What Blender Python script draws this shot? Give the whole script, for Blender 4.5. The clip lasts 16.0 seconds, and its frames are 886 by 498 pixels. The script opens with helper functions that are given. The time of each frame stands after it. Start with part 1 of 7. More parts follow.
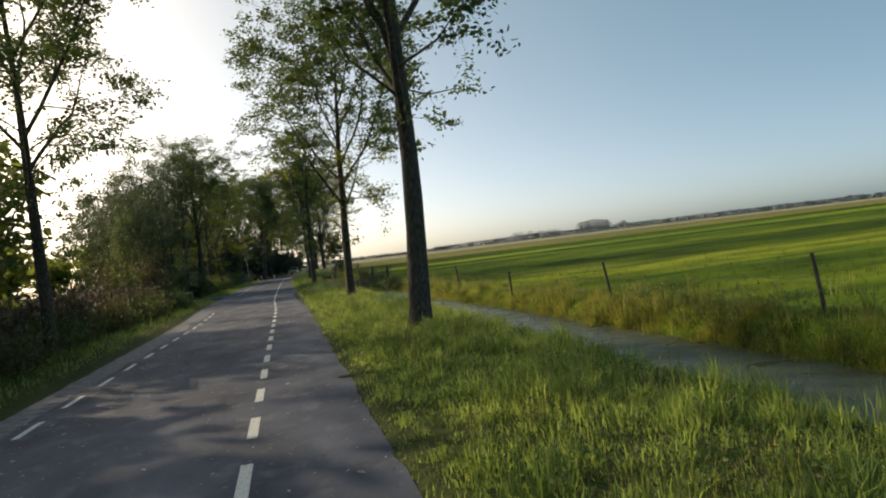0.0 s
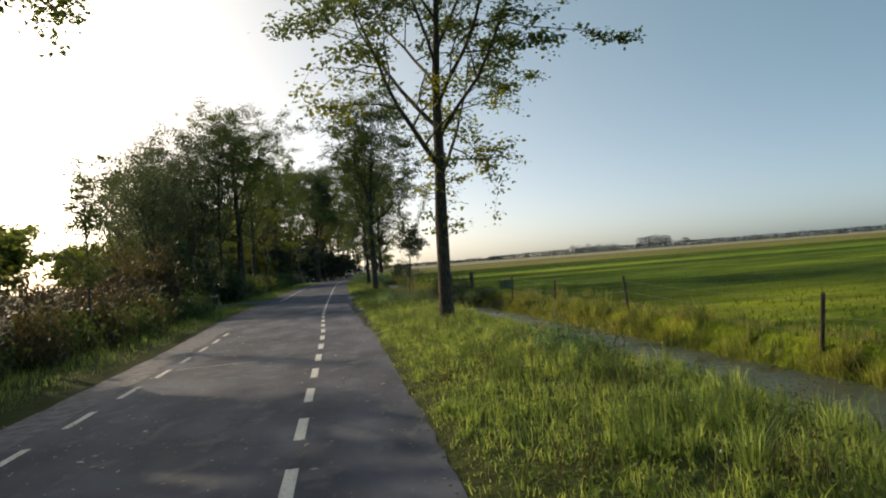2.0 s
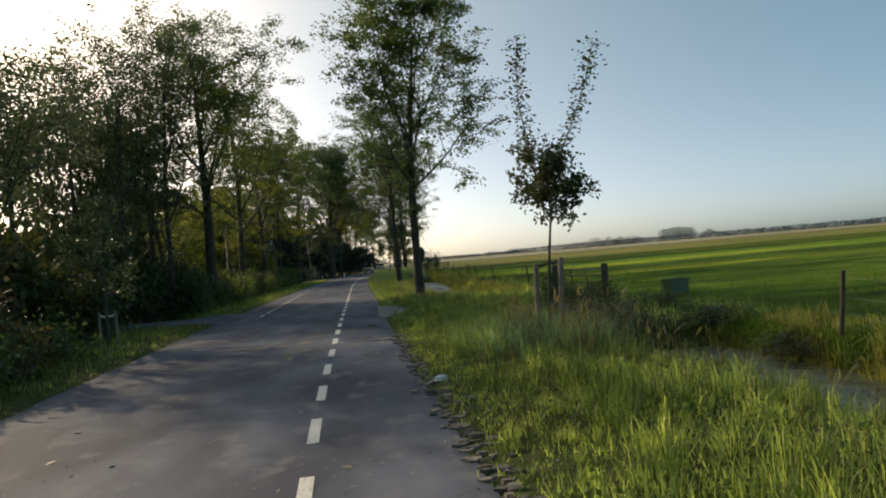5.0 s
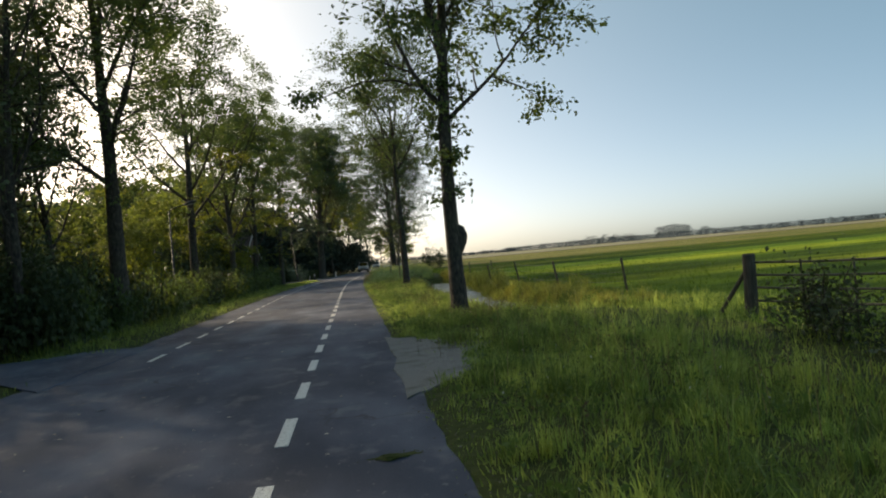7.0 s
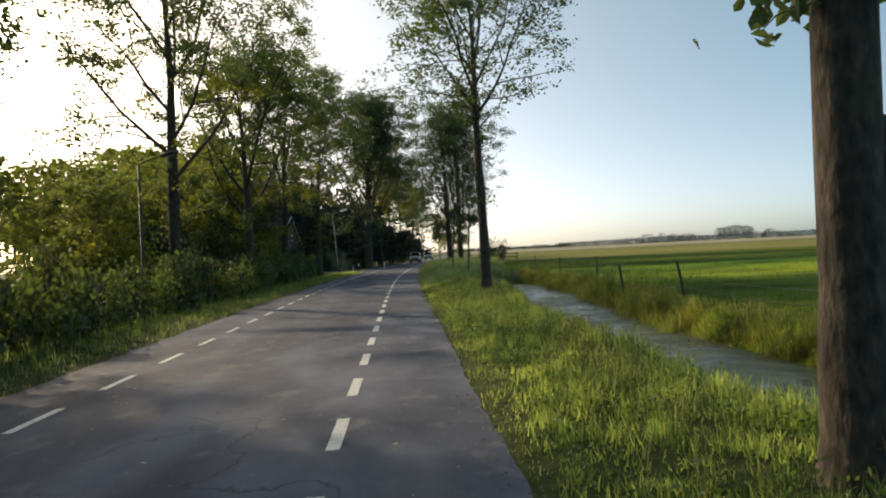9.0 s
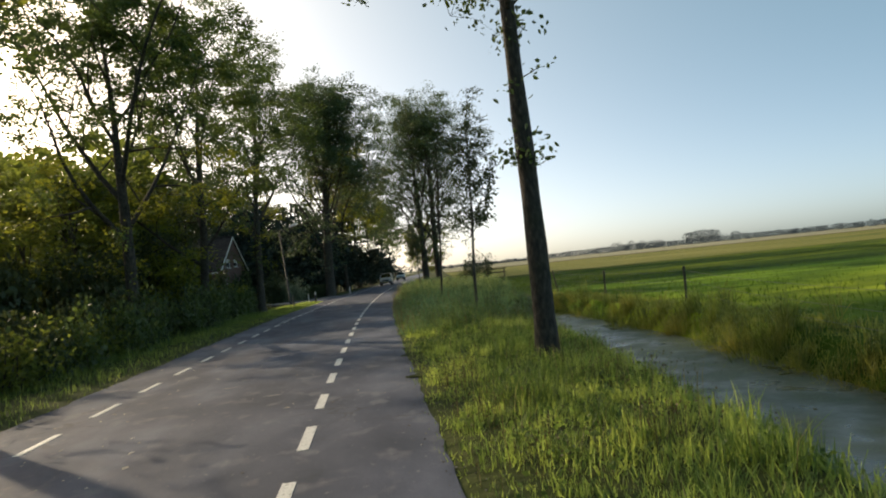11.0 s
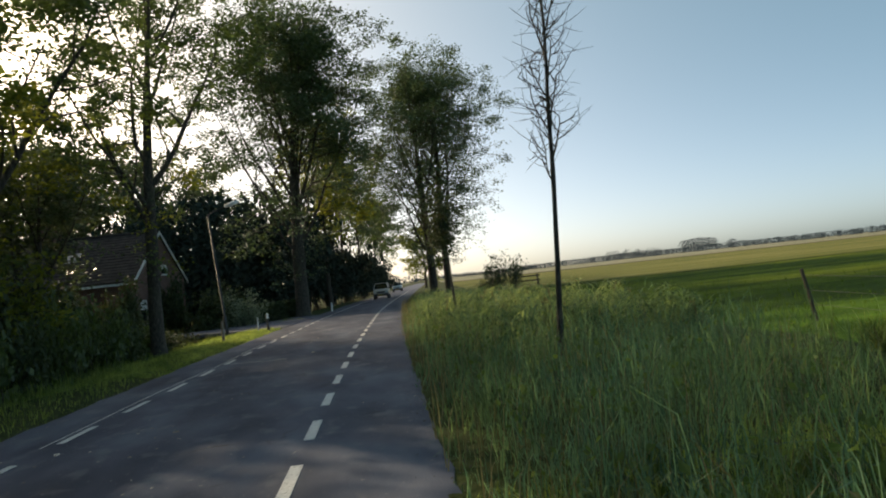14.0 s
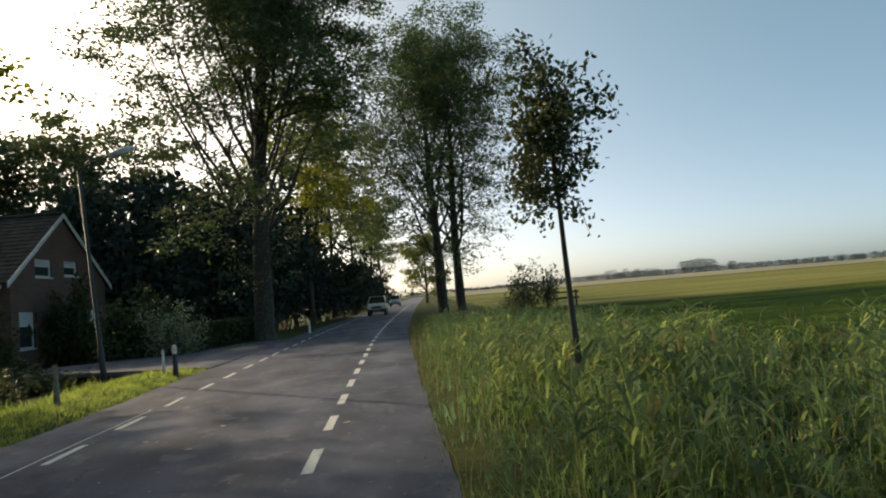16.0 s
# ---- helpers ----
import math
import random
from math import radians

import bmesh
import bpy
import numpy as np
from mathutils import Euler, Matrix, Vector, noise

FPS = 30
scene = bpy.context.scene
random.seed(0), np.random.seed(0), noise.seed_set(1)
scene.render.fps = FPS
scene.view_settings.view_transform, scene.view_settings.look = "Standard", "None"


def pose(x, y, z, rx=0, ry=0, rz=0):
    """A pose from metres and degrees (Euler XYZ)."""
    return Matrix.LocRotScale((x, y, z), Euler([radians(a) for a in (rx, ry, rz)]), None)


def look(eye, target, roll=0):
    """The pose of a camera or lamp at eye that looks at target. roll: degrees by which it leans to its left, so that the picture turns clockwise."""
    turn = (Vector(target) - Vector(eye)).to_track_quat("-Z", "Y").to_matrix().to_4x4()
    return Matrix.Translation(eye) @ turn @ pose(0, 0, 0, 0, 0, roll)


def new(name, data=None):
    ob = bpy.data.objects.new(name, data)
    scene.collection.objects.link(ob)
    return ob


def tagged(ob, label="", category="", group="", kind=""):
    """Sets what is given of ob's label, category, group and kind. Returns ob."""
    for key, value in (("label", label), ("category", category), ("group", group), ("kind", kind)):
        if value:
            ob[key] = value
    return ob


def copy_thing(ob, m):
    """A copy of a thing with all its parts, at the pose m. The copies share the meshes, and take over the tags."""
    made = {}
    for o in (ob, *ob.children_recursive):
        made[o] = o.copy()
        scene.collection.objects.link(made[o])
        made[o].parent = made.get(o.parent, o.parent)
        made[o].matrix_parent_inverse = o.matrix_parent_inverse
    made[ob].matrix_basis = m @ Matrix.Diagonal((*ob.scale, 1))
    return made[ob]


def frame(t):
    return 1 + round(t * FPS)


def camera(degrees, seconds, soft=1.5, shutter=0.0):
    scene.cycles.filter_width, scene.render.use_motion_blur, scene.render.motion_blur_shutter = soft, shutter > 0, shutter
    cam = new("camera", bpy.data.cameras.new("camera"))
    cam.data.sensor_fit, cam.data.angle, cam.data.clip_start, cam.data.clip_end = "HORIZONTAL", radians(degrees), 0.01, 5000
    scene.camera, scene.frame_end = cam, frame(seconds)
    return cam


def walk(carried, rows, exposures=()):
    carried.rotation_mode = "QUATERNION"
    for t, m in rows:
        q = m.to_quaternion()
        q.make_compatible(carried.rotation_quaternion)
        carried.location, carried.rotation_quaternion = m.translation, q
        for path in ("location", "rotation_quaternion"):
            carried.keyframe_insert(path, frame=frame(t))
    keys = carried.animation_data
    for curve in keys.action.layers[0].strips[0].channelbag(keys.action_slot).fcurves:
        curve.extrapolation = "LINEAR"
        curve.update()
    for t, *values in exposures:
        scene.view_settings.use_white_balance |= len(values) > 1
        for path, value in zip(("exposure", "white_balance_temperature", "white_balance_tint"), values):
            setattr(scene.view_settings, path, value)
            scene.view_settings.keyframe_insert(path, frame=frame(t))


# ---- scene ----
cam = camera(66.0, 16.0, soft=2.0)
PATH = [
    (0, (0.083, -0.992, 1.735), (0.54, 0.955, 1.735), -6.9),
    (0.5, (0.072, 2.166, 1.734), (0.578, 4.1, 1.782), -4.2),
    (1, (0.076, 5.28, 1.704), (0.455, 7.244, 1.725), -5.5),
    (1.5, (0.101, 8.524, 1.662), (0.383, 10.503, 1.713), -5.2),
    (2, (0.056, 11.592, 1.632), (0.362, 13.568, 1.673), -4.4),
    (2.5, (0.106, 14.636, 1.679), (0.414, 16.611, 1.712), -4.4),
    (3, (0.098, 17.889, 1.623), (0.352, 19.873, 1.599), -3.7),
    (3.2, (0.039, 19.137, 1.615), (0.319, 21.117, 1.601), -2.5),
    (5.5, (-0.102, 33.478, 1.528), (0.165, 35.459, 1.57), -5.5),
    (6, (-0.084, 36.83, 1.474), (0.201, 38.808, 1.535), -5.8),
    (6.5, (-0.068, 39.929, 1.427), (0.205, 41.91, 1.496), -4.7),
    (7, (0.009, 42.874, 1.403), (0.283, 44.855, 1.426), -5.1),
    (7.5, (-0.013, 45.897, 1.409), (0.075, 47.893, 1.5), -5.2),
    (8, (-0.028, 48.989, 1.441), (0.115, 50.983, 1.506), -4.7),
    (8.5, (-0.006, 52.052, 1.452), (0.167, 54.044, 1.491), -6.4),
    (9, (-0.02, 55.269, 1.466), (0.106, 57.265, 1.475), -2.8),
    (11.3, (0.243, 69.862, 1.56), (0.465, 71.849, 1.618), -5.9),
    (11.5, (0.213, 71.111, 1.517), (0.453, 73.096, 1.564), -4.5),
    (12, (0.254, 74.273, 1.539), (0.472, 76.256, 1.682), -4.7),
    (12.5, (0.253, 77.511, 1.514), (0.483, 79.494, 1.63), -4.6),
    (13, (0.332, 80.771, 1.497), (0.601, 82.752, 1.515), -5.9),
    (13.5, (0.369, 83.973, 1.502), (0.631, 85.955, 1.567), -4.7),
    (14, (0.401, 87.324, 1.498), (0.643, 89.307, 1.582), -6.2),
    (14.5, (0.423, 90.776, 1.462), (0.644, 92.76, 1.588), -4.8),
    (15, (0.472, 94.05, 1.415), (0.736, 96.033, 1.453), -4.6),
    (15.5, (0.588, 97.161, 1.445), (0.84, 99.142, 1.543), -6.3),
    (16, (0.697, 100.115, 1.532), (0.952, 102.094, 1.658), -4.7),
]
# the clip's own exposure drifts a little
EXPOSURES = [(t, e, 6750, 8) for t, e in ((0.0, 0.05), (1.5, -0.02), (4.0, -0.05), (6.0, 0.08), (8.0, 0.25), (12.0, 0.28), (13.0, 0.14), (14.0, 0.2), (16.0, 0.2))]
walk(cam, [(t, look(eye, target, roll)) for t, eye, target, roll in PATH], EXPOSURES)


# ---------------------------------------------------------------- light
SUN_AZ, SUN_EL = -42.0, 25.0      # degrees from the road's direction (+y), towards +x; above the horizon
world = bpy.data.worlds.new("evening_sky")
scene.world = world
world.use_nodes = True
wn = world.node_tree
wn.nodes.clear()
sky = wn.nodes.new("ShaderNodeTexSky")
sky.sky_type = "NISHITA"
sky.sun_disc = False
sky.sun_elevation = radians(SUN_EL)
sky.sun_rotation = radians(SUN_AZ)
sky.altitude, sky.air_density, sky.dust_density, sky.ozone_density = 0, 0.32, 2.0, 0.4
sky_bg = wn.nodes.new("ShaderNodeBackground")
sky_bg.inputs["Strength"].default_value = 0.15
# evening haze warms the whole sky and lies evenly over it
haze = wn.nodes.new("ShaderNodeMix")
haze.data_type, haze.blend_type = "RGBA", "ADD"
haze.inputs[0].default_value = 1.0
haze.inputs[7].default_value = (0.20, 0.78, 0.98, 1)
sky_out = wn.nodes.new("ShaderNodeOutputWorld")
warm = wn.nodes.new("ShaderNodeMix")
warm.data_type, warm.blend_type = "RGBA", "MULTIPLY"
warm.inputs[0].default_value = 1.0
warm.inputs[7].default_value = (1.38, 1.25, 1.05, 1)
wn.links.new(sky.outputs[0], warm.inputs[6])
wn.links.new(warm.outputs[2], haze.inputs[6])
wn.links.new(haze.outputs[2], sky_bg.inputs["Color"])
wn.links.new(sky_bg.outputs[0], sky_out.inputs["Surface"])

sun_data = bpy.data.lights.new("sun", "SUN")
sun_data.energy, sun_data.angle, sun_data.color = 3.4, radians(0.8), (1.0, 0.80, 0.55)
sun = new("sun", sun_data)
_az, _el = radians(SUN_AZ), radians(SUN_EL)
sun_way = Vector((math.sin(_az) * math.cos(_el), math.cos(_az) * math.cos(_el), math.sin(_el)))
sun.matrix_world = look(sun_way * 200, (0, 0, 0))


# ---------------------------------------------------------------- materials
def mat(name, build, rough=0.8):
    m = bpy.data.materials.new(name)
    m.use_nodes = True
    nt = m.node_tree
    b = nt.nodes["Principled BSDF"]
    b.inputs["Roughness"].default_value = rough
    build(nt, b)
    return m


def node(nt, kind, **vals):
    n = nt.nodes.new(kind)
    for k, v in vals.items():
        n.inputs[k].default_value = v
    return n


def ramp(nt, fac, stops):
    n = nt.nodes.new("ShaderNodeValToRGB")
    e = n.color_ramp.elements
    while len(e) < len(stops):
        e.new(0.5)
    for el, (p, c) in zip(e, stops):
        el.position, el.color = p, (*c, 1)
    nt.links.new(fac, n.inputs["Fac"])
    return n.outputs["Color"]


def noise_of(nt, scale, detail=4.0, vec=None, stretch=None):
    if vec is None:
        vec = nt.nodes.new("ShaderNodeTexCoord").outputs["Object"]
    if stretch:
        mp = nt.nodes.new("ShaderNodeMapping")
        mp.inputs["Scale"].default_value = stretch
        nt.links.new(vec, mp.inputs["Vector"])
        vec = mp.outputs["Vector"]
    n = node(nt, "ShaderNodeTexNoise", Scale=scale, Detail=detail)
    nt.links.new(vec, n.inputs["Vector"])
    return n.outputs["Fac"]


def mixed(nt, fac, a, b, kind="MIX"):
    n = nt.nodes.new("ShaderNodeMix")
    n.data_type, n.blend_type = "RGBA", kind
    for sock, v in ((n.inputs[0], fac), (n.inputs[6], a), (n.inputs[7], b)):
        if isinstance(v, (int, float)):
            sock.default_value = v
        elif isinstance(v, tuple):
            sock.default_value = (*v, 1)
        else:
            nt.links.new(v, sock)
    return n.outputs[2]


def bump(nt, b, height, strength, dist):
    n = node(nt, "ShaderNodeBump", Strength=strength, Distance=dist)
    nt.links.new(height, n.inputs["Height"])
    nt.links.new(n.outputs["Normal"], b.inputs["Normal"])


def leafy(name, stops, through_col, share=0.45, rough=0.55, patch=0.0, patch_cols=None, spec=0.3, tuft=0.0):
    """Foliage: each leaf or blade has its own shade, and lets light through."""
    m = bpy.data.materials.new(name)
    m.use_nodes = True
    nt = m.node_tree
    b = nt.nodes["Principled BSDF"]
    b.inputs["Roughness"].default_value = rough
    b.inputs["Specular IOR Level"].default_value = spec
    geo = nt.nodes.new("ShaderNodeNewGeometry")
    col = ramp(nt, geo.outputs["Random Per Island"], stops)
    thr = mixed(nt, geo.outputs["Random Per Island"], tuple(c * 0.65 for c in through_col), through_col)
    if patch:
        f = ramp(nt, noise_of(nt, patch, 3.0, geo.outputs["Position"]), [(0.42, (0, 0, 0)), (0.6, (1, 1, 1))])
        col = mixed(nt, f, col, patch_cols[0], "MIX")
        thr = mixed(nt, f, thr, patch_cols[1], "MIX")
    if tuft:
        f = ramp(nt, noise_of(nt, tuft, 2.0, geo.outputs["Position"]), [(0.36, (0.42, 0.5, 0.5)), (0.52, (1, 1, 1)), (0.66, (1.3, 1.25, 1.15))])
        col = mixed(nt, 1.0, col, f, "MULTIPLY")
        thr = mixed(nt, 1.0, thr, f, "MULTIPLY")
    nt.links.new(col, b.inputs["Base Color"])
    tr = nt.nodes.new("ShaderNodeBsdfTranslucent")
    nt.links.new(thr, tr.inputs["Color"])
    mx = nt.nodes.new("ShaderNodeMixShader")
    mx.inputs[0].default_value = share
    nt.links.new(b.outputs[0], mx.inputs[1])
    nt.links.new(tr.outputs[0], mx.inputs[2])
    nt.links.new(mx.outputs[0], nt.nodes["Material Output"].inputs["Surface"])
    return m


M_LEAF = leafy("elm_leaf", [(0, (0.036, 0.060, 0.024)), (0.6, (0.064, 0.098, 0.036)), (1, (0.11, 0.145, 0.06))], (0.17, 0.235, 0.04), 0.40, spec=0.5)
M_LEAF_YELLOW = leafy("yellow_sunlit_leaf", [(0, (0.06, 0.09, 0.015)), (0.6, (0.10, 0.13, 0.02)), (1, (0.17, 0.16, 0.03))], (0.34, 0.36, 0.04), 0.5)
M_LEAF_POPLAR = leafy("poplar_leaf", [(0, (0.048, 0.072, 0.030)), (0.7, (0.09, 0.12, 0.05)), (1, (0.15, 0.17, 0.085))], (0.14, 0.18, 0.06), 0.35, 0.4, spec=0.5)
M_LEAF_GREY = leafy("old_elm_leaf", [(0, (0.046, 0.074, 0.036)), (0.7, (0.084, 0.122, 0.060)), (1, (0.14, 0.175, 0.10))], (0.13, 0.185, 0.055), 0.33, 0.45, spec=0.4)
M_LEAF_DARK = leafy("dark_shrub_leaf", [(0, (0.034, 0.050, 0.024)), (0.7, (0.058, 0.080, 0.034)), (1, (0.09, 0.108, 0.045))], (0.11, 0.13, 0.03), 0.25)
M_EVERGREEN = leafy("evergreen_needles", [(0, (0.032, 0.044, 0.037)), (0.7, (0.055, 0.072, 0.058)), (1, (0.086, 0.104, 0.078))], (0.03, 0.04, 0.02), 0.12, 0.85, spec=0.1)
# sunlit look of the trees behind the verge, put into a lighter olive colour
M_LEAF_OLIVE = leafy("sunlit_olive_leaf", [(0, (0.05, 0.070, 0.016)), (0.6, (0.085, 0.108, 0.024)), (1, (0.14, 0.15, 0.036))], (0.26, 0.31, 0.05), 0.5)
M_LEAF_RUST = leafy("rusty_shrub_leaf", [(0, (0.05, 0.06, 0.02)), (0.6, (0.085, 0.078, 0.038)), (1, (0.13, 0.09, 0.05))], (0.16, 0.13, 0.045), 0.35)
M_LEAF_PALE = leafy("pale_shrub_leaf", [(0, (0.12, 0.16, 0.08)), (0.5, (0.25, 0.29, 0.17)), (1, (0.42, 0.44, 0.32))], (0.25, 0.3, 0.15), 0.35)
M_GRASS = leafy("verge_grass", [(0, (0.034, 0.066, 0.020)), (0.5, (0.064, 0.122, 0.034)), (0.86, (0.13, 0.18, 0.052)), (1, (0.38, 0.35, 0.20))],
                (0.43, 0.57, 0.12), 0.55, 0.55, 0.55, ((0.09, 0.13, 0.032), (0.50, 0.61, 0.13)), 0.25, 2.6)
M_MEADOW = leafy("meadow_grass", [(0, (0.04, 0.08, 0.008)), (0.6, (0.07, 0.12, 0.010)), (1, (0.11, 0.16, 0.016))], (0.16, 0.24, 0.02), 0.4, 0.6, spec=0.1)
M_WEED = leafy("verge_weed", [(0, (0.045, 0.085, 0.022)), (0.7, (0.08, 0.13, 0.03)), (1, (0.13, 0.15, 0.05))], (0.22, 0.32, 0.06), 0.45)
M_FLOWER = leafy("white_petals", [(0, (0.5, 0.5, 0.46)), (1, (0.7, 0.7, 0.66))], (0.4, 0.4, 0.35), 0.3)
M_REED = leafy("reed_green", [(0, (0.055, 0.095, 0.045)), (0.55, (0.11, 0.165, 0.075)), (0.86, (0.20, 0.245, 0.125)), (1, (0.36, 0.32, 0.17))], (0.46, 0.56, 0.16), 0.5, tuft=1.5)
M_TALL = leafy("tall_grass", [(0, (0.042, 0.098, 0.076)), (0.6, (0.080, 0.156, 0.112)), (0.94, (0.19, 0.25, 0.13)), (1, (0.36, 0.34, 0.20))], (0.25, 0.44, 0.20), 0.5, 0.55, 0.3, ((0.08, 0.12, 0.05), (0.28, 0.40, 0.12)), 0.3, 1.9)
M_STRAW = leafy("dry_grass", [(0, (0.08, 0.08, 0.03)), (0.5, (0.16, 0.14, 0.06)), (1, (0.33, 0.28, 0.16))], (0.28, 0.24, 0.09), 0.4)
M_REED_RED = leafy("reed_red_brown", [(0, (0.035, 0.036, 0.022)), (0.5, (0.07, 0.058, 0.038)), (1, (0.15, 0.105, 0.078))], (0.10, 0.075, 0.04), 0.22)
M_BANK = leafy("bank_sedge", [(0, (0.05, 0.075, 0.02)), (0.5, (0.10, 0.13, 0.035)), (1, (0.27, 0.24, 0.09))], (0.42, 0.48, 0.08), 0.45, 0.5, 0.7, ((0.14, 0.135, 0.035), (0.46, 0.44, 0.08)), tuft=2.2)
# distance haze is mixed into this leaf colour, paler and bluer than the trees
M_FAR_HAZED = leafy("far_woods", [(0, (0.046, 0.060, 0.070)), (1, (0.064, 0.080, 0.088))], (0.03, 0.035, 0.035), 0.05, 0.9, spec=0.0)


def _bark(nt, b):
    tc = nt.nodes.new("ShaderNodeTexCoord").outputs["Object"]
    n1 = noise_of(nt, 11.0, 6.0, tc, (1.6, 1.6, 0.7))
    n2 = noise_of(nt, 1.6, 3.0, tc)
    c = ramp(nt, n1, [(0.3, (0.020, 0.017, 0.013)), (0.55, (0.062, 0.050, 0.037)), (0.8, (0.13, 0.105, 0.078))])
    moss = ramp(nt, n2, [(0.52, (0, 0, 0)), (0.7, (1, 1, 1))])
    nt.links.new(mixed(nt, mixed(nt, 0.45, (0, 0, 0), moss), c, (0.06, 0.065, 0.03)), b.inputs["Base Color"])
    bump(nt, b, n1, 0.9, 0.03)


M_BARK = mat("bark", _bark, 0.9)


def _bark_pale(nt, b):
    n1 = noise_of(nt, 14.0, 5.0, None, (1, 1, 0.4))
    nt.links.new(ramp(nt, n1, [(0.3, (0.035, 0.035, 0.026)), (0.6, (0.085, 0.08, 0.06)), (0.85, (0.15, 0.14, 0.11))]), b.inputs["Base Color"])
    bump(nt, b, n1, 0.5, 0.008)


M_BARK_PALE = mat("young_bark", _bark_pale, 0.85)


def _asphalt(nt, b):
    tc = nt.nodes.new("ShaderNodeTexCoord").outputs["Object"]
    grit = noise_of(nt, 90.0, 3.0, tc)
    mid = noise_of(nt, 1.1, 5.0, tc, (1.0, 0.45, 1.0))
    wide = noise_of(nt, 0.22, 3.0, tc, (1.6, 0.5, 1.0))
    b.inputs["Specular IOR Level"].default_value = 0.2
    base = ramp(nt, mid, [(0.34, (0.051, 0.061, 0.090)), (0.5, (0.084, 0.096, 0.135)), (0.66, (0.130, 0.144, 0.190))])
    base = mixed(nt, 0.5, base, ramp(nt, wide, [(0.38, (0.45, 0.46, 0.5)), (0.62, (1.2, 1.17, 1.15))]), "MULTIPLY")
    base = mixed(nt, 0.55, base, ramp(nt, grit, [(0.3, (0.55, 0.55, 0.55)), (0.7, (1.3, 1.28, 1.25))]), "MULTIPLY")
    mud = ramp(nt, noise_of(nt, 2.6, 6.0, tc, (1.0, 0.7, 1.0)), [(0.56, (0, 0, 0)), (0.68, (1, 1, 1))])
    base = mixed(nt, mixed(nt, 0.55, (0, 0, 0), mud), base, (0.165, 0.165, 0.186))
    vor = nt.nodes.new("ShaderNodeTexVoronoi")
    vor.feature = "DISTANCE_TO_EDGE"
    vor.inputs["Scale"].default_value = 0.55
    wob = nt.nodes.new("ShaderNodeVectorMath")
    wob.operation = "ADD"
    nn = node(nt, "ShaderNodeTexNoise", Scale=1.5, Detail=4.0)
    nt.links.new(tc, nn.inputs["Vector"])
    nt.links.new(tc, wob.inputs[0])
    nt.links.new(nn.outputs["Color"], wob.inputs[1])
    nt.links.new(wob.outputs[0], vor.inputs["Vector"])
    crack = ramp(nt, vor.outputs["Distance"], [(0.0, (1, 1, 1)), (0.012, (0, 0, 0))])
    some = ramp(nt, noise_of(nt, 0.35, 2.0, tc), [(0.5, (0, 0, 0)), (0.62, (0.75, 0.75, 0.75))])
    base = mixed(nt, mixed(nt, 1.0, crack, some, "MULTIPLY"), base, (0.035, 0.033, 0.032))
    fleck = ramp(nt, noise_of(nt, 14.0, 3.0, tc, (1.0, 0.6, 1.0)), [(0.64, (0, 0, 0)), (0.72, (0.4, 0.4, 0.4))])
    base = mixed(nt, fleck, base, (0.24, 0.235, 0.24))
    nt.links.new(base, b.inputs["Base Color"])
    bump(nt, b, grit, 0.35, 0.006)


M_ASPHALT = mat("worn_asphalt", _asphalt, 0.8)


def _paint(nt, b):
    g = noise_of(nt, 40.0, 4.0)
    nt.links.new(ramp(nt, g, [(0.30, (0.20, 0.19, 0.18)), (0.42, (0.58, 0.57, 0.54)), (0.7, (0.74, 0.73, 0.70))]), b.inputs["Base Color"])
    bump(nt, b, g, 0.3, 0.004)


M_PAINT = mat("worn_road_paint", _paint, 0.6)


def _soil(nt, b):
    b.inputs["Specular IOR Level"].default_value = 0.08
    tc = nt.nodes.new("ShaderNodeTexCoord").outputs["Object"]
    n1, n2 = noise_of(nt, 5.0, 6.0, tc), noise_of(nt, 0.5, 3.0, tc)
    c = ramp(nt, n1, [(0.3, (0.028, 0.033, 0.012)), (0.6, (0.058, 0.066, 0.022)), (0.85, (0.11, 0.10, 0.05))])
    nt.links.new(mixed(nt, n2, c, (0.05, 0.065, 0.018)), b.inputs["Base Color"])
    bump(nt, b, n1, 0.9, 0.08)


M_SOIL = mat("turf_soil", _soil, 0.95)


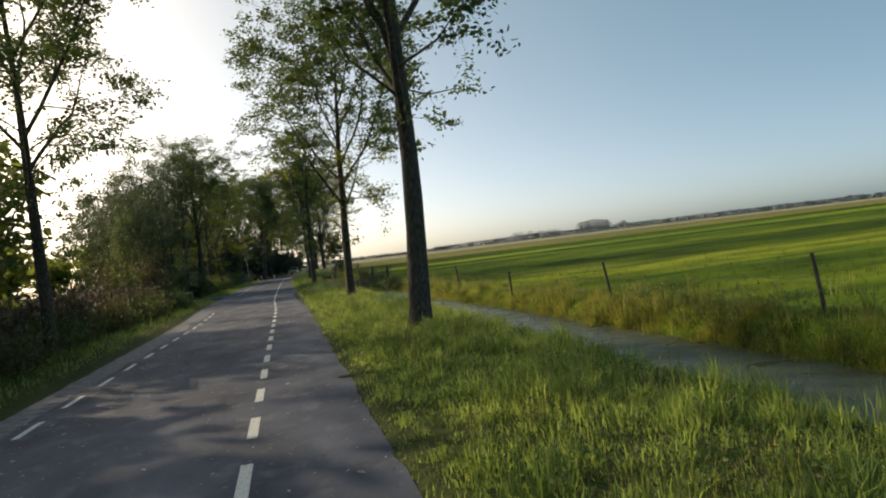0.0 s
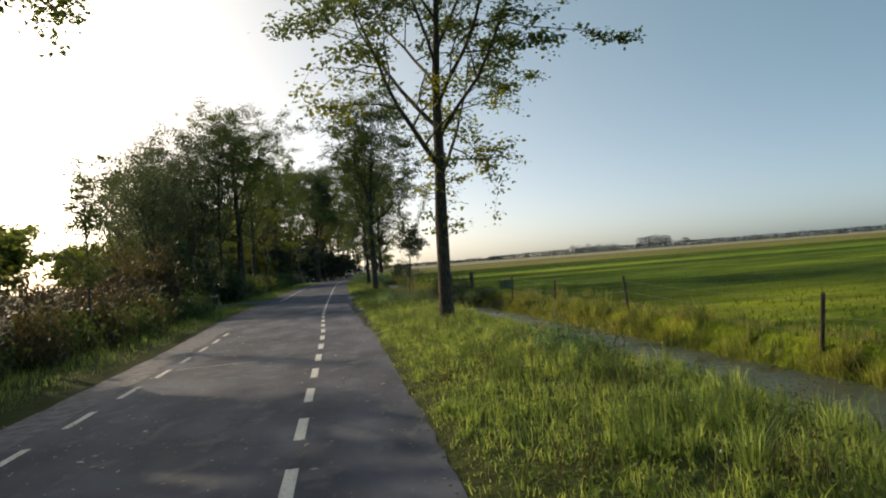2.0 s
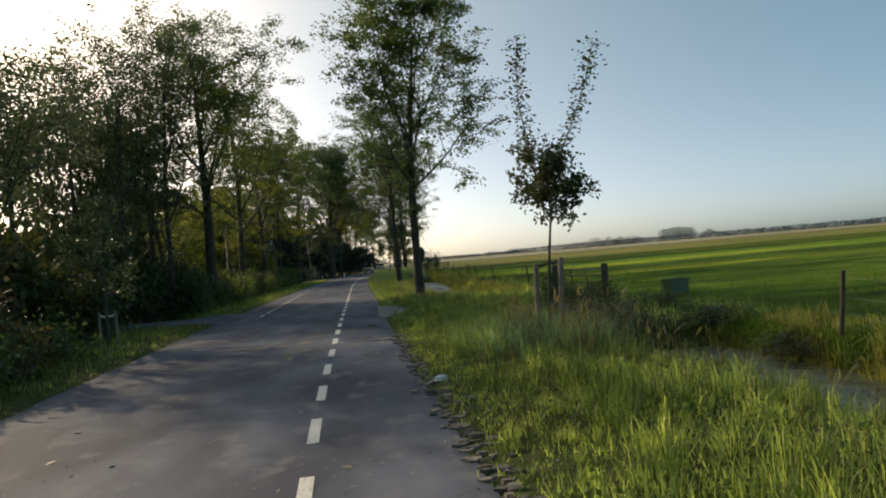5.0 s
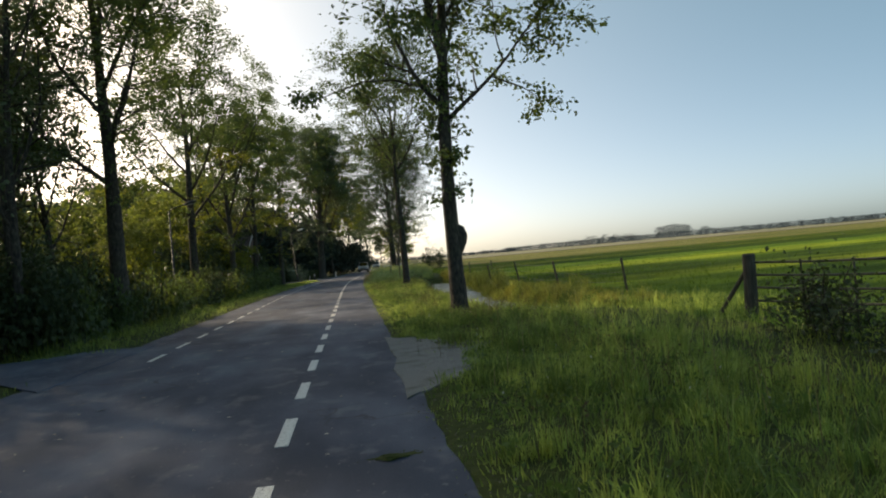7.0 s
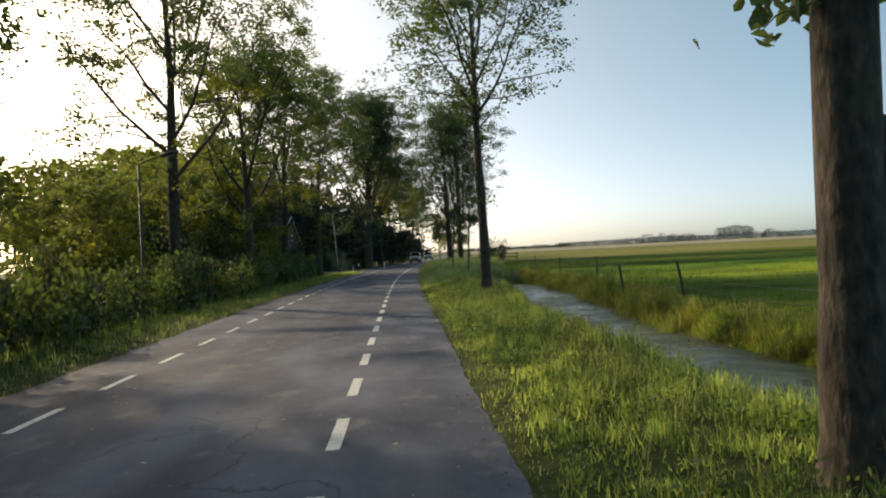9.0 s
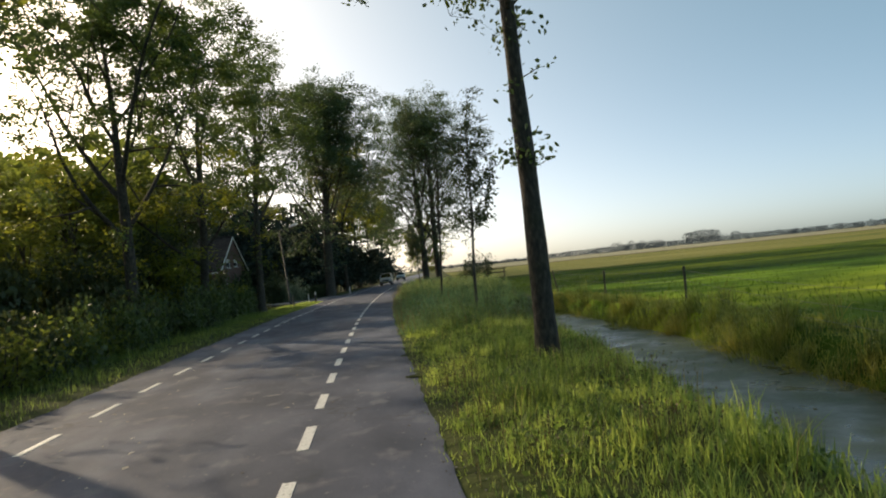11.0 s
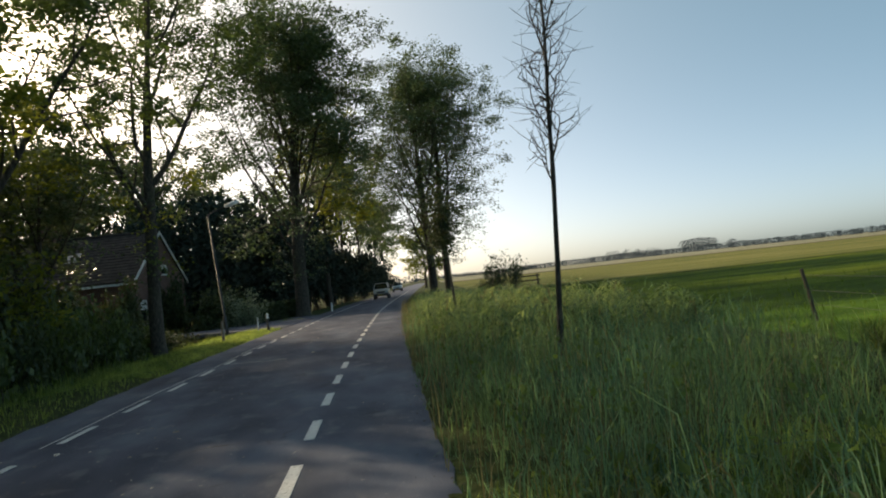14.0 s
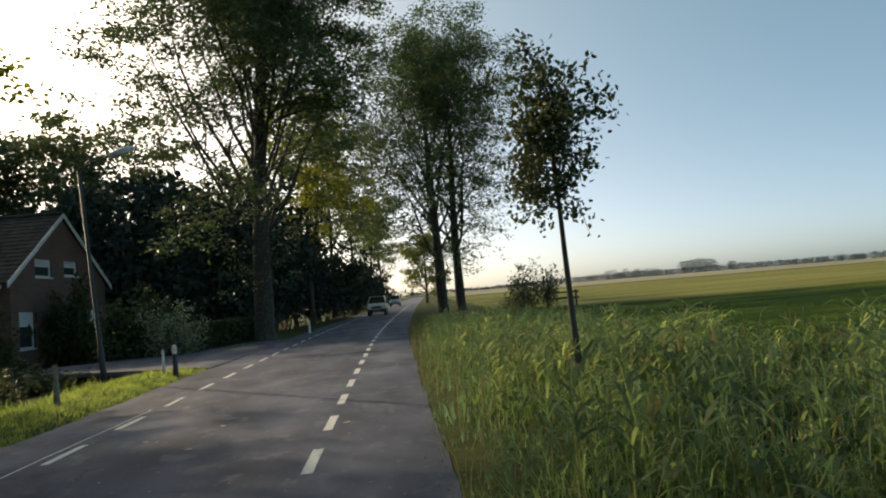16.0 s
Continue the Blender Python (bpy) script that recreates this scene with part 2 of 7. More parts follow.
def _field(nt, b):
    b.inputs["Specular IOR Level"].default_value = 0.05
    tc = nt.nodes.new("ShaderNodeTexCoord").outputs["Object"]
    fine = noise_of(nt, 6.0, 5.0, tc)
    clump = noise_of(nt, 0.45, 5.0, tc, (0.35, 1.0, 1.0))
    strip = noise_of(nt, 0.055, 3.0, tc, (0.10, 1.0, 1.0))
    c = ramp(nt, strip, [(0.38, (0.046, 0.094, 0.011)), (0.5, (0.086, 0.148, 0.013)), (0.60, (0.16, 0.215, 0.019))])
    c = mixed(nt, 0.75, c, ramp(nt, clump, [(0.36, (0.3, 0.38, 0.35)), (0.62, (1.4, 1.32, 1.2))]), "MULTIPLY")
    c = mixed(nt, ramp(nt, noise_of(nt, 1.6, 4.0, tc, (0.4, 1.0, 1.0)), [(0.6, (0, 0, 0)), (0.72, (0.6, 0.6, 0.6))]), c, (0.035, 0.06, 0.012))
    c = mixed(nt, 0.45, c, ramp(nt, fine, [(0.3, (0.6, 0.6, 0.6)), (0.7, (1.3, 1.3, 1.3))]), "MULTIPLY")
    sep = nt.nodes.new("ShaderNodeSeparateXYZ")
    nt.links.new(tc, sep.inputs[0])
    # strips of the meadow, grazed and mown at different times, divided by shallow trenches; the brightest carries
    # sunlight in its colour
    wav = nt.nodes.new("ShaderNodeMath")
    wav.operation = "MULTIPLY_ADD"
    nt.links.new(noise_of(nt, 0.12, 4.0, tc, (0.5, 1.0, 1.0)), wav.inputs[0])
    wav.inputs[1].default_value = 9.0
    nt.links.new(sep.outputs["Y"], wav.inputs[2])
    along = nt.nodes.new("ShaderNodeMapRange")
    along.inputs["From Min"].default_value, along.inputs["From Max"].default_value = 4.5, 154.5
    nt.links.new(wav.outputs[0], along.inputs["Value"])
    # the warm rise from y 83 to 100 paints a sunlit band
    bands = ((0, 1.2), (29, 1.2), (32, 0.62), (46, 0.62), (49, 1.2), (52, 0.9), (65, 0.8), (68, 1.25), (71, 0.7), (80, 0.75), (83, 1.5), (87, 1.6), (100, 1.75), (104, 0.6), (138, 0.62), (140, 0.3), (143, 0.3), (146, 1.0))
    c = mixed(nt, 1.0, c, ramp(nt, along.outputs[0], [(y / 150, (v if v < 1 else v * 1.12, v, v * 0.9)) for y, v in bands]), "MULTIPLY")
    # the mown parcels farther off: straw-coloured, then pale
    mr = nt.nodes.new("ShaderNodeMapRange")
    mr.inputs["From Min"].default_value, mr.inputs["From Max"].default_value = 141.0, 146.0
    nt.links.new(sep.outputs["Y"], mr.inputs["Value"])
    swath = noise_of(nt, 0.35, 4.0, tc, (0.08, 1.0, 1.0))
    mown = ramp(nt, swath, [(0.36, (0.08, 0.10, 0.024)), (0.47, (0.15, 0.155, 0.04)), (0.62, (0.235, 0.215, 0.07))])
    c = mixed(nt, mr.outputs[0], c, mown)
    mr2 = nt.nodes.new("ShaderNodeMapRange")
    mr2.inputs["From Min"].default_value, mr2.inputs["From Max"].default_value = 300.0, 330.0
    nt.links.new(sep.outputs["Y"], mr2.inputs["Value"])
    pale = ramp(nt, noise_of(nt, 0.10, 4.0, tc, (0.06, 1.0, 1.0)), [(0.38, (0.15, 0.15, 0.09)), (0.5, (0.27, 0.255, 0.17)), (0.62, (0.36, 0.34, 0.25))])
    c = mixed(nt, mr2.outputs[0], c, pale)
    rim = nt.nodes.new("ShaderNodeMapRange")
    rim.interpolation_type = "SMOOTHSTEP"
    rim.inputs["From Min"].default_value, rim.inputs["From Max"].default_value = 276.0, 296.0
    nt.links.new(sep.outputs["Y"], rim.inputs["Value"])
    edge = mixed(nt, 1.0, rim.outputs[0], mixed(nt, 1.0, (1, 1, 1), mr2.outputs[0], "SUBTRACT"), "MULTIPLY")
    c = mixed(nt, edge, c, (0.075, 0.062, 0.03))
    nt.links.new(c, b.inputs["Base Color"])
    bump(nt, b, fine, 1.0, 0.12)


M_FIELD = mat("meadow", _field, 0.95)


def _water(nt, b):
    tc = nt.nodes.new("ShaderNodeTexCoord").outputs["Object"]
    weed = ramp(nt, noise_of(nt, 1.3, 6.0, tc), [(0.35, (0, 0, 0)), (0.6, (1, 1, 1))])
    fleck = ramp(nt, noise_of(nt, 45.0, 2.0, tc), [(0.45, (0.055, 0.07, 0.04)), (0.65, (0.10, 0.125, 0.075))])
    nt.links.new(mixed(nt, weed, (0.05, 0.055, 0.035), fleck), b.inputs["Base Color"])
    b.inputs["Specular IOR Level"].default_value = 0.27
    nt.links.new(ramp(nt, noise_of(nt, 1.3, 6.0, tc), [(0.35, (0.22, 0.22, 0.22)), (0.6, (0.6, 0.6, 0.6))]), b.inputs["Roughness"])
    bump(nt, b, noise_of(nt, 12.0, 3.0, tc), 0.12, 0.02)


M_WATER = mat("duckweed_water", _water, 0.3)


def _wood(nt, b):
    n1 = noise_of(nt, 12.0, 5.0, None, (3, 3, 0.3))
    nt.links.new(ramp(nt, n1, [(0.3, (0.035, 0.028, 0.022)), (0.6, (0.09, 0.075, 0.055)), (0.85, (0.16, 0.14, 0.11))]), b.inputs["Base Color"])
    bump(nt, b, n1, 0.6, 0.01)


M_WOOD = mat("weathered_wood", _wood, 0.9)


def plain(name, col, rough=0.6, metal=0.0, spread=0.25, scale=6.0):
    def f(nt, b):
        n = noise_of(nt, scale, 5.0)
        lo, hi = tuple(c * (1 - spread) for c in col), tuple(min(1, c * (1 + spread)) for c in col)
        nt.links.new(ramp(nt, n, [(0.3, lo), (0.7, hi)]), b.inputs["Base Color"])
        b.inputs["Metallic"].default_value = metal
        bump(nt, b, n, 0.15, 0.004)
    return mat(name, f, rough)


M_WIRE = plain("rusty_wire", (0.16, 0.14, 0.12), 0.6, 0.6)
def _gravel(nt, b):
    tc = nt.nodes.new("ShaderNodeTexCoord").outputs["Object"]
    n1, n2 = noise_of(nt, 70.0, 4.0, tc), noise_of(nt, 2.4, 5.0, tc)
    c = ramp(nt, n1, [(0.3, (0.09, 0.085, 0.08)), (0.5, (0.17, 0.165, 0.16)), (0.72, (0.27, 0.26, 0.25))])
    nt.links.new(mixed(nt, ramp(nt, n2, [(0.5, (0, 0, 0)), (0.66, (0.8, 0.8, 0.8))]), c, (0.085, 0.08, 0.06)), b.inputs["Base Color"])
    bump(nt, b, n1, 0.6, 0.01)


M_GRAVEL = mat("pale_gravel", _gravel, 0.95)
M_WHITE = plain("white_paint", (0.72, 0.71, 0.68), 0.5, 0, 0.12)
M_BLACK = plain("black_plastic", (0.03, 0.03, 0.032), 0.5)
M_STEEL = plain("galvanised_steel", (0.30, 0.31, 0.32), 0.45, 0.7, 0.2)


# ---------------------------------------------------------------- mesh helpers
class Geo:
    def __init__(self):
        self.v, self.q, self.t, self.n = [], [], [], 0

    def add(self, v, q=None, t=None):
        v = np.asarray(v, float).reshape(-1, 3)
        if q is not None and len(q):
            self.q.append(np.asarray(q, int).reshape(-1, 4) + self.n)
        if t is not None and len(t):
            self.t.append(np.asarray(t, int).reshape(-1, 3) + self.n)
        self.v.append(v)
        self.n += len(v)

    def mesh(self, name, material, smooth=False):
        v = np.concatenate(self.v)
        q = np.concatenate(self.q) if self.q else np.zeros((0, 4), int)
        t = np.concatenate(self.t) if self.t else np.zeros((0, 3), int)
        me = bpy.data.meshes.new(name)
        me.vertices.add(len(v))
        me.vertices.foreach_set("co", v.astype(np.float32).ravel())
        loops = np.concatenate([q.ravel(), t.ravel()]).astype(np.int32)
        me.loops.add(len(loops))
        me.loops.foreach_set("vertex_index", loops)
        me.polygons.add(len(q) + len(t))
        me.polygons.foreach_set("loop_start", np.concatenate([np.arange(len(q)) * 4, len(q) * 4 + np.arange(len(t)) * 3]).astype(np.int32))
        me.polygons.foreach_set("use_smooth", np.full(len(q) + len(t), smooth))
        for m in (material if isinstance(material, (list, tuple)) else [material]):
            me.materials.append(m)
        me.update(calc_edges=True)
        me.validate()
        return me

    def box(self, lo, hi):
        (x0, y0, z0), (x1, y1, z1) = lo, hi
        self.add([(x0, y0, z0), (x1, y0, z0), (x1, y1, z0), (x0, y1, z0), (x0, y0, z1), (x1, y0, z1), (x1, y1, z1), (x0, y1, z1)],
                 [(3, 2, 1, 0), (4, 5, 6, 7), (0, 1, 5, 4), (1, 2, 6, 5), (2, 3, 7, 6), (3, 0, 4, 7)])
        return self

    def tube(self, p, r, k=6, cap=False):
        p, r = np.asarray(p, float), np.asarray(r, float)
        m = len(p)
        d = np.gradient(p, axis=0)
        d /= np.linalg.norm(d, axis=1)[:, None] + 1e-9
        ref = np.array([0, 0, 1.0]) if abs(d[0, 2]) < 0.8 else np.array([1.0, 0, 0])
        a = np.cross(d, ref)
        a /= np.linalg.norm(a, axis=1)[:, None] + 1e-9
        b = np.cross(d, a)
        th = np.arange(k) * 2 * np.pi / k
        ring = p[:, None] + r[:, None, None] * (np.cos(th)[None, :, None] * a[:, None] + np.sin(th)[None, :, None] * b[:, None])
        i, j = np.meshgrid(np.arange(m - 1), np.arange(k), indexing="ij")
        q = np.stack([i * k + j, i * k + (j + 1) % k, (i + 1) * k + (j + 1) % k, (i + 1) * k + j], -1).reshape(-1, 4)
        t = None
        v = ring.reshape(-1, 3)
        if cap:
            v = np.concatenate([v, p[:1], p[-1:]])
            jj = np.arange(k)
            t = np.concatenate([np.stack([(jj + 1) % k, jj, np.full(k, m * k)], -1),
                                np.stack([(m - 1) * k + jj, (m - 1) * k + (jj + 1) % k, np.full(k, m * k + 1)], -1)])
        self.add(v, q, t)
        return self


def part(name, geo, material, parent, label="", smooth=False):
    me = geo if isinstance(geo, bpy.types.Mesh) else geo.mesh(name, material, smooth)
    ob = new(name, me)
    ob.parent = parent
    if label:
        tagged(ob, label)
    return ob


def thing(name, label, category, at=(0, 0, 0), rz=0.0, group="", kind=""):
    ob = new(name)
    ob.empty_display_size = 0.2
    ob.matrix_basis = pose(*at, 0, 0, rz)
    return tagged(ob, label, category, group, kind)


# ---------------------------------------------------------------- the lie of the land
_RY = np.array([-400, -60, 0, 29, 39, 49, 59, 67, 79, 87, 93, 99, 105, 113, 125, 135, 150, 170, 200, 250, 420, 900], float)
_RX = np.array([-0.3, -0.35, -0.45, -0.45, -0.67, -0.66, -0.61, -0.575, -0.54, -0.46, -0.35, -0.185, 0.04, 0.44, 1.1, 1.85, 3.15, 5.0, 7.9, 12.9, 30, 80], float)
_fine = np.linspace(-400, 900, 2601)
_k = np.ones(13) / 13
_sm = np.convolve(np.interp(_fine, _RY, _RX), _k, "same")
_sm[:12], _sm[-12:] = _RX[0], _RX[-1]


def line_x(y):
    """The right dashed line's x at y."""
    return np.interp(y, _fine, _sm)


DITCH_GAPS = ((43.5, 58.5), (94.0, 900.0))


def ditch(y):
    """Ditch beside the meadow: its middle, and how far it is open (0 to 1)."""
    y = np.asarray(y, float)
    mid = np.interp(y, [-60, 0, 20, 40, 58, 72, 82, 95, 120], [6.4, 6.35, 6.1, 5.6, 5.0, 4.75, 5.9, 6.1, 6.1])
    o = np.ones_like(y)
    for a, b in DITCH_GAPS:
        o = np.minimum(o, np.clip(np.maximum(a - y, y - b) / 1.6, 0, 1))
    return mid, o


def hash_noise(x, y, s):
    x, y = np.asarray(x, float) * s, np.asarray(y, float) * s
    return (np.sin(x * 1.7 + y * 2.3 + 1.3) + np.sin(x * 3.1 - y * 1.9 + 4.1) * 0.6 + np.sin(-x * 5.3 + y * 4.7) * 0.35) / 1.95


def ground_z(x, y):
    x, y = np.asarray(x, float), np.asarray(y, float)
    u = x - line_x(y)
    z = np.interp(u, [-60, -14, -9.5, -7.6, -5.8, -4.6, -4.35, -4.1, 1.1, 1.35, 1.6, 3.4, 4.2, 8.5, 14],
                  [-0.25, -0.3, -0.45, -0.25, 0.02, 0.03, 0.0, -0.06, -0.06, 0.0, 0.02, 0.03, -0.03, -0.1, -0.12])
    off = (np.abs(u) > 1.6) & ((u > 1.6) | (u < -4.6))
    z = z + np.where(off, 0.035 * hash_noise(x, y, 0.9) * np.clip(np.minimum(np.abs(u - 1.5), np.abs(u + 4.5)), 0, 1), 0)
    mid, o = ditch(y)
    half = np.abs(x - mid)
    cut = np.interp(half, [0, 0.95, 1.3, 1.75], [-0.95, -0.9, -0.5, 0.0])
    z = z + np.where(half < 1.75, cut * o, 0)
    return z


def build_ground():
    us = np.concatenate([[-4200, -1500, -500, -200, -90, -50, -35, -25, -18], np.arange(-14, -4.4, 0.6), [-4.4, -4.1, -3, -1, 0.5, 1.1, 1.35],
                         np.arange(1.6, 9.2, 0.22), [9.6, 10.4, 12, 14, 18, 25, 35, 60, 110, 250, 700, 1800, 4200]])
    ys = np.concatenate([[-4200, -1500, -500, -200, -90, -45, -25, -15], np.arange(-10, 130, 0.7), np.arange(130, 200, 3), [205, 215, 230, 250, 280, 320, 380, 460, 600, 850, 1300, 2400, 4500]])
    U, Y = np.meshgrid(us, ys, indexing="ij")
    X = U + np.clip(line_x(Y), -5, 80) * np.clip(1.25 - np.abs(U) / 120, 0, 1)
    Z = ground_z(X, Y)
    n, m = U.shape
    i, j = np.meshgrid(np.arange(n - 1), np.arange(m - 1), indexing="ij")
    q = np.stack([i * m + j, (i + 1) * m + j, (i + 1) * m + j + 1, i * m + j + 1], -1).reshape(-1, 4)
    g = Geo()
    g.add(np.stack([X, Y, Z], -1), q)
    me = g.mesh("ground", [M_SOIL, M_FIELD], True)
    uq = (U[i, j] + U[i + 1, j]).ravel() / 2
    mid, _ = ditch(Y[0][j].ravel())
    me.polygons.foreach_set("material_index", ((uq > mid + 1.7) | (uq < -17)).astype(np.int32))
    return tagged(new("ground", me), "flat grassy polder ground with verges, ditches and meadow", "ground", kind="structure")


ground = build_ground()

EDGE_R, EDGE_L = 1.30, -4.27


def left_line(y):
    """How far the left dashed line lies from the right one."""
    return -np.interp(y, [11, 25, 40, 58, 84, 94, 104], [3.0, 2.8, 2.88, 3.06, 3.23, 3.2, 3.06])


def build_road():
    ys = np.arange(-70, 430, 0.35)
    rr = EDGE_R + 0.025 * hash_noise(ys, 0 * ys, 0.8) + 0.03 * hash_noise(ys, 3 + 0 * ys, 6.0)
    ll = EDGE_L + np.interp(ys, [22, 30, 42, 52], [0.55, 0.5, 0.2, 0.05]) + 0.05 * hash_noise(ys, 9 + 0 * ys, 1.5) + 0.03 * hash_noise(ys, 5 + 0 * ys, 6.0)
    fr = np.array([0, 0.002, 0.25, 0.5, 0.75, 0.998, 1.0])
    zz = np.array([-0.09, 0, 0, 0, 0, 0, -0.09])
    u = ll[:, None] + (rr - ll)[:, None] * fr[None]
    x = line_x(ys)[:, None] + u
    y = np.repeat(ys[:, None], len(fr), 1)
    z = np.repeat(zz[None], len(ys), 0)
    n, m = x.shape
    i, j = np.meshgrid(np.arange(n - 1), np.arange(m - 1), indexing="ij")
    q = np.stack([i * m + j, i * m + j + 1, (i + 1) * m + j + 1, (i + 1) * m + j], -1).reshape(-1, 4)
    g = Geo()
    g.add(np.stack([x, y, z], -1), q)
    return tagged(new("road", g.mesh("road", M_ASPHALT)), "narrow worn grey asphalt road with dashed edge lines", "road", kind="structure")


road = build_road()

# dashes: one metre of paint, one metre of gap
dash_mesh = {}
for w in (0.11, 0.085):
    g = Geo()
    g.box((-w / 2, -0.5, -0.004), (w / 2, 0.5, 0.004))
    dash_mesh[w] = g.mesh("dash", M_PAINT)
for i in range(-6, 100):
    y = 5.0 + 2 * i
    for off, w, sh in ((0.0, 0.11, 0.0), (float(left_line(y)), 0.085, float(np.interp(y, [11, 25, 40, 57, 82, 88, 95, 110], [0.15, -0.2, -0.5, -0.78, -0.6, -0.62, -0.32, -0.25])))):
        yy = y + sh
        if off and 34.4 < yy < 55.5:      # no edge line across the mouth of the side track
            continue
        ob = new("dash", dash_mesh[w])
        ob.parent = road
        slope = float(line_x(yy + 0.5) - line_x(yy - 0.5))
        ob.matrix_basis = pose(float(line_x(yy)) + off, yy, 0.002, 0, 0, -math.degrees(math.atan(slope)))


def edge_strip():
    """Paler widening along the far edge of the first stretch."""
    g = Geo()
    ys = np.arange(-30, 36, 0.5)
    inner = line_x(ys) + left_line(ys) - 0.22 + 0.05 * hash_noise(ys, 2 + 0 * ys, 1.1)
    outer = line_x(ys) + EDGE_L + np.interp(ys, [22, 30, 42, 52], [0.55, 0.5, 0.2, 0.05]) + 0.03 * hash_noise(ys, 7 + 0 * ys, 2.0)
    inner = np.maximum(inner, outer + 0.05)
    n = len(ys)
    i = np.arange(n - 1)
    g.add(np.concatenate([np.c_[outer, ys, 0 * ys + 0.004], np.c_[inner, ys, 0 * ys + 0.004]]), np.stack([i, n + i, n + i + 1, i + 1], -1))
    part("edge_strip", g, M_STRIP, road, "paler grey edge strip")


M_STRIP = plain("pale_edge_asphalt", (0.118, 0.122, 0.148), 0.85, 0, 0.5, 5.0)
edge_strip()


def build_water():
    g = Geo()
    for a, b in ((-60, 43.8), (58.2, 94.5)):
        ys = np.arange(a, b, 0.7)
        mid, o = ditch(ys)
        w = 1.25
        n = len(ys)
        v = np.concatenate([np.stack([mid - w, ys, 0 * ys - 0.55], -1), np.stack([mid + w, ys, 0 * ys - 0.55], -1)])
        i = np.arange(n - 1)
        g.add(v, np.stack([i, n + i, n + i + 1, i + 1], -1))
    return tagged(new("ditch_water", g.mesh("ditch_water", M_WATER)), "still grey-green ditch water with duckweed", "water", kind="structure")


water = build_water()


# ---------------------------------------------------------------- plants
def put_leaves(g, c, size, rng, droop=0.3):
    n = len(c)
    a = rng.normal(0, 1, (n, 3))
    a[:, 2] -= droop
    a /= np.linalg.norm(a, axis=1)[:, None]
    b = np.cross(a, rng.normal(0, 1, (n, 3)))
    b /= np.linalg.norm(b, axis=1)[:, None] + 1e-9
    s = (size * rng.uniform(0.6, 1.3, n))[:, None]
    nrm = np.cross(a, b)
    v = np.stack([c, c + a * s * 0.5 + b * s * 0.33 + nrm * s * 0.08, c + a * s, c + a * s * 0.5 - b * s * 0.33 + nrm * s * 0.08], 1)
    k = np.arange(n)[:, None] * 4
    g.add(v, k + np.array([[0, 1, 2, 3]]))


def put_spray(g, c, size, rng, droop=0.25):
    """Leaves that lie nearly flat, as they do on an elm's sprays."""
    n = len(c)
    up = rng.normal(0, 0.62, (n, 3)) + np.array([0, 0, 1.0])
    up /= np.linalg.norm(up, axis=1)[:, None]
    a = rng.normal(0, 1, (n, 3)) * np.array([1, 1, 0.35]) - np.array([0, 0, droop])
    a -= up * (a * up).sum(1)[:, None] * 0.8
    a /= np.linalg.norm(a, axis=1)[:, None] + 1e-9
    b = np.cross(up, a)
    b /= np.linalg.norm(b, axis=1)[:, None] + 1e-9
    s = (size * rng.uniform(0.65, 1.35, n))[:, None]
    v = np.stack([c, c + a * s * 0.45 + b * s * 0.31 + up * s * 0.08, c + a * s, c + a * s * 0.45 - b * s * 0.31 + up * s * 0.08], 1)
    g.add(v, np.arange(n)[:, None] * 4 + np.array([[0, 1, 2, 3]]))


def put_folded(g, c, size, rng, droop=0.3):
    """Pointed leaves folded along the midrib, for crowns close to the road."""
    n = len(c)
    a = rng.normal(0, 1, (n, 3))
    a[:, 2] -= droop
    a /= np.linalg.norm(a, axis=1)[:, None]
    b = np.cross(a, rng.normal(0, 1, (n, 3)))
    b /= np.linalg.norm(b, axis=1)[:, None] + 1e-9
    s = (size * rng.uniform(0.6, 1.3, n))[:, None]
    up = np.cross(a, b) * s * 0.12
    v = np.stack([c, c + a * s * 0.3 + b * s * 0.29 + up, c + a * s * 0.68 + b * s * 0.24 + up, c + a * s,
                  c + a * s * 0.68 - b * s * 0.24 + up, c + a * s * 0.3 - b * s * 0.29 + up], 1)
    k = np.arange(n)[:, None] * 6
    g.add(v, np.concatenate([k + np.array([[0, 1, 2, 3]]), k + np.array([[0, 3, 4, 5]])]))


def blades(g, x, y, h, w, rng, lean=0.35, z=None):
    """Bent blades of grass that taper to a tip."""
    n = len(x)
    z = ground_z(x, y) if z is None else z
    a = rng.uniform(0, 2 * np.pi, n)
    la = rng.uniform(0, 2 * np.pi, n)
    ln = np.abs(rng.normal(0, lean, n)) * h
    base = np.stack([x, y, z - 0.02], -1)
    side = np.stack([np.cos(a), np.sin(a), 0 * a], -1) * (w / 2)[:, None]
    off = np.stack([np.cos(la), np.sin(la), 0 * la], -1)
    mid = base + off * (ln * 0.3)[:, None] + np.stack([0 * h, 0 * h, h * 0.6], -1)
    tip = base + off * ln[:, None] + np.stack([0 * h, 0 * h, np.sqrt(np.maximum(h * h - ln * ln * 0.6, 0.1 * h * h))], -1)
    v = np.stack([base - side, base + side, mid + side * 0.8, mid - side * 0.8, tip], 1)
    k = np.arange(n)[:, None] * 5
    g.add(v, k + np.array([[0, 1, 2, 3]]), k + np.array([[3, 2, 4]]))


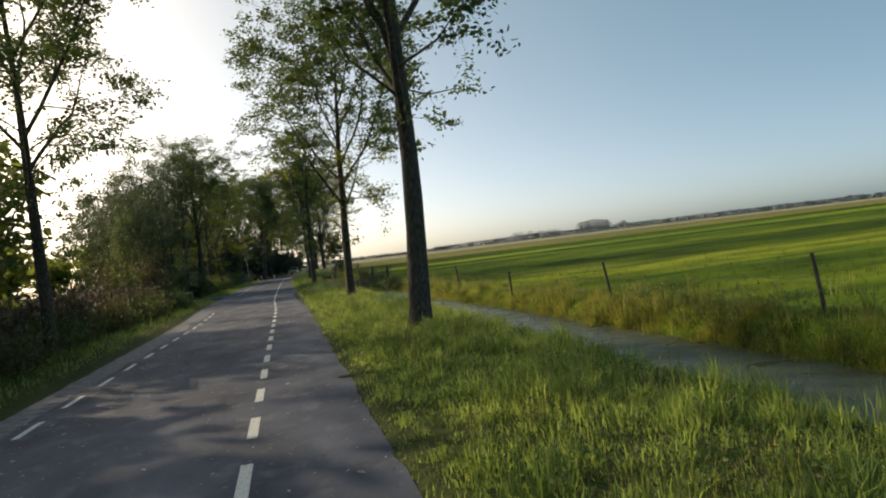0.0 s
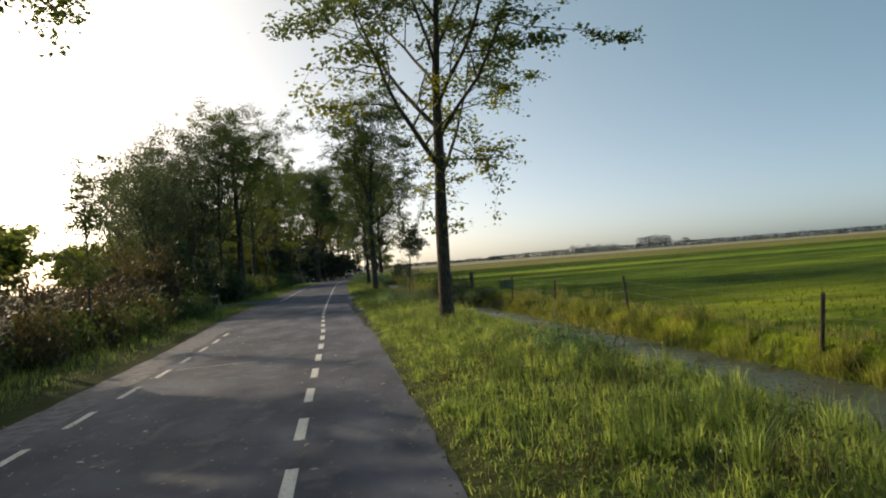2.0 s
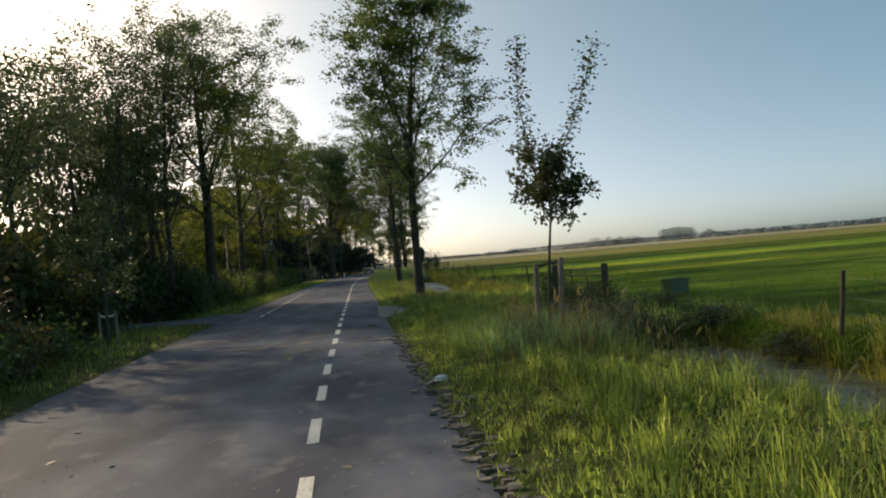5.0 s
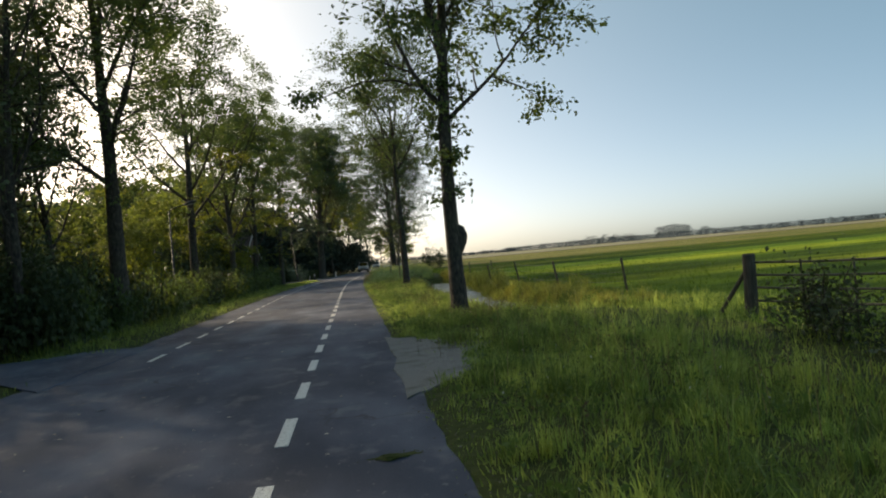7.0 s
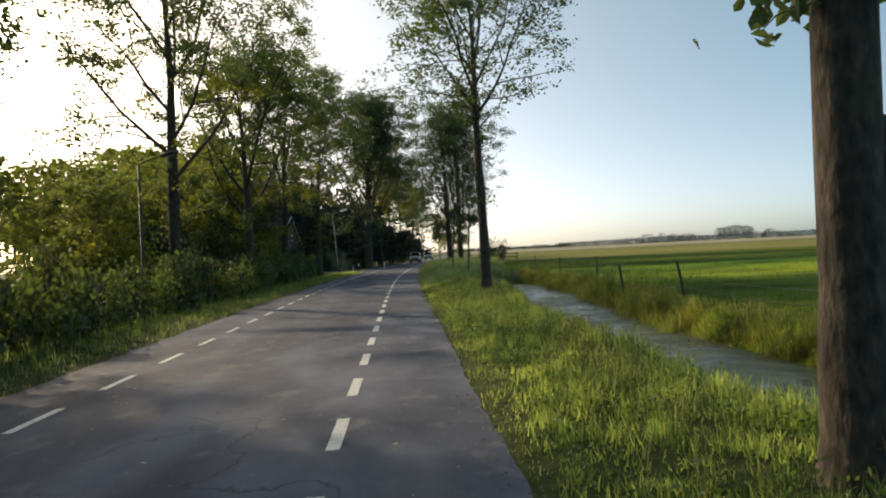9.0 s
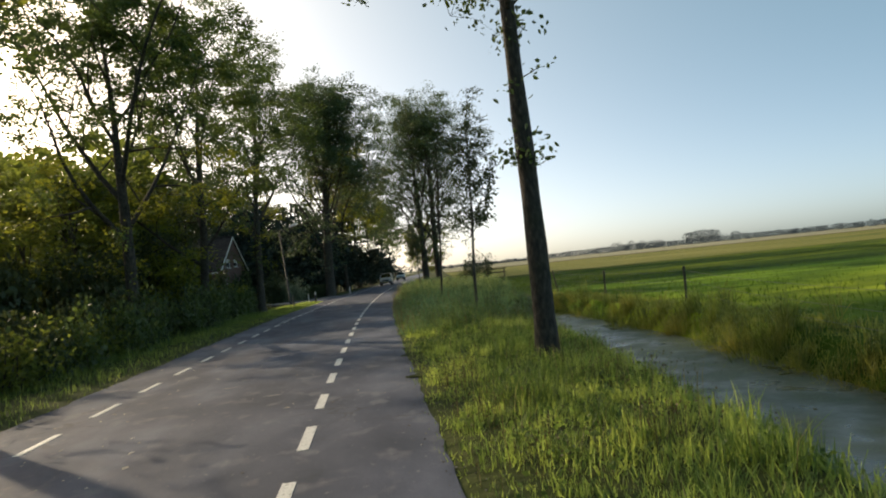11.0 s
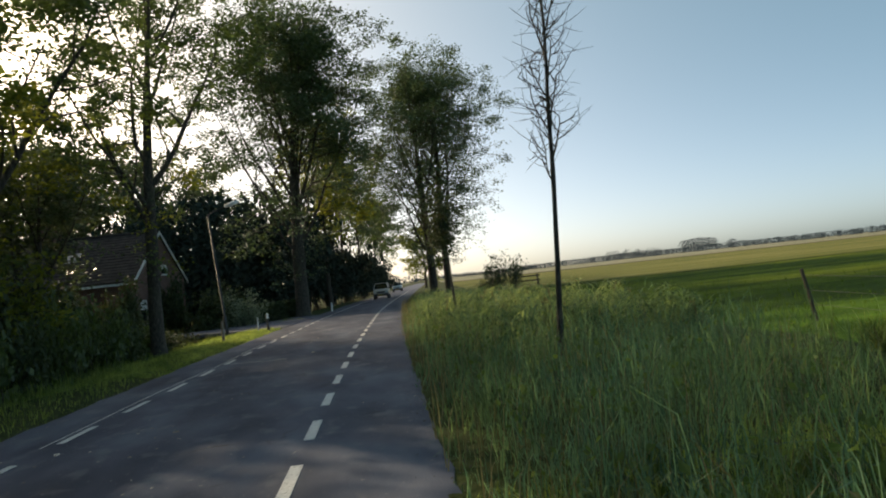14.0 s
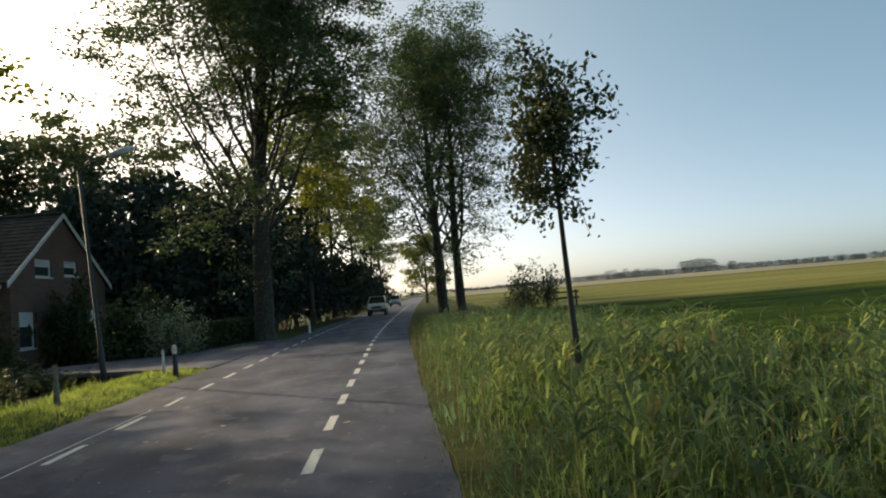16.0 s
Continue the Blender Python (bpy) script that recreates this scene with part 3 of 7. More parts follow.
def tufts(g, cx, cy, size, rng, per=25, width=0.0085, rad=0.10):
    """Clumps of long blades that lean outwards from the middle of each clump."""
    n = len(cx)
    m = rng.integers(int(per * 0.5), int(per * 1.5), n)
    i = np.repeat(np.arange(n), m)
    a = rng.uniform(0, 2 * np.pi, len(i))
    q = np.sqrt(rng.uniform(0, 1, len(i)))
    x, y = cx[i] + np.cos(a) * q * rad, cy[i] + np.sin(a) * q * rad
    h = size[i] * rng.uniform(0.55, 1.2, len(i))
    z = ground_z(x, y) - 0.02
    la = a + rng.normal(0, 0.5, len(i)) + 0.6 * np.sin(i * 2.4)
    ln = h * (0.1 + 0.6 * q * rng.uniform(0.3, 1.3, len(i)))
    w = width * rng.uniform(0.6, 1.3, len(i))
    base = np.stack([x, y, z], -1)
    off = np.stack([np.cos(la), np.sin(la), 0 * la], -1)
    side = np.stack([-np.sin(la + 0.5), np.cos(la + 0.5), 0 * la], -1) * (w / 2)[:, None]
    up = np.array([0, 0, 1.0])
    rise = np.sqrt(np.maximum(h * h - ln * ln * 0.7, 0.12 * h * h))
    m1 = base + off * (ln * 0.28)[:, None] + up * (rise * 0.62)[:, None]
    tip = base + off * ln[:, None] + up * rise[:, None]
    v = np.stack([base - side * 0.8, base + side * 0.8, m1 + side, m1 - side, tip], 1)
    k = np.arange(len(i))[:, None] * 5
    g.add(v, k + np.array([[0, 1, 2, 3]]), k + np.array([[3, 2, 4]]))


def strip_points(rng, n, u0, u1, y0, y1, clump=0.0):
    y = rng.uniform(y0, y1, n)
    u = rng.uniform(u0, u1, n)
    if clump:
        keep = rng.uniform(0, 1, n) < (1 - clump) + clump * (0.5 + 0.5 * hash_noise(u, y, 2.3))
        y, u = y[keep], u[keep]
    return line_x(y) + u, y


def out_of_ditch(x, y, m=1.25):
    mid, o = ditch(y)
    return (np.abs(x - mid) > m) | (o < 0.3)


def grass_height(x, y):
    return np.maximum(0.95 + 0.5 * hash_noise(x, y, 0.7) + 0.5 * hash_noise(x, y, 2.1) + 0.45 * hash_noise(x, y, 5.0), 0.2)


rng = np.random.default_rng(11)


def stuff(name, geo, material, label, category):
    return tagged(new(name, geo.mesh(name, material)), label, category, kind="stuff")


def turf(g, x, y, h, w, rng):
    """Short single blades that close the sward."""
    n = len(x)
    z = ground_z(x, y)
    a, la = rng.uniform(0, 2 * np.pi, n), rng.uniform(0, 2 * np.pi, n)
    ln = rng.uniform(0.1, 0.8, n) * h
    base = np.stack([x, y, z - 0.01], -1)
    side = np.stack([np.cos(a), np.sin(a), 0 * a], -1) * (w / 2)[:, None]
    tip = base + np.stack([np.cos(la) * ln, np.sin(la) * ln, h], -1)
    g.add(np.stack([base - side, base + side, tip], 1), None, np.arange(n)[:, None] * 3 + np.array([[0, 1, 2]]))


def bare(x, y):
    """The gravel edge stays nearly bare."""
    u = x - line_x(y)
    return (y > 50.0) & (y < 55.3) & (u < 2.2 - 0.13 * (y - 52.6) ** 2 + 0.12 * hash_noise(x, y, 3.0))


def worn_edge(x, y):
    """Share of the sward left beside the asphalt, where wheels have worn it."""
    return np.interp(x - line_x(y) - 0.12 * hash_noise(x, y, 1.9), [1.25, 1.45, 1.75], [0.40, 0.65, 1.0])


def verge_right():
    g = Geo()
    x, y = strip_points(rng, 56000, 1.20, 4.9, 1.5, 92, 0.6)
    k = out_of_ditch(x, y, 1.05) & ~bare(x, y) & (rng.uniform(0, 1, len(x)) < worn_edge(x, y))
    x, y = x[k], y[k]
    u = x - line_x(y)
    hh = np.interp(u, [1.2, 1.6, 2.6, 5.0], [0.06, 0.12, 0.19, 0.26]) * grass_height(x, y) * rng.uniform(0.5, 1.35, len(x))
    blades(g, x, y, np.maximum(hh, 0.05), rng.uniform(0.006, 0.013, len(x)), rng, 0.7)
    x, y = strip_points(rng, 130000, 1.18, 4.9, 1.5, 92, 0.4)
    k = out_of_ditch(x, y, 1.05) & ~(bare(x, y) & (rng.uniform(0, 1, len(x)) < 0.95)) & (rng.uniform(0, 1, len(x)) < worn_edge(x, y))
    x, y = x[k], y[k]
    hh = np.interp(x - line_x(y), [1.2, 1.6, 2.6, 5.0], [0.04, 0.08, 0.12, 0.15]) * grass_height(x, y) * rng.uniform(0.5, 1.3, len(x))
    turf(g, x, y, np.maximum(hh, 0.03), rng.uniform(0.010, 0.020, len(x)), rng)
    x, y = strip_points(rng, 4600, 1.5, 4.9, 1.5, 92, 0.55)
    k = out_of_ditch(x, y, 1.0) & ~bare(x, y)
    x, y = x[k], y[k]
    tufts(g, x, y, np.interp(x - line_x(y), [1.4, 2.2, 3.2, 4.9], [0.12, 0.21, 0.25, 0.29]) * np.clip(grass_height(x, y), 0.45, 1.35) * rng.uniform(0.7, 1.25, len(x)), rng)
    x, y = strip_points(rng, 11000, 4.7, 9.3, 42.6, 59.4, 0.4)
    blades(g, x, y, np.maximum(0.2 * grass_height(x, y) * rng.uniform(0.5, 1.3, len(x)), 0.05), rng.uniform(0.010, 0.018, len(x)), rng, 0.7)
    ob = stuff("verge_grass", g, M_GRASS, "lush uncut green verge grass beside the road", "grass")
    g = Geo()
    x, y = strip_points(rng, 62000, 1.5, 4.8, 1.5, 92)
    k = out_of_ditch(x, y, 1.1) & ~bare(x, y) & (hash_noise(x, y, 1.1) + 0.6 * hash_noise(x, y, 3.3) > 0.15)
    x, y = x[k], y[k]
    put_leaves(g, np.stack([x, y, ground_z(x, y) + rng.uniform(0.02, 0.20, len(x))], -1), 0.05, rng, -0.3)
    part("weed_leaves", g, M_WEED, ob)
    # thin seeding stalks, more of them towards the ditch
    g = Geo()
    x, y = strip_points(rng, 5200, 1.7, 5.0, 1.5, 92, 0.6)
    k = out_of_ditch(x, y, 0.95) & ~bare(x, y) & (rng.uniform(0, 1, len(x)) < np.interp(x - line_x(y), [1.7, 3.5, 5.0], [0.15, 0.6, 1.0]))
    x, y = x[k], y[k]
    h = rng.uniform(0.25, 0.6, len(x))
    blades(g, x, y, h, rng.uniform(0.005, 0.009, len(x)), rng, 0.3)
    part("seed_stalks", g, M_STRAW, ob, "pale dry seeding stalks")
    g = Geo()
    for _ in range(115):
        cx, cy = strip_points(rng, 1, 1.7, 4.9, 1.5, 92)
        if not out_of_ditch(cx, cy, 1.0)[0] or bare(cx, cy)[0]:
            continue
        m = rng.integers(60, 160)
        c = np.stack([cx + rng.normal(0, 0.22, m), cy + rng.normal(0, 0.22, m), float(ground_z(cx, cy)[0]) + rng.uniform(0.08, 0.42, m)], -1)
        put_leaves(g, c, 0.028, rng, 0.0)
        blades(g, c[:m // 3, 0], c[:m // 3, 1], rng.uniform(0.2, 0.45, m // 3), np.full(m // 3, 0.006), rng, 0.25)
    part("dock_stalks", g, M_LEAF_RUST, ob, "brown seeding dock stalks")
    g = Geo()
    x, y = strip_points(rng, 420, 1.5, 4.6, 1.5, 60, 0.8)
    k = out_of_ditch(x, y, 1.1) & ~bare(x, y)
    put_leaves(g, np.stack([x[k], y[k], ground_z(x[k], y[k]) + rng.uniform(0.15, 0.34, k.sum())], -1), 0.024, rng, -0.5)
    part("flowers", g, M_FLOWER, ob, "small white flower heads")
    # coarse dark tussocks
    g = Geo()
    for _ in range(150):
        cx, cy = strip_points(rng, 1, 1.9, 4.9, 1.5, 92)
        if not out_of_ditch(cx, cy, 1.0)[0] or bare(cx, cy)[0]:
            continue
        m = rng.integers(60, 130)
        x, y = cx + rng.normal(0, 0.13, m), cy + rng.normal(0, 0.13, m)
        blades(g, x, y, rng.uniform(0.2, 0.48) * rng.uniform(0.5, 1.2, m), rng.uniform(0.008, 0.014, m), rng, 0.75)
    part("tussocks", g, M_WEED, ob, "coarse darker green grass tussocks")
    return ob


def verge_left():
    g = Geo()
    x, y = strip_points(rng, 38000, -7.4, -4.22, 8, 128, 0.2)
    u = x - line_x(y)
    k = ~((y > 53.9) & (y < 57.8) & (u > -7.4)) & ~((y > 119.5) & (y < 127))
    x, y, u = x[k], y[k], u[k]
    hh = np.interp(y, [104, 110], [1, 0.5]) * np.interp(u, [-7.4, -6.0, -4.7, -4.2], [0.5, 0.24, 0.16, 0.08]) * grass_height(x, y) * rng.uniform(0.5, 1.3, len(x))
    blades(g, x, y, np.maximum(hh, 0.05), rng.uniform(0.007, 0.015, len(x)), rng, 0.6)
    # mown strip before the drive
    x, y = strip_points(rng, 15000, -7.0, -4.2, 103, 119.4, 0.2)
    turf(g, x, y, rng.uniform(0.05, 0.13, len(x)), rng.uniform(0.012, 0.022, len(x)), rng)
    return stuff("verge_grass", g, M_GRASS, "green verge grass under the roadside trees", "grass")


def far_bank():
    g = Geo()
    for y0, y1, n, tufts in ((-2, 43, 15000, 420), (58, 96, 12000, 330)):
        y = rng.uniform(y0, y1, n)
        mid, _ = ditch(y)
        x = mid + rng.uniform(1.0, 2.9, n)
        hh = 0.16 * np.maximum(1 + 0.6 * hash_noise(x, y, 1.3), 0.2) * rng.uniform(0.4, 1.4, n)
        blades(g, x, y, np.maximum(hh, 0.04), rng.uniform(0.012, 0.022, n), rng, 0.7)
        # arching tussocks that hang over the water
        for _ in range(tufts):
            cy = rng.uniform(y0, y1)
            cx = float(ditch(cy)[0]) + (1.05 if y0 < 0 else 0.85) + rng.exponential(0.38)
            m = int(rng.integers(25, 70))
            s = rng.uniform(0.2, 0.52) * (1.0 if cy < 70 else 1.25) * (1.35 if hash_noise(cx, cy, 0.45) > 0.1 else 1.0)
            x, y = cx + rng.normal(0, 0.10, m), cy + rng.normal(0, 0.12, m)
            blades(g, x, y, s * rng.uniform(0.6, 1.25, m), rng.uniform(0.010, 0.02, m), rng, 0.85)
    return stuff("bank_sedge", g, M_BANK, "golden-brown sedge tussocks and coarse grass on the ditch bank", "sedge")


def meadow_tufts():
    g = Geo()
    n = 16000
    y = rng.uniform(0, 135, n)
    mid, _ = ditch(y)
    x = mid + 2.0 + rng.exponential(6.0, n)
    hh = 0.12 * rng.uniform(0.5, 1.5, n) * (1 + 0.5 * hash_noise(x, y, 0.6))
    blades(g, x, y, np.maximum(hh, 0.04), rng.uniform(0.015, 0.03, n), rng, 0.6)
    return stuff("meadow_grass", g, M_MEADOW, "short grazed meadow grass behind the ditch", "grass")


verge_right()
verge_left()
far_bank()
meadow_tufts()


def reeds(n, xs, ys, h0, h1, rng, plume=0.4, leaf_w=0.022, leaves=5, nod=0.16):
    """Reed stems, each with long arching leaves and now and then a plume."""
    stems, pl = Geo(), Geo()
    for x, y in zip(xs, ys):
        h = rng.uniform(h0, h1) * (0.82 + 0.34 * float(hash_noise(x, y, 0.9)))
        z = float(ground_z(x, y)) - 0.05
        a = rng.uniform(0, 2 * np.pi)
        d = np.array([np.cos(a), np.sin(a), 0]) * rng.uniform(0.02, nod) * h
        p = np.array([[x, y, z], [x, y, z + h * 0.5], [x, y, z + h]]) + np.array([0 * d, d * 0.3, d])
        ws = np.array([-np.sin(a + 0.7), np.cos(a + 0.7), 0]) * 0.006
        stems.add([p[0] - ws, p[0] + ws, p[1] + ws, p[1] - ws, p[2] + ws * 0.3, p[2] - ws * 0.3], [(0, 1, 2, 3), (3, 2, 4, 5)])
        k = leaves
        s = rng.uniform(0.25, 1.0, k)
        la = rng.uniform(0, 2 * np.pi, k)
        L = rng.uniform(0.22, 0.46, k) * min(h, 1.2)
        o = np.stack([np.interp(s, [0, .5, 1], p[:, c]) for c in range(3)], -1)
        dr = np.stack([np.cos(la), np.sin(la), 0 * la], -1)
        sd = np.stack([-np.sin(la), np.cos(la), 0.3 * np.sin(3 * la)], -1) * leaf_w / 2
        rise = rng.uniform(0.25, 0.75, k)
        bend = rng.uniform(0.0, 0.55, k)
        m1 = o + dr * (L * 0.28)[:, None] + np.stack([0 * L, 0 * L, L * rise * 0.42], -1)
        m2 = o + dr * (L * 0.62)[:, None] + np.stack([0 * L, 0 * L, L * (rise * 0.72 - bend * 0.12)], -1)
        t = o + dr * (L * 0.95)[:, None] + np.stack([0 * L, 0 * L, L * (rise * 0.85 - bend)], -1)
        v = np.stack([o - sd * 0.4, o + sd * 0.4, m1 + sd, m1 - sd, m2 + sd * 0.75, m2 - sd * 0.75, t], 1)
        kk = np.arange(k)[:, None] * 7
        stems.add(v, np.concatenate([kk + np.array([[0, 1, 2, 3]]), kk + np.array([[3, 2, 4, 5]])]), kk + np.array([[5, 4, 6]]))
        if rng.uniform() < plume:
            top = p[-1]
            for _ in range(3):
                dd = rng.normal(0, 1, 3) * np.array([0.035, 0.035, 0.03])
                e = top + dd + d * 0.1
                pl.add([top + (0, 0, -0.02), e + (0.012, 0.0, 0.05), e + (0, 0.0, 0.16), e + (-0.012, 0.004, 0.05)], [(0, 1, 2, 3)])
    return stems, pl


def reed_bed(name, n, region, h0, h1, material, plume_mat, label, seed, plume=0.4, **kw):
    r = np.random.default_rng(seed)
    xs, ys = region(r, n)
    s, p = reeds(n, xs, ys, h0, h1, r, plume, **kw)
    ob = stuff(name, s, material, label, "reeds")
    if p.n:
        part("plume", p, plume_mat, ob)
    return ob


def _reg_right(r, n):
    y = 126 - 27.5 * r.uniform(0, 1, n) ** 0.8
    x = line_x(y) + 1.75 + r.uniform(0, 1, n) ** 0.8 * np.interp(y, [86.5, 97], [3.0, 5.2])
    k = r.uniform(0, 1, n) < np.interp(x - line_x(y), [1.7, 2.6], [0.25, 1.0]) * np.clip(0.5 + 1.0 * hash_noise(x, y, 0.8), 0.06, 1)
    return x[k], y[k]


reed_bed("reeds", 6400, _reg_right, 0.52, 0.98, M_REED, M_STRAW, "tall green reeds and rank grass on the verge", 21, 0.03, leaf_w=0.030, leaves=9, nod=0.3)


def _reg_right_low(r, n):
    y = r.uniform(84.5, 130, n)
    x = line_x(y) + r.uniform(1.25, 6.5, n)
    k = out_of_ditch(x, y, 0.7)
    return x[k], y[k]


g = Geo()
x, y = _reg_right_low(rng, 34000)
blades(g, x, y, np.interp(x - line_x(y), [1.25, 2.2], [0.12, 0.46]) * np.clip(0.8 + 0.65 * hash_noise(x, y, 0.8), 0.3, 1.35) * np.interp(y, [84, 88, 98, 101], [0.95, 1.3, 1.15, 0.8]) * grass_height(x, y) * rng.uniform(0.5, 1.3, len(x)), rng.uniform(0.007, 0.015, len(x)), rng, 0.75)
x, y = _reg_right_low(rng, 30000)
k = x - line_x(y) > 1.6
x, y = x[k], y[k]
blades(g, x, y, rng.uniform(0.14, 0.32, len(x)), rng.uniform(0.006, 0.011, len(x)), rng, 0.95, ground_z(x, y) + rng.uniform(0.05, 0.55, len(x)) * grass_height(x, y) * np.interp(x - line_x(y), [1.6, 2.3], [0.2, 1]))
tall_ob = stuff("tall_grass", g, M_TALL, "dense tall grass between the reeds", "grass")
g = Geo()
x, y = _reg_right_low(rng, 30000)
k = (hash_noise(x, y, 1.4) + 0.5 * hash_noise(x, y, 4.0) > 0.25) & (x - line_x(y) > 1.7)
x, y = x[k], y[k]
put_leaves(g, np.stack([x, y, ground_z(x, y) + rng.uniform(0.05, 0.55, len(x)) * (0.8 + 0.4 * hash_noise(x, y, 1.4))], -1), 0.07, rng, -0.2)
part("weed_leaves", g, M_WEED, tall_ob, "dark broad-leaved weeds")
g = Geo()
x, y = _reg_right_low(rng, 4600)
blades(g, x, y, rng.uniform(0.35, 0.85, len(x)), rng.uniform(0.006, 0.011, len(x)), rng, 0.4)
part("seed_stalks", g, M_STRAW, tall_ob, "pale dry stalks")


def _reg_stake(r, n):
    return 3.1 + r.normal(0, 0.5, n), 41.2 + r.normal(0, 0.8, n)


reed_bed("dry_reeds", 460, _reg_stake, 0.38, 0.85, M_STRAW, M_STRAW, "straw-coloured dry grass round the staked sapling", 22, 0.08, leaf_w=0.010)


g = Geo()
x, y = 2.9 + rng.normal(0, 0.6, 1800), 40.8 + rng.normal(0, 0.8, 1800)
k = x - line_x(y) > 1.9
x, y = x[k], y[k]
blades(g, x, y, rng.uniform(0.3, 0.72, len(x)), rng.uniform(0.007, 0.014, len(x)), rng, 0.5)
stuff("tall_grass", g, M_TALL, "tall uncut grass round the staked sapling", "grass")


def _reg_left(r, n):
    y = r.uniform(7, 46, n)
    return line_x(y) - 6.75 - r.uniform(0, 1, n) ** 1.7 * 6.5, y


reed_bed("reeds", 6200, _reg_left, 1.45, 2.2, M_REED_RED, M_REED_RED, "dark reddish-brown reed belt along the roadside ditch", 23, 0.6, leaf_w=0.05, leaves=4)


def grow(start, way, length, n, rng, wob, up):
    p, d = [np.array(start, float)], np.array(way, float)
    d /= np.linalg.norm(d)
    for _ in range(n):
        d = d + rng.normal(0, wob, 3) + np.array([0, 0, up])
        d /= np.linalg.norm(d)
        p.append(p[-1] + d * length / n)
    return np.array(p)


def tree(name, label, at, height, r0, fork, spread, n_leaf, seed, leaf=0.09, limbs=9, steep=0.75, lean=(0, 0), mat_leaf=None, mat_bark=None,
         low_shoots=0, sub=9, twigs=5, shape="round", group="", top=0.95, puff=0.16, category="tree", yellow=0.0, up=0.10, shoot=1.0, side=1.0, turn=None, sag=0.06, clump=0.55, thick=1.0):
    """Tapered trunk, limbs with branches and twigs, and a crown of single leaves."""
    r = np.random.default_rng(seed)
    base = thing(name, label, category, at, 0, group)
    mat_bark = mat_bark or M_BARK
    mat_leaf = mat_leaf or M_LEAF
    H = height * top
    nseg = 16
    t = grow((0, 0, -0.25), (lean[0], lean[1], 1.0), H, nseg, r, 0.018, 0.0)
    s = np.linspace(0, 1, nseg + 1)
    rad = r0 * np.maximum(1 - s, 0.0) ** 0.75 * 0.97 + 0.012
    rad = rad * (1 + 0.55 * np.exp(-np.maximum(t[:, 2], 0) / 0.22))
    # finer rings at the foot
    zz = np.concatenate([[t[0, 2], 0.0, 0.12, 0.3, 0.6], t[1:, 2][t[1:, 2] > 0.75]])
    tt = np.stack([np.interp(zz, t[:, 2], t[:, 0]), np.interp(zz, t[:, 2], t[:, 1]), zz], -1)
    rr = np.interp((zz + 0.25) / (H + 0.25), s, r0 * np.maximum(1 - s, 0) ** 0.75 * 0.97 + 0.012) * (1 + 0.28 * np.exp(-np.maximum(zz, 0) / 0.2))
    g = Geo()
    g.tube(tt, rr * (1 + 0.04 * r.normal(0, 1, len(rr))), 12)
    part("trunk", g, mat_bark, base, smooth=True)
    anchors, twig = [], Geo()
    az = r.uniform(0, 6.28) if turn is None else turn
    heads = [(fork + (H * 0.9 - fork) * (i + r.uniform(0, 0.6)) / limbs) for i in range(limbs)]
    for i, h in enumerate(heads + [H * 0.97]):
        last = i == len(heads)
        az += 2.4 + r.normal(0, 0.35)
        o = np.array([np.interp(h, t[:, 2], t[:, 0]), np.interp(h, t[:, 2], t[:, 1]), h])
        f = (h - fork) / max(H - fork, 0.1)
        if shape == "round":
            reach = spread * (0.55 + 0.75 * math.sin(math.pi * min(1, 0.25 + f * 0.8)))
        elif shape == "vase":
            reach = spread * (1.25 - 0.55 * f)
        else:
            reach = spread * (1.0 - 0.35 * f)
        st = steep - 0.22 + 0.4 * f
        L = reach / max(0.35, math.cos(st)) * r.uniform(0.8, 1.1)
        L = min(L, (height - h) / max(math.sin(st), 0.3) * 1.05 + 0.5)
        way = (math.cos(az) * math.cos(st), math.sin(az) * math.cos(st), math.sin(st))
        if last:
            way, L = (0.1, 0.1, 1), height * 0.12
        p = grow(o, way, L, 8, r, 0.10, up)
        rl = np.interp((h + 0.25) / (H + 0.25), s, rad) * r.uniform(0.42, 0.62) * thick
        lr = np.linspace(max(rl, 0.012), 0.008, 9)
        part("limb", Geo().tube(p, lr, 6), mat_bark, base, smooth=True)
        g = twig
        ss = np.linspace(0.14, 1.0, sub) if not last else np.linspace(0.4, 1, 3)
        for q in ss:
            k = q * 8
            k0 = min(int(k), 7)
            c = p[k0] + (p[k0 + 1] - p[k0]) * (k - k0)
            d = p[k0 + 1] - p[k0]
            d = d / np.linalg.norm(d)
            e = np.cross(d, r.normal(0, 1, 3))
            e /= np.linalg.norm(e) + 1e-9
            bl = (L * (0.42 - 0.2 * q) * r.uniform(0.7, 1.3) + 0.25) * side
            b = grow(c, d * 0.6 + e * 0.75, bl, 4, r, 0.18, -sag)
            g.tube(b, np.linspace(max(0.010, lr[k0] * 0.5), 0.005, 5), 4)
            for w in range(twigs):
                m = r.integers(1, 5)
                tw = grow(b[m], (b[m] - b[m - 1]) * 2 / bl + r.normal(0, 0.7, 3), r.uniform(0.3, 0.8) * min(1.5, 0.12 * height), 2, r, 0.2, -sag)
                g.tube(tw, [0.006, 0.004, 0.002], 3)
                anchors += [tw[1], tw[2], (tw[1] + tw[2]) / 2]
            anchors += [b[2], b[3], b[4]]
        anchors += [p[3], p[4], p[5], p[6], p[7], p[8]]
    tagged(part("branchwork", twig, mat_bark, base, smooth=True), kind="stuff")
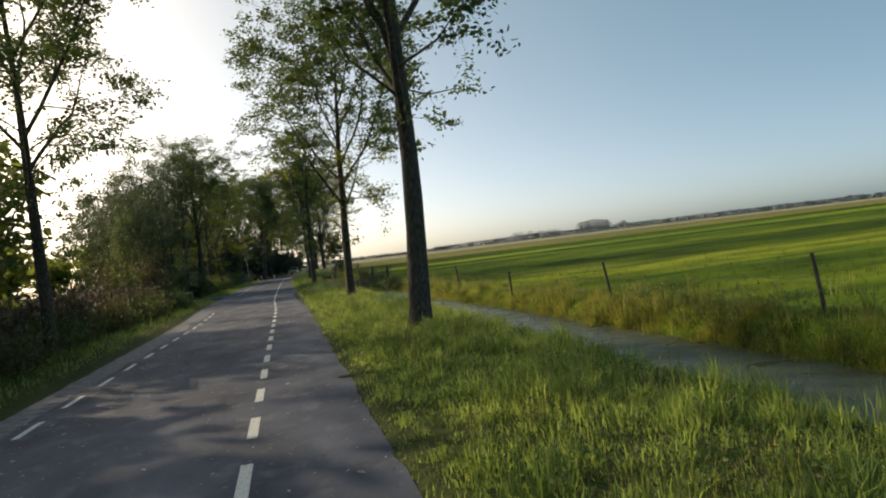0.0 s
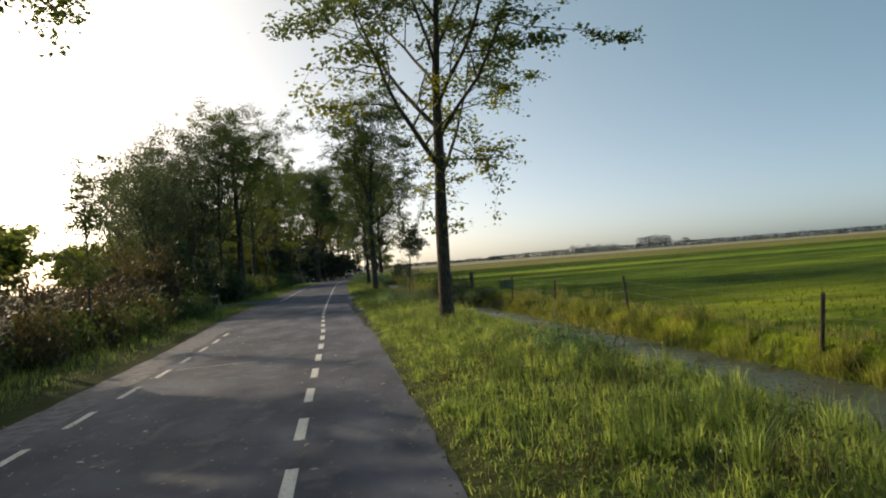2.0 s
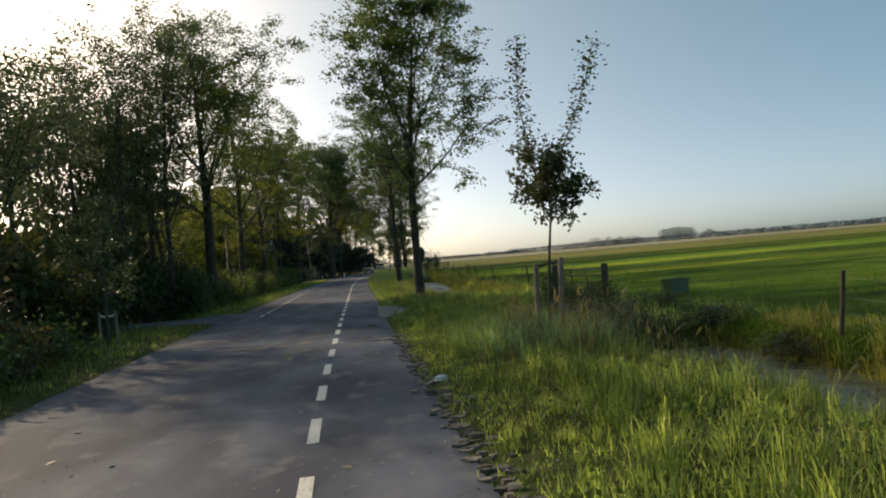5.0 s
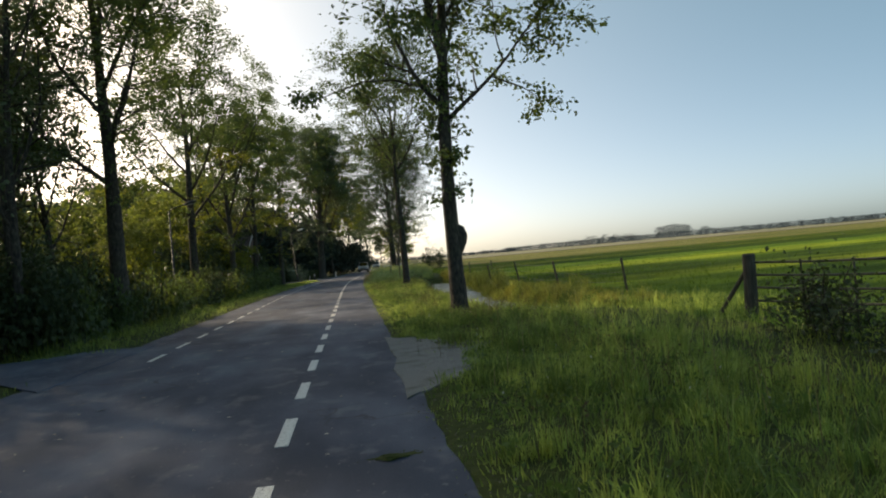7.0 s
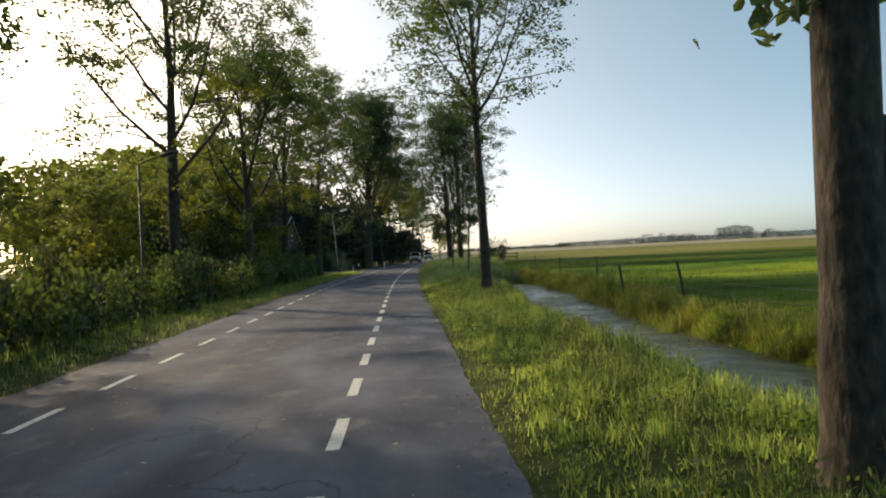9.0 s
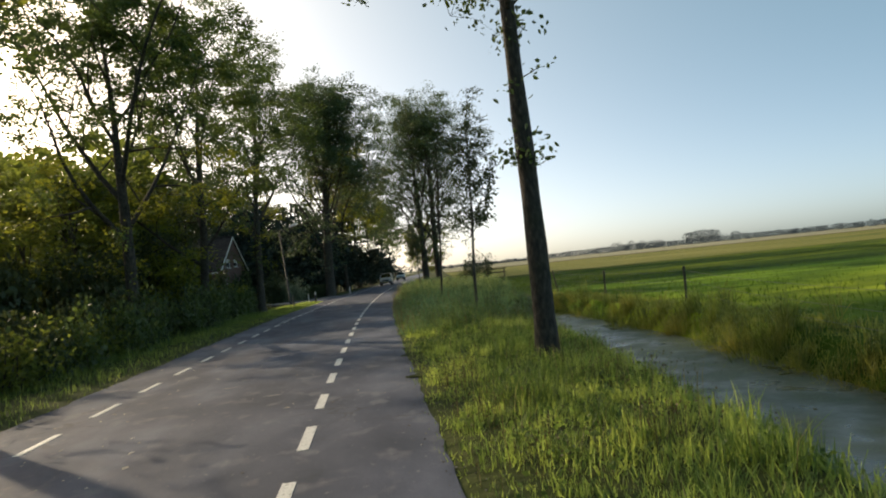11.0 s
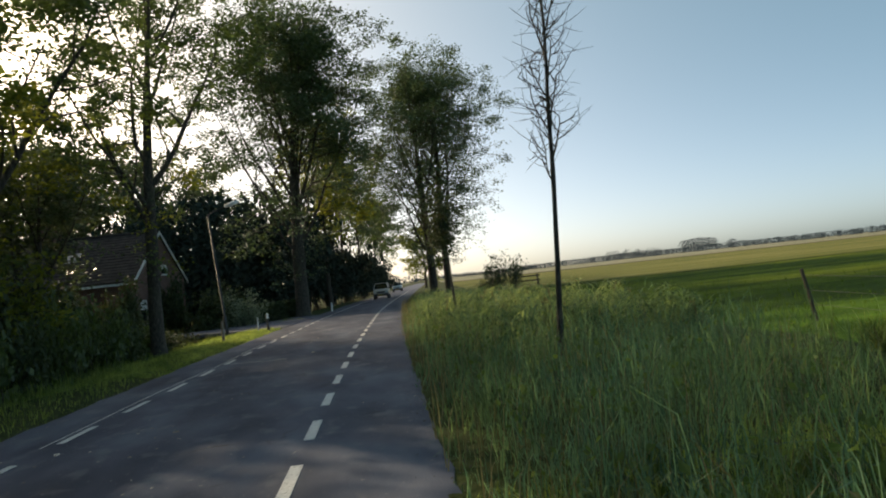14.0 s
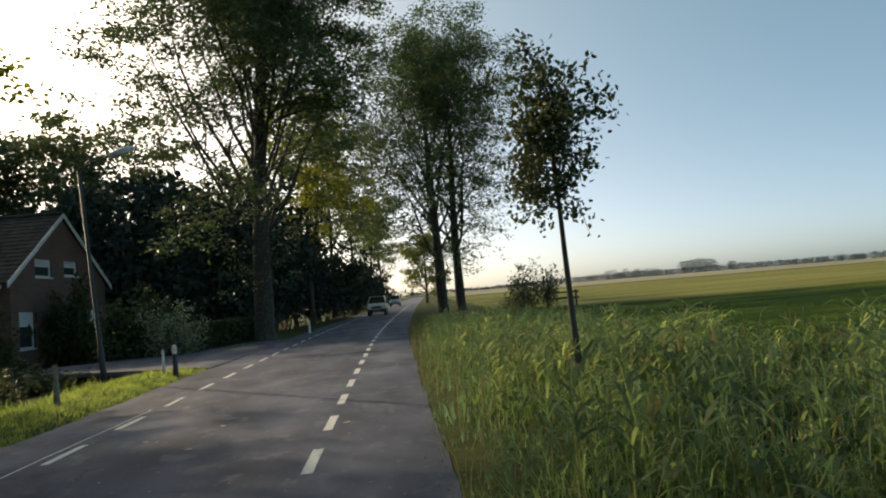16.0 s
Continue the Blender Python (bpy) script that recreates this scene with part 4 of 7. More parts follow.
    for i in range(low_shoots):
        h = r.uniform(fork * (0.78 if shoot == 1.0 else 0.6), fork * 1.25)
        o = np.array([np.interp(h, t[:, 2], t[:, 0]), np.interp(h, t[:, 2], t[:, 1]), h])
        a = r.uniform(0, 6.28)
        p = grow(o, (math.cos(a), math.sin(a), 0.5), r.uniform(0.5, 1.3) * shoot, 4, r, 0.25, 0.03)
        g = Geo()
        g.tube(p, np.linspace(0.014, 0.004, 5), 4)
        part("shoot", g, mat_bark, base)
        anchors += [p[2], p[3], p[4], p[4]]
    if n_leaf:
        A = np.array(anchors)
        out = np.hypot(A[:, 0], A[:, 1]) / max(spread, 0.5)
        wt = (r.exponential(1.0, len(A) // 3 + 1).repeat(3)[:len(A)] ** clump + 0.15) * (0.4 + 0.8 * np.minimum(out, 1.0))
        idx = r.choice(len(A), n_leaf, p=wt / wt.sum())
        c = A[idx] + r.normal(0, puff, (n_leaf, 3)) * np.array([1.05, 1.05, 0.5])
        g = Geo()
        # sunlight on the lower crown is painted: those leaves take a yellower, brighter material
        if yellow:
            low = (c[:, 2] < fork + (height - fork) * 0.4) & (hash_noise(c[:, 0] + seed, c[:, 2], 0.9) > 0.1 - yellow)
            gy = Geo()
            if low.any():
                put_spray(gy, c[low], leaf * 1.15, r)
                part("yellow_crown", gy, M_LEAF_YELLOW, base, "yellow-green sunlit lower leaves")
            c = c[~low]
        near = (c[:, 2] < fork + 2.4) & (leaf < 0.14)
        put_spray(g, c[~near], leaf * 1.15, r)
        if near.any():
            put_folded(g, c[near], leaf, r)
        part("crown", g, mat_leaf, base)
    return base


def shrub(name, label, at, height, width, n_leaf, seed, leaf=0.10, mat_leaf=None, stems=9, group="", category="shrub", depth=None, fine=True):
    r = np.random.default_rng(seed)
    base = thing(name, label, category, at, 0, group)
    depth = depth or width
    g, A = Geo(), []
    for i in range(stems):
        a = r.uniform(0, 6.28)
        q = math.sqrt(r.uniform(0.02, 1))
        foot = np.array([math.cos(a) * width / 2 * q * 0.7, math.sin(a) * depth / 2 * q * 0.7, -0.1])
        g.tube([(0, 0, -0.06), tuple(foot + np.array([0, 0, 0.05]))], [0.02, 0.02], 3)
        hh = height * math.sqrt(max(0.1, 1 - 0.75 * q * q)) * r.uniform(0.75, 1.05)
        p = grow(foot, (math.cos(a) * 0.28 * q, math.sin(a) * 0.28 * q, 1), hh, 7, r, 0.12, 0.05)
        g.tube(p[[0, 2, 4, 6, 7]], np.linspace(0.014 + 0.006 * height, 0.006, 5), 4)
        for k in range(2, 8):
            for _ in range(2 if k % 2 else 1):
                w = r.normal(0, 1, 3)
                w[2] = abs(w[2]) * 0.5
                b = grow(p[k], w, r.uniform(0.12, 0.26) * width, 3, r, 0.2, 0.02)
                if fine:
                    g.tube(b[[0, 2, 3]], [0.010, 0.006, 0.003], 3)
                A += [b[1], b[2], b[3], b[3]]
            A.append(p[k])
    part("branchwork", g, M_BARK, base)
    A = np.array(A)
    c = A[r.integers(0, len(A), n_leaf)] + r.normal(0, 0.13 + 0.02 * height, (n_leaf, 3))
    c[:, 2] = np.maximum(c[:, 2], 0.03)
    g = Geo()
    put_leaves(g, c, leaf, r, 0.15)
    part("foliage", g, mat_leaf or M_LEAF_DARK, base)
    return base


def on_ground(x, y):
    return (x, y, float(ground_z(x, y)))


# the row of trees on the meadow side of the road
ROW_R, ROW_L = "trees along the meadow verge", "trees along the far verge"
tree("elm_tree", "mature roadside elm with dark furrowed trunk and sparse green crown", on_ground(2.89, 14.1), 13.5, 0.262, 4.0, 4.6, 34000, 31, 0.12, 10, 0.9, (0.085, 0.0), low_shoots=4, group=ROW_R)
tree("elm_tree", "slender roadside elm with an open yellow-green crown", on_ground(2.92, 30.2), 12.0, 0.20, 3.7, 4.2, 33000, 32, 0.12, 12, 0.92, (-0.025, 0.0), low_shoots=18, group=ROW_R, yellow=0.3, shoot=0.55)
knob_tree = tree("elm_tree", "roadside elm with a broken-off limb knob and dense dark leaves", on_ground(2.52, 58.95), 12.0, 0.196, 4.3, 3.0, 29000, 33, 0.12, 12, 0.95, (-0.025, 0.0), low_shoots=34, group=ROW_R, shoot=0.5)
tree("elm_tree", "roadside elm with steep limbs and a thin open crown", on_ground(2.90, 78.6), 11.5, 0.188, 5.0, 3.0, 22000, 34, 0.105, 12, 0.95, (-0.015, 0.0), low_shoots=16, group=ROW_R, shoot=0.42)
side_tree = tree("young_tree", "young roadside tree with dark leaves and a side leader", on_ground(3.2, 87.75), 6.3, 0.042, 2.3, 0.62, 4300, 35, 0.072, 10, 0.85, (0.05, 0), M_LEAF_DARK, M_BARK_PALE, group=ROW_R, puff=0.09, sub=6, twigs=2, shape="cone", side=0.6)
sr = np.random.default_rng(351)
lead = np.array([(0.0, 0.0, 2.35), (0.32, 0.05, 2.75), (0.62, 0.06, 3.3), (0.80, 0.05, 4.0), (0.93, 0.03, 4.75)])
g = Geo()
g.tube(lead, [0.018, 0.016, 0.013, 0.009, 0.004], 6)
part("limb", g, M_BARK_PALE, side_tree, smooth=True)
g = Geo()
k = sr.integers(1, 4, 620)
f = sr.uniform(0, 1, 620)[:, None]
put_leaves(g, lead[k] * (1 - f) + lead[k + 1] * f + sr.normal(0, 0.10, (620, 3)) * np.array([1, 1, 0.7]), 0.09, sr)
part("crown", g, M_LEAF_DARK, side_tree)
tree("dead_tree", "thin dead young tree with bare twigs", on_ground(3.11, 97.05), 6.4, 0.037, 2.7, 0.30, 0, 36, 0.1, 12, 1.15, (0.10, 0), None, M_BARK, group=ROW_R, sub=6, twigs=3, shape="vase", up=0.16, sag=-0.14, side=0.85, thick=0.65)
tree("young_tree", "slim young tree with a light green stem", on_ground(3.12, 107.5), 3.85, 0.034, 2.3, 0.30, 3900, 37, 0.066, 11, 0.75, (-0.085, 0), M_LEAF_DARK, M_BARK_PALE, group=ROW_R, puff=0.085, sub=5, twigs=3, clump=0.8)
staked = tree("sapling", "staked sapling with two thin leaders", on_ground(3.02, 41.35), 4.3, 0.018, 2.0, 0.55, 3600, 38, 0.070, 7, 1.0, (0.03, 0), M_LEAF_DARK, M_BARK_PALE, group=ROW_R, puff=0.065, sub=8, twigs=2, shape="vase", top=0.66, up=0.06, side=0.45, turn=-2.3, clump=0.8)
for pts in (((0.05, 0.0, 2.3), (0.28, -0.05, 2.85), (0.54, -0.08, 3.4), (0.78, -0.1, 3.9), (1.0, -0.1, 4.5), (1.16, -0.08, 5.1)), ((0.06, 0.0, 2.4), (-0.02, 0.06, 3.0), (-0.10, 0.1, 3.6), (-0.17, 0.12, 4.1), (-0.16, 0.1, 4.6), (-0.12, 0.08, 5.2))):
    lead = np.array(pts)
    part("limb", Geo().tube(lead, [0.016, 0.014, 0.012, 0.009, 0.006, 0.003], 6), M_BARK_PALE, staked, smooth=True)
    k = sr.integers(1, 5, 520)
    f = sr.uniform(0, 1, 520)[:, None]
    g = Geo()
    put_spray(g, lead[k] * (1 - f) + lead[k + 1] * f + sr.normal(0, 0.085, (520, 3)) * np.array([1.2, 1.2, 0.6]), 0.075, sr)
    part("crown", g, M_LEAF_DARK, staked)
tree("young_tree", "slim young tree above the reeds", on_ground(-6.6, 31.0), 4.7, 0.035, 1.6, 0.35, 2200, 30, 0.085, 8, 0.8, (0.0, 0), None, M_BARK_PALE, puff=0.09, sub=4, twigs=3)
g = Geo()
g.tube([(-0.05, 0, 1.25), (0.04, 0, 1.5), (0.12, 0, 1.72), (0.17, 0, 1.88), (0.15, 0, 2.0), (0.05, 0, 2.12)], [0.10, 0.16, 0.185, 0.165, 0.125, 0.05], 12, True)
part("knob", g, M_BARK, knob_tree, "callused stump of a broken limb", True)
for i, (x, y, h, sp) in enumerate(((7.1, 152.4, 20.5, 7.4), (8.9, 155.0, 20.5, 8.8))):
    tree("elm_tree", "tall old elm standing as one of a pair", on_ground(x, y), h, 0.42, 3.8, sp * 0.98, 42000, 40 + i, 0.175, 28, 1.08, (0, 0), M_LEAF_GREY, group=ROW_R, puff=0.34, low_shoots=30, shoot=2.8, sag=0.16, shape="cone", thick=0.6, clump=0.35)
tree("elm_tree", "round yellow-green tree far along the road", on_ground(11.8, 212), 10, 0.25, 1.0, 3.2, 11000, 44, 0.30, 11, 0.9, (0, 0), M_LEAF_YELLOW, group=ROW_R, puff=0.35)

# the row on the other side
for x, y, h, r0, fork, sp, n, seed, kw in (
        (-6.9, 8.5, 13.0, 0.19, 4.4, 4.8, 34000, 50, {"fine": 0.115}),
        (-6.7, 20.9, 13.5, 0.19, 4.2, 3.9, 36000, 51, {"fine": 0.12}),
        (-7.3, 66.0, 13.6, 0.30, 4.6, 4.4, 36000, 52, {"shape": "cone", "fine": 0.11}),
        (-8.1, 80.5, 14.0, 0.25, 4.6, 4.5, 20000, 53, {"shape": "vase", "yellow": 0.2, "fine": 0.125}),
        (-8.2, 93.3, 12.8, 0.25, 3.5, 4.9, 40000, 54, {"yellow": 0.6, "fine": 0.125}),
        (-8.1, 103.3, 13.0, 0.25, 2.8, 4.8, 36000, 55, {"yellow": 0.7, "fine": 0.13}),
        (-6.6, 111.4, 14.0, 0.26, 4.0, 4.3, 25000, 56, {"yellow": 0.1, "fine": 0.125})):
    leaf = kw.pop("fine", 0.14)
    tree("elm_tree", "tall roadside elm with a dark trunk and airy backlit crown", on_ground(x, y), h, r0, fork, sp, n, seed, leaf, 10, 0.95, (0.0, 0), group=ROW_L, low_shoots=14, puff=0.2, shoot=1.7, **kw)
tree("elm_tree", "massive old elm with a grey trunk beside the drive", on_ground(-3.5, 131.2), 17.5, 0.46, 3.4, 7.0, 66000, 57, 0.165, 30, 1.12, (0, 0), M_LEAF_GREY, group=ROW_L, puff=0.3, low_shoots=18, shoot=2.8, sag=0.16, shape="cone", thick=0.6, clump=0.35)
for i, (x, y, h) in enumerate(((-2.6, 150, 15), (-1.6, 163, 15), (0.4, 178, 14), (2.4, 196, 14), (5.0, 222, 14))):
    tree("elm_tree", "thin-stemmed avenue tree with a light crown", on_ground(x, y), h, 0.22, 5, 3.2, 9500, 60 + i, 0.25, 9, 1.0, (0, 0), M_LEAF_YELLOW if i < 2 else M_LEAF, group=ROW_L, puff=0.3)

# thicket of poplars and shrubs
r = np.random.default_rng(5)
for i, (x, y, h) in enumerate(((-7.9, 60.4, 11.5), (-9.6, 59.6, 10.5), (-11.4, 60.6, 11.5), (-13.0, 62.5, 10.8), (-14.6, 64.5, 9.0), (-9.3, 63.4, 12.0), (-11.4, 66.0, 12.0), (-10.2, 68.8, 11.0), (-12.8, 70.5, 10.0), (-9.4, 48.6, 6.6), (-10.4, 52.6, 8.4))):
    tree("poplar_tree", "thin poplar in the roadside thicket with silvery-green leaves", on_ground(x, y), h, 0.12, 3.0, 1.9, 5600, 70 + i, 0.115, 10, 1.15, (r.uniform(-.05, .05), 0), M_LEAF_POPLAR, group="poplars in the thicket", puff=0.22, sub=7, twigs=3)


def scatter(src, spots, rng):
    for x, y, s, sz in spots:
        copy_thing(src, pose(x, y, float(ground_z(x, y)), 0, 0, rng.uniform(0, 360)) @ Matrix.Diagonal((s, s, sz, 1)))


r = np.random.default_rng(6)
# dark undergrowth of the thicket
big = shrub("shrub", "dense dark green thicket shrub under the poplars", on_ground(-10.4, 50.2), 4.0, 3.4, 2400, 81, 0.30, M_LEAF_DARK, 14, "thicket shrubs", fine=False)
edge = shrub("shrub", "dense small-leaved dark shrub at the edge of the thicket", on_ground(-9.0, 52.3), 2.6, 3.0, 6000, 95, 0.14, M_LEAF_DARK, 14, "thicket shrubs")
scatter(edge, [(-8.7, 60.2, 1.0, 1.05), (-8.8, 63.0, 0.9, 1.0), (-8.5, 65.2, 0.75, 0.9), (-9.4, 66.6, 0.8, 1.0)], r)
scatter(big, [(-11.0, 48.5, 0.9, 0.8), (-11.2, 52.4, 1.05, 1.0), (-11.0, 61.0, 1.1, 1.15),
              (-11.6, 64.8, 1.1, 1.2), (-11.6, 106.0, 0.9, 0.85), (-12.6, 110.5, 1.0, 0.9), (-11.8, 114.0, 0.8, 0.5), (-15.5, 107.5, 1.1, 1.0), (-15.4, 124.0, 1.0, 0.72), (-18.6, 124.2, 1.0, 0.75), (-13.0, 118.5, 0.9, 0.36), (-13.6, 65.0, 1.1, 1.1), (-13.6, 55, 1.0, 1.0), (-10.4, 56.2, 0.9, 1.2), (-14, 60, 1.1, 1.1)], r)
scatter(edge, [(-9.0, 65.9, 0.9, 1.0), (-10.3, 67.0, 1.0, 1.05), (-8.7, 61.6, 0.9, 1.1)], np.random.default_rng(61))
rank = shrub("shrub", "rank green-brown weeds and brambles on the verge slope", on_ground(-6.9, 12.0), 1.0, 2.2, 1700, 93, 0.105, M_LEAF_RUST, 12, "verge brambles", fine=False)
rank2 = shrub("shrub", "rank dull green weeds on the verge slope", on_ground(-6.9, 14.0), 1.05, 2.2, 1700, 94, 0.105, M_LEAF, 12, "verge brambles", fine=False)
scatter(rank, [(-7.0 + r.normal(0, 0.3), y, r.uniform(0.8, 1.15), r.uniform(1.0, 1.5)) for y in np.arange(16.2, 46, 3.9)], r)
scatter(rank2, [(-6.7 + r.normal(0, 0.3), y, r.uniform(0.8, 1.15), r.uniform(0.9, 1.4)) for y in np.arange(18.1, 46, 3.9)], r)
rust = shrub("shrub", "rust-brown shrub at the edge of the thicket", on_ground(-9.8, 43.6), 2.3, 2.8, 3800, 82, 0.15, M_LEAF_RUST, 10, "rusty shrubs")
scatter(rust, [(-12.0, 44.5, 1.0, 1.0), (-14.2, 47.5, 1.1, 1.05), (-8.8, 44.7, 1.1, 1.75), (-17.0, 50, 1.1, 0.9), (-9.7, 46.9, 1.1, 1.75), (-9.1, 42.2, 1.0, 1.6)], r)
low = shrub("shrub", "low rank hedge shrub behind the verge", on_ground(-10.2, 71.0), 1.35, 2.6, 1250, 83, 0.17, M_LEAF_DARK, 12, "low hedge shrubs", fine=False)
low2 = shrub("shrub", "low bramble with lighter green leaves", on_ground(-10.0, 73.2), 1.25, 2.6, 1250, 84, 0.17, M_LEAF, 11, "low hedge shrubs", fine=False)
scatter(low, [(-10.3 + r.normal(0, 0.4), y, r.uniform(0.9, 1.2), r.uniform(0.9, 1.25)) for y in np.arange(75.4, 113, 4.4)], r)
scatter(low2, [(-10.4 + r.normal(0, 0.4), y, r.uniform(0.9, 1.2), r.uniform(0.9, 1.25)) for y in np.arange(77.6, 113, 4.4)], r)
scatter(low2, [(-13.0 + r.normal(0, 0.5), y, r.uniform(1.0, 1.3), r.uniform(1.0, 1.4)) for y in np.arange(72, 112, 5.0)], r)
scatter(low, [(-8.2, 108.6, 0.8, 0.8), (-8.6, 111.0, 0.85, 0.85), (-8.9, 113.6, 0.9, 0.8), (-8.8, 115.8, 1.0, 0.85), (-7.7, 116.6, 0.7, 0.6), (-9.8, 117.5, 1.0, 0.8)], r)
low3 = shrub("shrub", "low sunlit shrub with yellow-green leaves on the verge", on_ground(-7.4, 82.2), 1.5, 2.3, 1500, 98, 0.13, M_LEAF_OLIVE, 12, "low hedge shrubs", fine=False)
scatter(low3, [(-7.6, 84.8, 0.9, 0.95), (-7.9, 87.2, 1.0, 1.05), (-8.2, 89.8, 0.9, 0.9), (-9.2, 78.6, 0.9, 0.8)], r)
tall = shrub("shrub", "tall hazel-like shrub with yellow-green leaves", on_ground(-12.5, 84.5), 4.4, 4.0, 4200, 85, 0.20, M_LEAF_YELLOW, 14, "tall shrubs")
scatter(tall, [(-14.5, 98.5, 1.0, 1.0), (-10.6, 104.8, 0.9, 1.05), (-11.0, 110.8, 0.9, 1.0), (-13, 107.5, 1.05, 1.1), (-16.5, 91, 1.1, 1.1), (-12.0, 99.0, 0.8, 0.8)], r)

scatter(big, [(-11.2 + r.normal(0, 0.5), y, r.uniform(0.85, 1.0), r.uniform(1.2, 1.5) * (1.0 if y < 110 else 0.45)) for y in np.arange(102.5, 119, 2.9)], r)
scatter(big, [(-11.0 + r.normal(0, 0.4), y, r.uniform(0.7, 0.85), r.uniform(0.9, 1.1)) for y in np.arange(88.5, 101, 3.0)], r)
scatter(big, [(-12.5, 104.0, 1.0, 1.25), (-13.2, 100.5, 1.0, 1.1), (-12.8, 107.0, 0.9, 1.3)], r)
scatter(big, [(-9.9, 119.2, 0.7, 0.24), (-8.4, 117.6, 0.5, 0.22)], r)

scatter(low, [(-7.4 + r.normal(0, 0.2), y, r.uniform(0.6, 0.8), r.uniform(1.05, 1.45)) for y in np.arange(60.5, 113, 3.3)], r)
scatter(low2, [(-7.2 + r.normal(0, 0.2), y, r.uniform(0.6, 0.8), r.uniform(1.05, 1.5)) for y in np.arange(62.1, 113, 3.3)], r)

# woods behind the road
wood = tree("wood_tree", "bushy broadleaf tree at the edge of a distant wood", on_ground(-27, 70), 6.0, 0.14, 1.2, 2.8, 2600, 90, 0.42, 9, 0.7, (0, 0), M_LEAF_OLIVE, group="wood edge trees", puff=0.4, sub=3, twigs=1)
wood2 = tree("wood_tree", "rounded tree in the distant wood", on_ground(-31, 77), 7.0, 0.16, 1.4, 3.2, 2200, 91, 0.46, 10, 0.75, (0, 0), M_LEAF_OLIVE, group="wood edge trees", puff=0.45, sub=3, twigs=1)
spots = [(-36, 74, 0.8), (-42, 80, 0.85), (-48, 72, 0.8), (-56, 78, 0.85), (-24, 79, 0.85), (-22, 88, 0.85), (-29, 94, 0.9), (-21, 97, 0.85), (-26, 106, 1.0), (-19, 107, 0.8), (-24, 115, 1.0),
         (-33, 86, 0.9), (-30, 60, 0.6), (-40, 62, 0.65), (-50, 60, 0.65), (-64, 66, 0.8), (-76, 74, 0.85)]
for i, (x, y, s) in enumerate(spots):
    scatter((wood, wood2)[i % 2], [(x, y, s, s * r.uniform(0.9, 1.1))], r)
wood3 = tree("wood_tree", "tall leafy tree behind the farmhouse", on_ground(-22, 124), 10.5, 0.2, 2.2, 4.0, 4800, 96, 0.26, 10, 0.85, (0, 0), M_LEAF_POPLAR, group="wood edge trees", puff=0.4, sub=4, twigs=1)
scatter(wood2, [(-15.0, 108.5, 1.1, 1.15), (-17.5, 114.5, 1.3, 1.4), (-16.0, 111.0, 1.0, 1.1)], r)
wood4 = tree("wood_tree", "leafy tree with sunlit olive leaves behind the verge", on_ground(-12.6, 100.5), 6.9, 0.15, 1.5, 2.8, 4200, 97, 0.22, 10, 0.85, (0, 0), M_LEAF_OLIVE, group="wood edge trees", puff=0.3, sub=4, twigs=1)
scatter(wood4, [(-15.5, 104.5, 1.05, 1.05), (-12.8, 111.5, 0.95, 0.95), (-18.5, 99.0, 1.1, 1.05), (-20.0, 109.5, 1.15, 1.1), (-24.5, 103.0, 1.15, 1.05), (-12.2, 94.5, 0.8, 0.75), (-16.0, 92.0, 0.95, 0.85), (-13.4, 86.5, 0.8, 0.7), (-17.5, 84.0, 0.9, 0.8)], r)
# tall trees off the open stretch, whose shade falls on the road
scatter(wood3, [(-12.3, 115.5, 0.8, 0.74), (-13.9, 120.2, 0.75, 0.8), (-16.8, 117.5, 0.9, 0.85), (-11.8, 69.6, 0.55, 0.85), (-14.6, 73.4, 0.6, 0.9), (-13.0, 66.2, 0.6, 0.85), (-17.2, 70.6, 0.7, 0.95)], r)
# hedgerow that closes the view over the reeds
scatter(wood, [(-15.5, 41.0, 0.72, 0.7), (-18.0, 46.5, 0.8, 0.75), (-21.5, 52.5, 0.85, 0.8), (-26.0, 57.0, 0.85, 0.8), (-22.5, 45.0, 0.75, 0.7), (-28.5, 50.5, 0.8, 0.75), (-16.5, 34.5, 0.6, 0.6), (-35.0, 55.0, 0.85, 0.8)], r)
scatter(wood3, [(-19.0, 117.0, 0.8, 0.75), (-23.0, 120.0, 0.85, 0.8), (-16.5, 120.5, 0.6, 0.6), (-29, 128, 1.05, 1.1), (-16, 148, 0.95, 1.05), (-24, 152, 1.05, 1.1), (-19.5, 151, 1.25, 1.3), (-23.8, 154, 1.25, 1.3), (-14.8, 151, 1.15, 1.2), (-28.5, 152, 1.3, 1.3), (-14, 158, 0.95, 1.0), (-9, 166, 0.8, 0.85), (-34, 141, 1.05, 1.1), (-27, 150, 1.15, 1.2), (-34, 147, 1.2, 1.25), (-38, 139, 1.1, 1.1), (-4.5, 176, 0.7, 0.75)], r)

# trees beside the first stretch, whose shade falls on the road
scatter(wood, [(-11.5, 14.0, 1.1, 0.95), (-12.5, 21.0, 1.1, 0.9), (-12.0, 2.5, 1.2, 1.3)], r)
scatter(wood, [(-12.0, 26.0, 1.0, 1.1), (-12.2, 30.2, 0.9, 1.1)], np.random.default_rng(62))

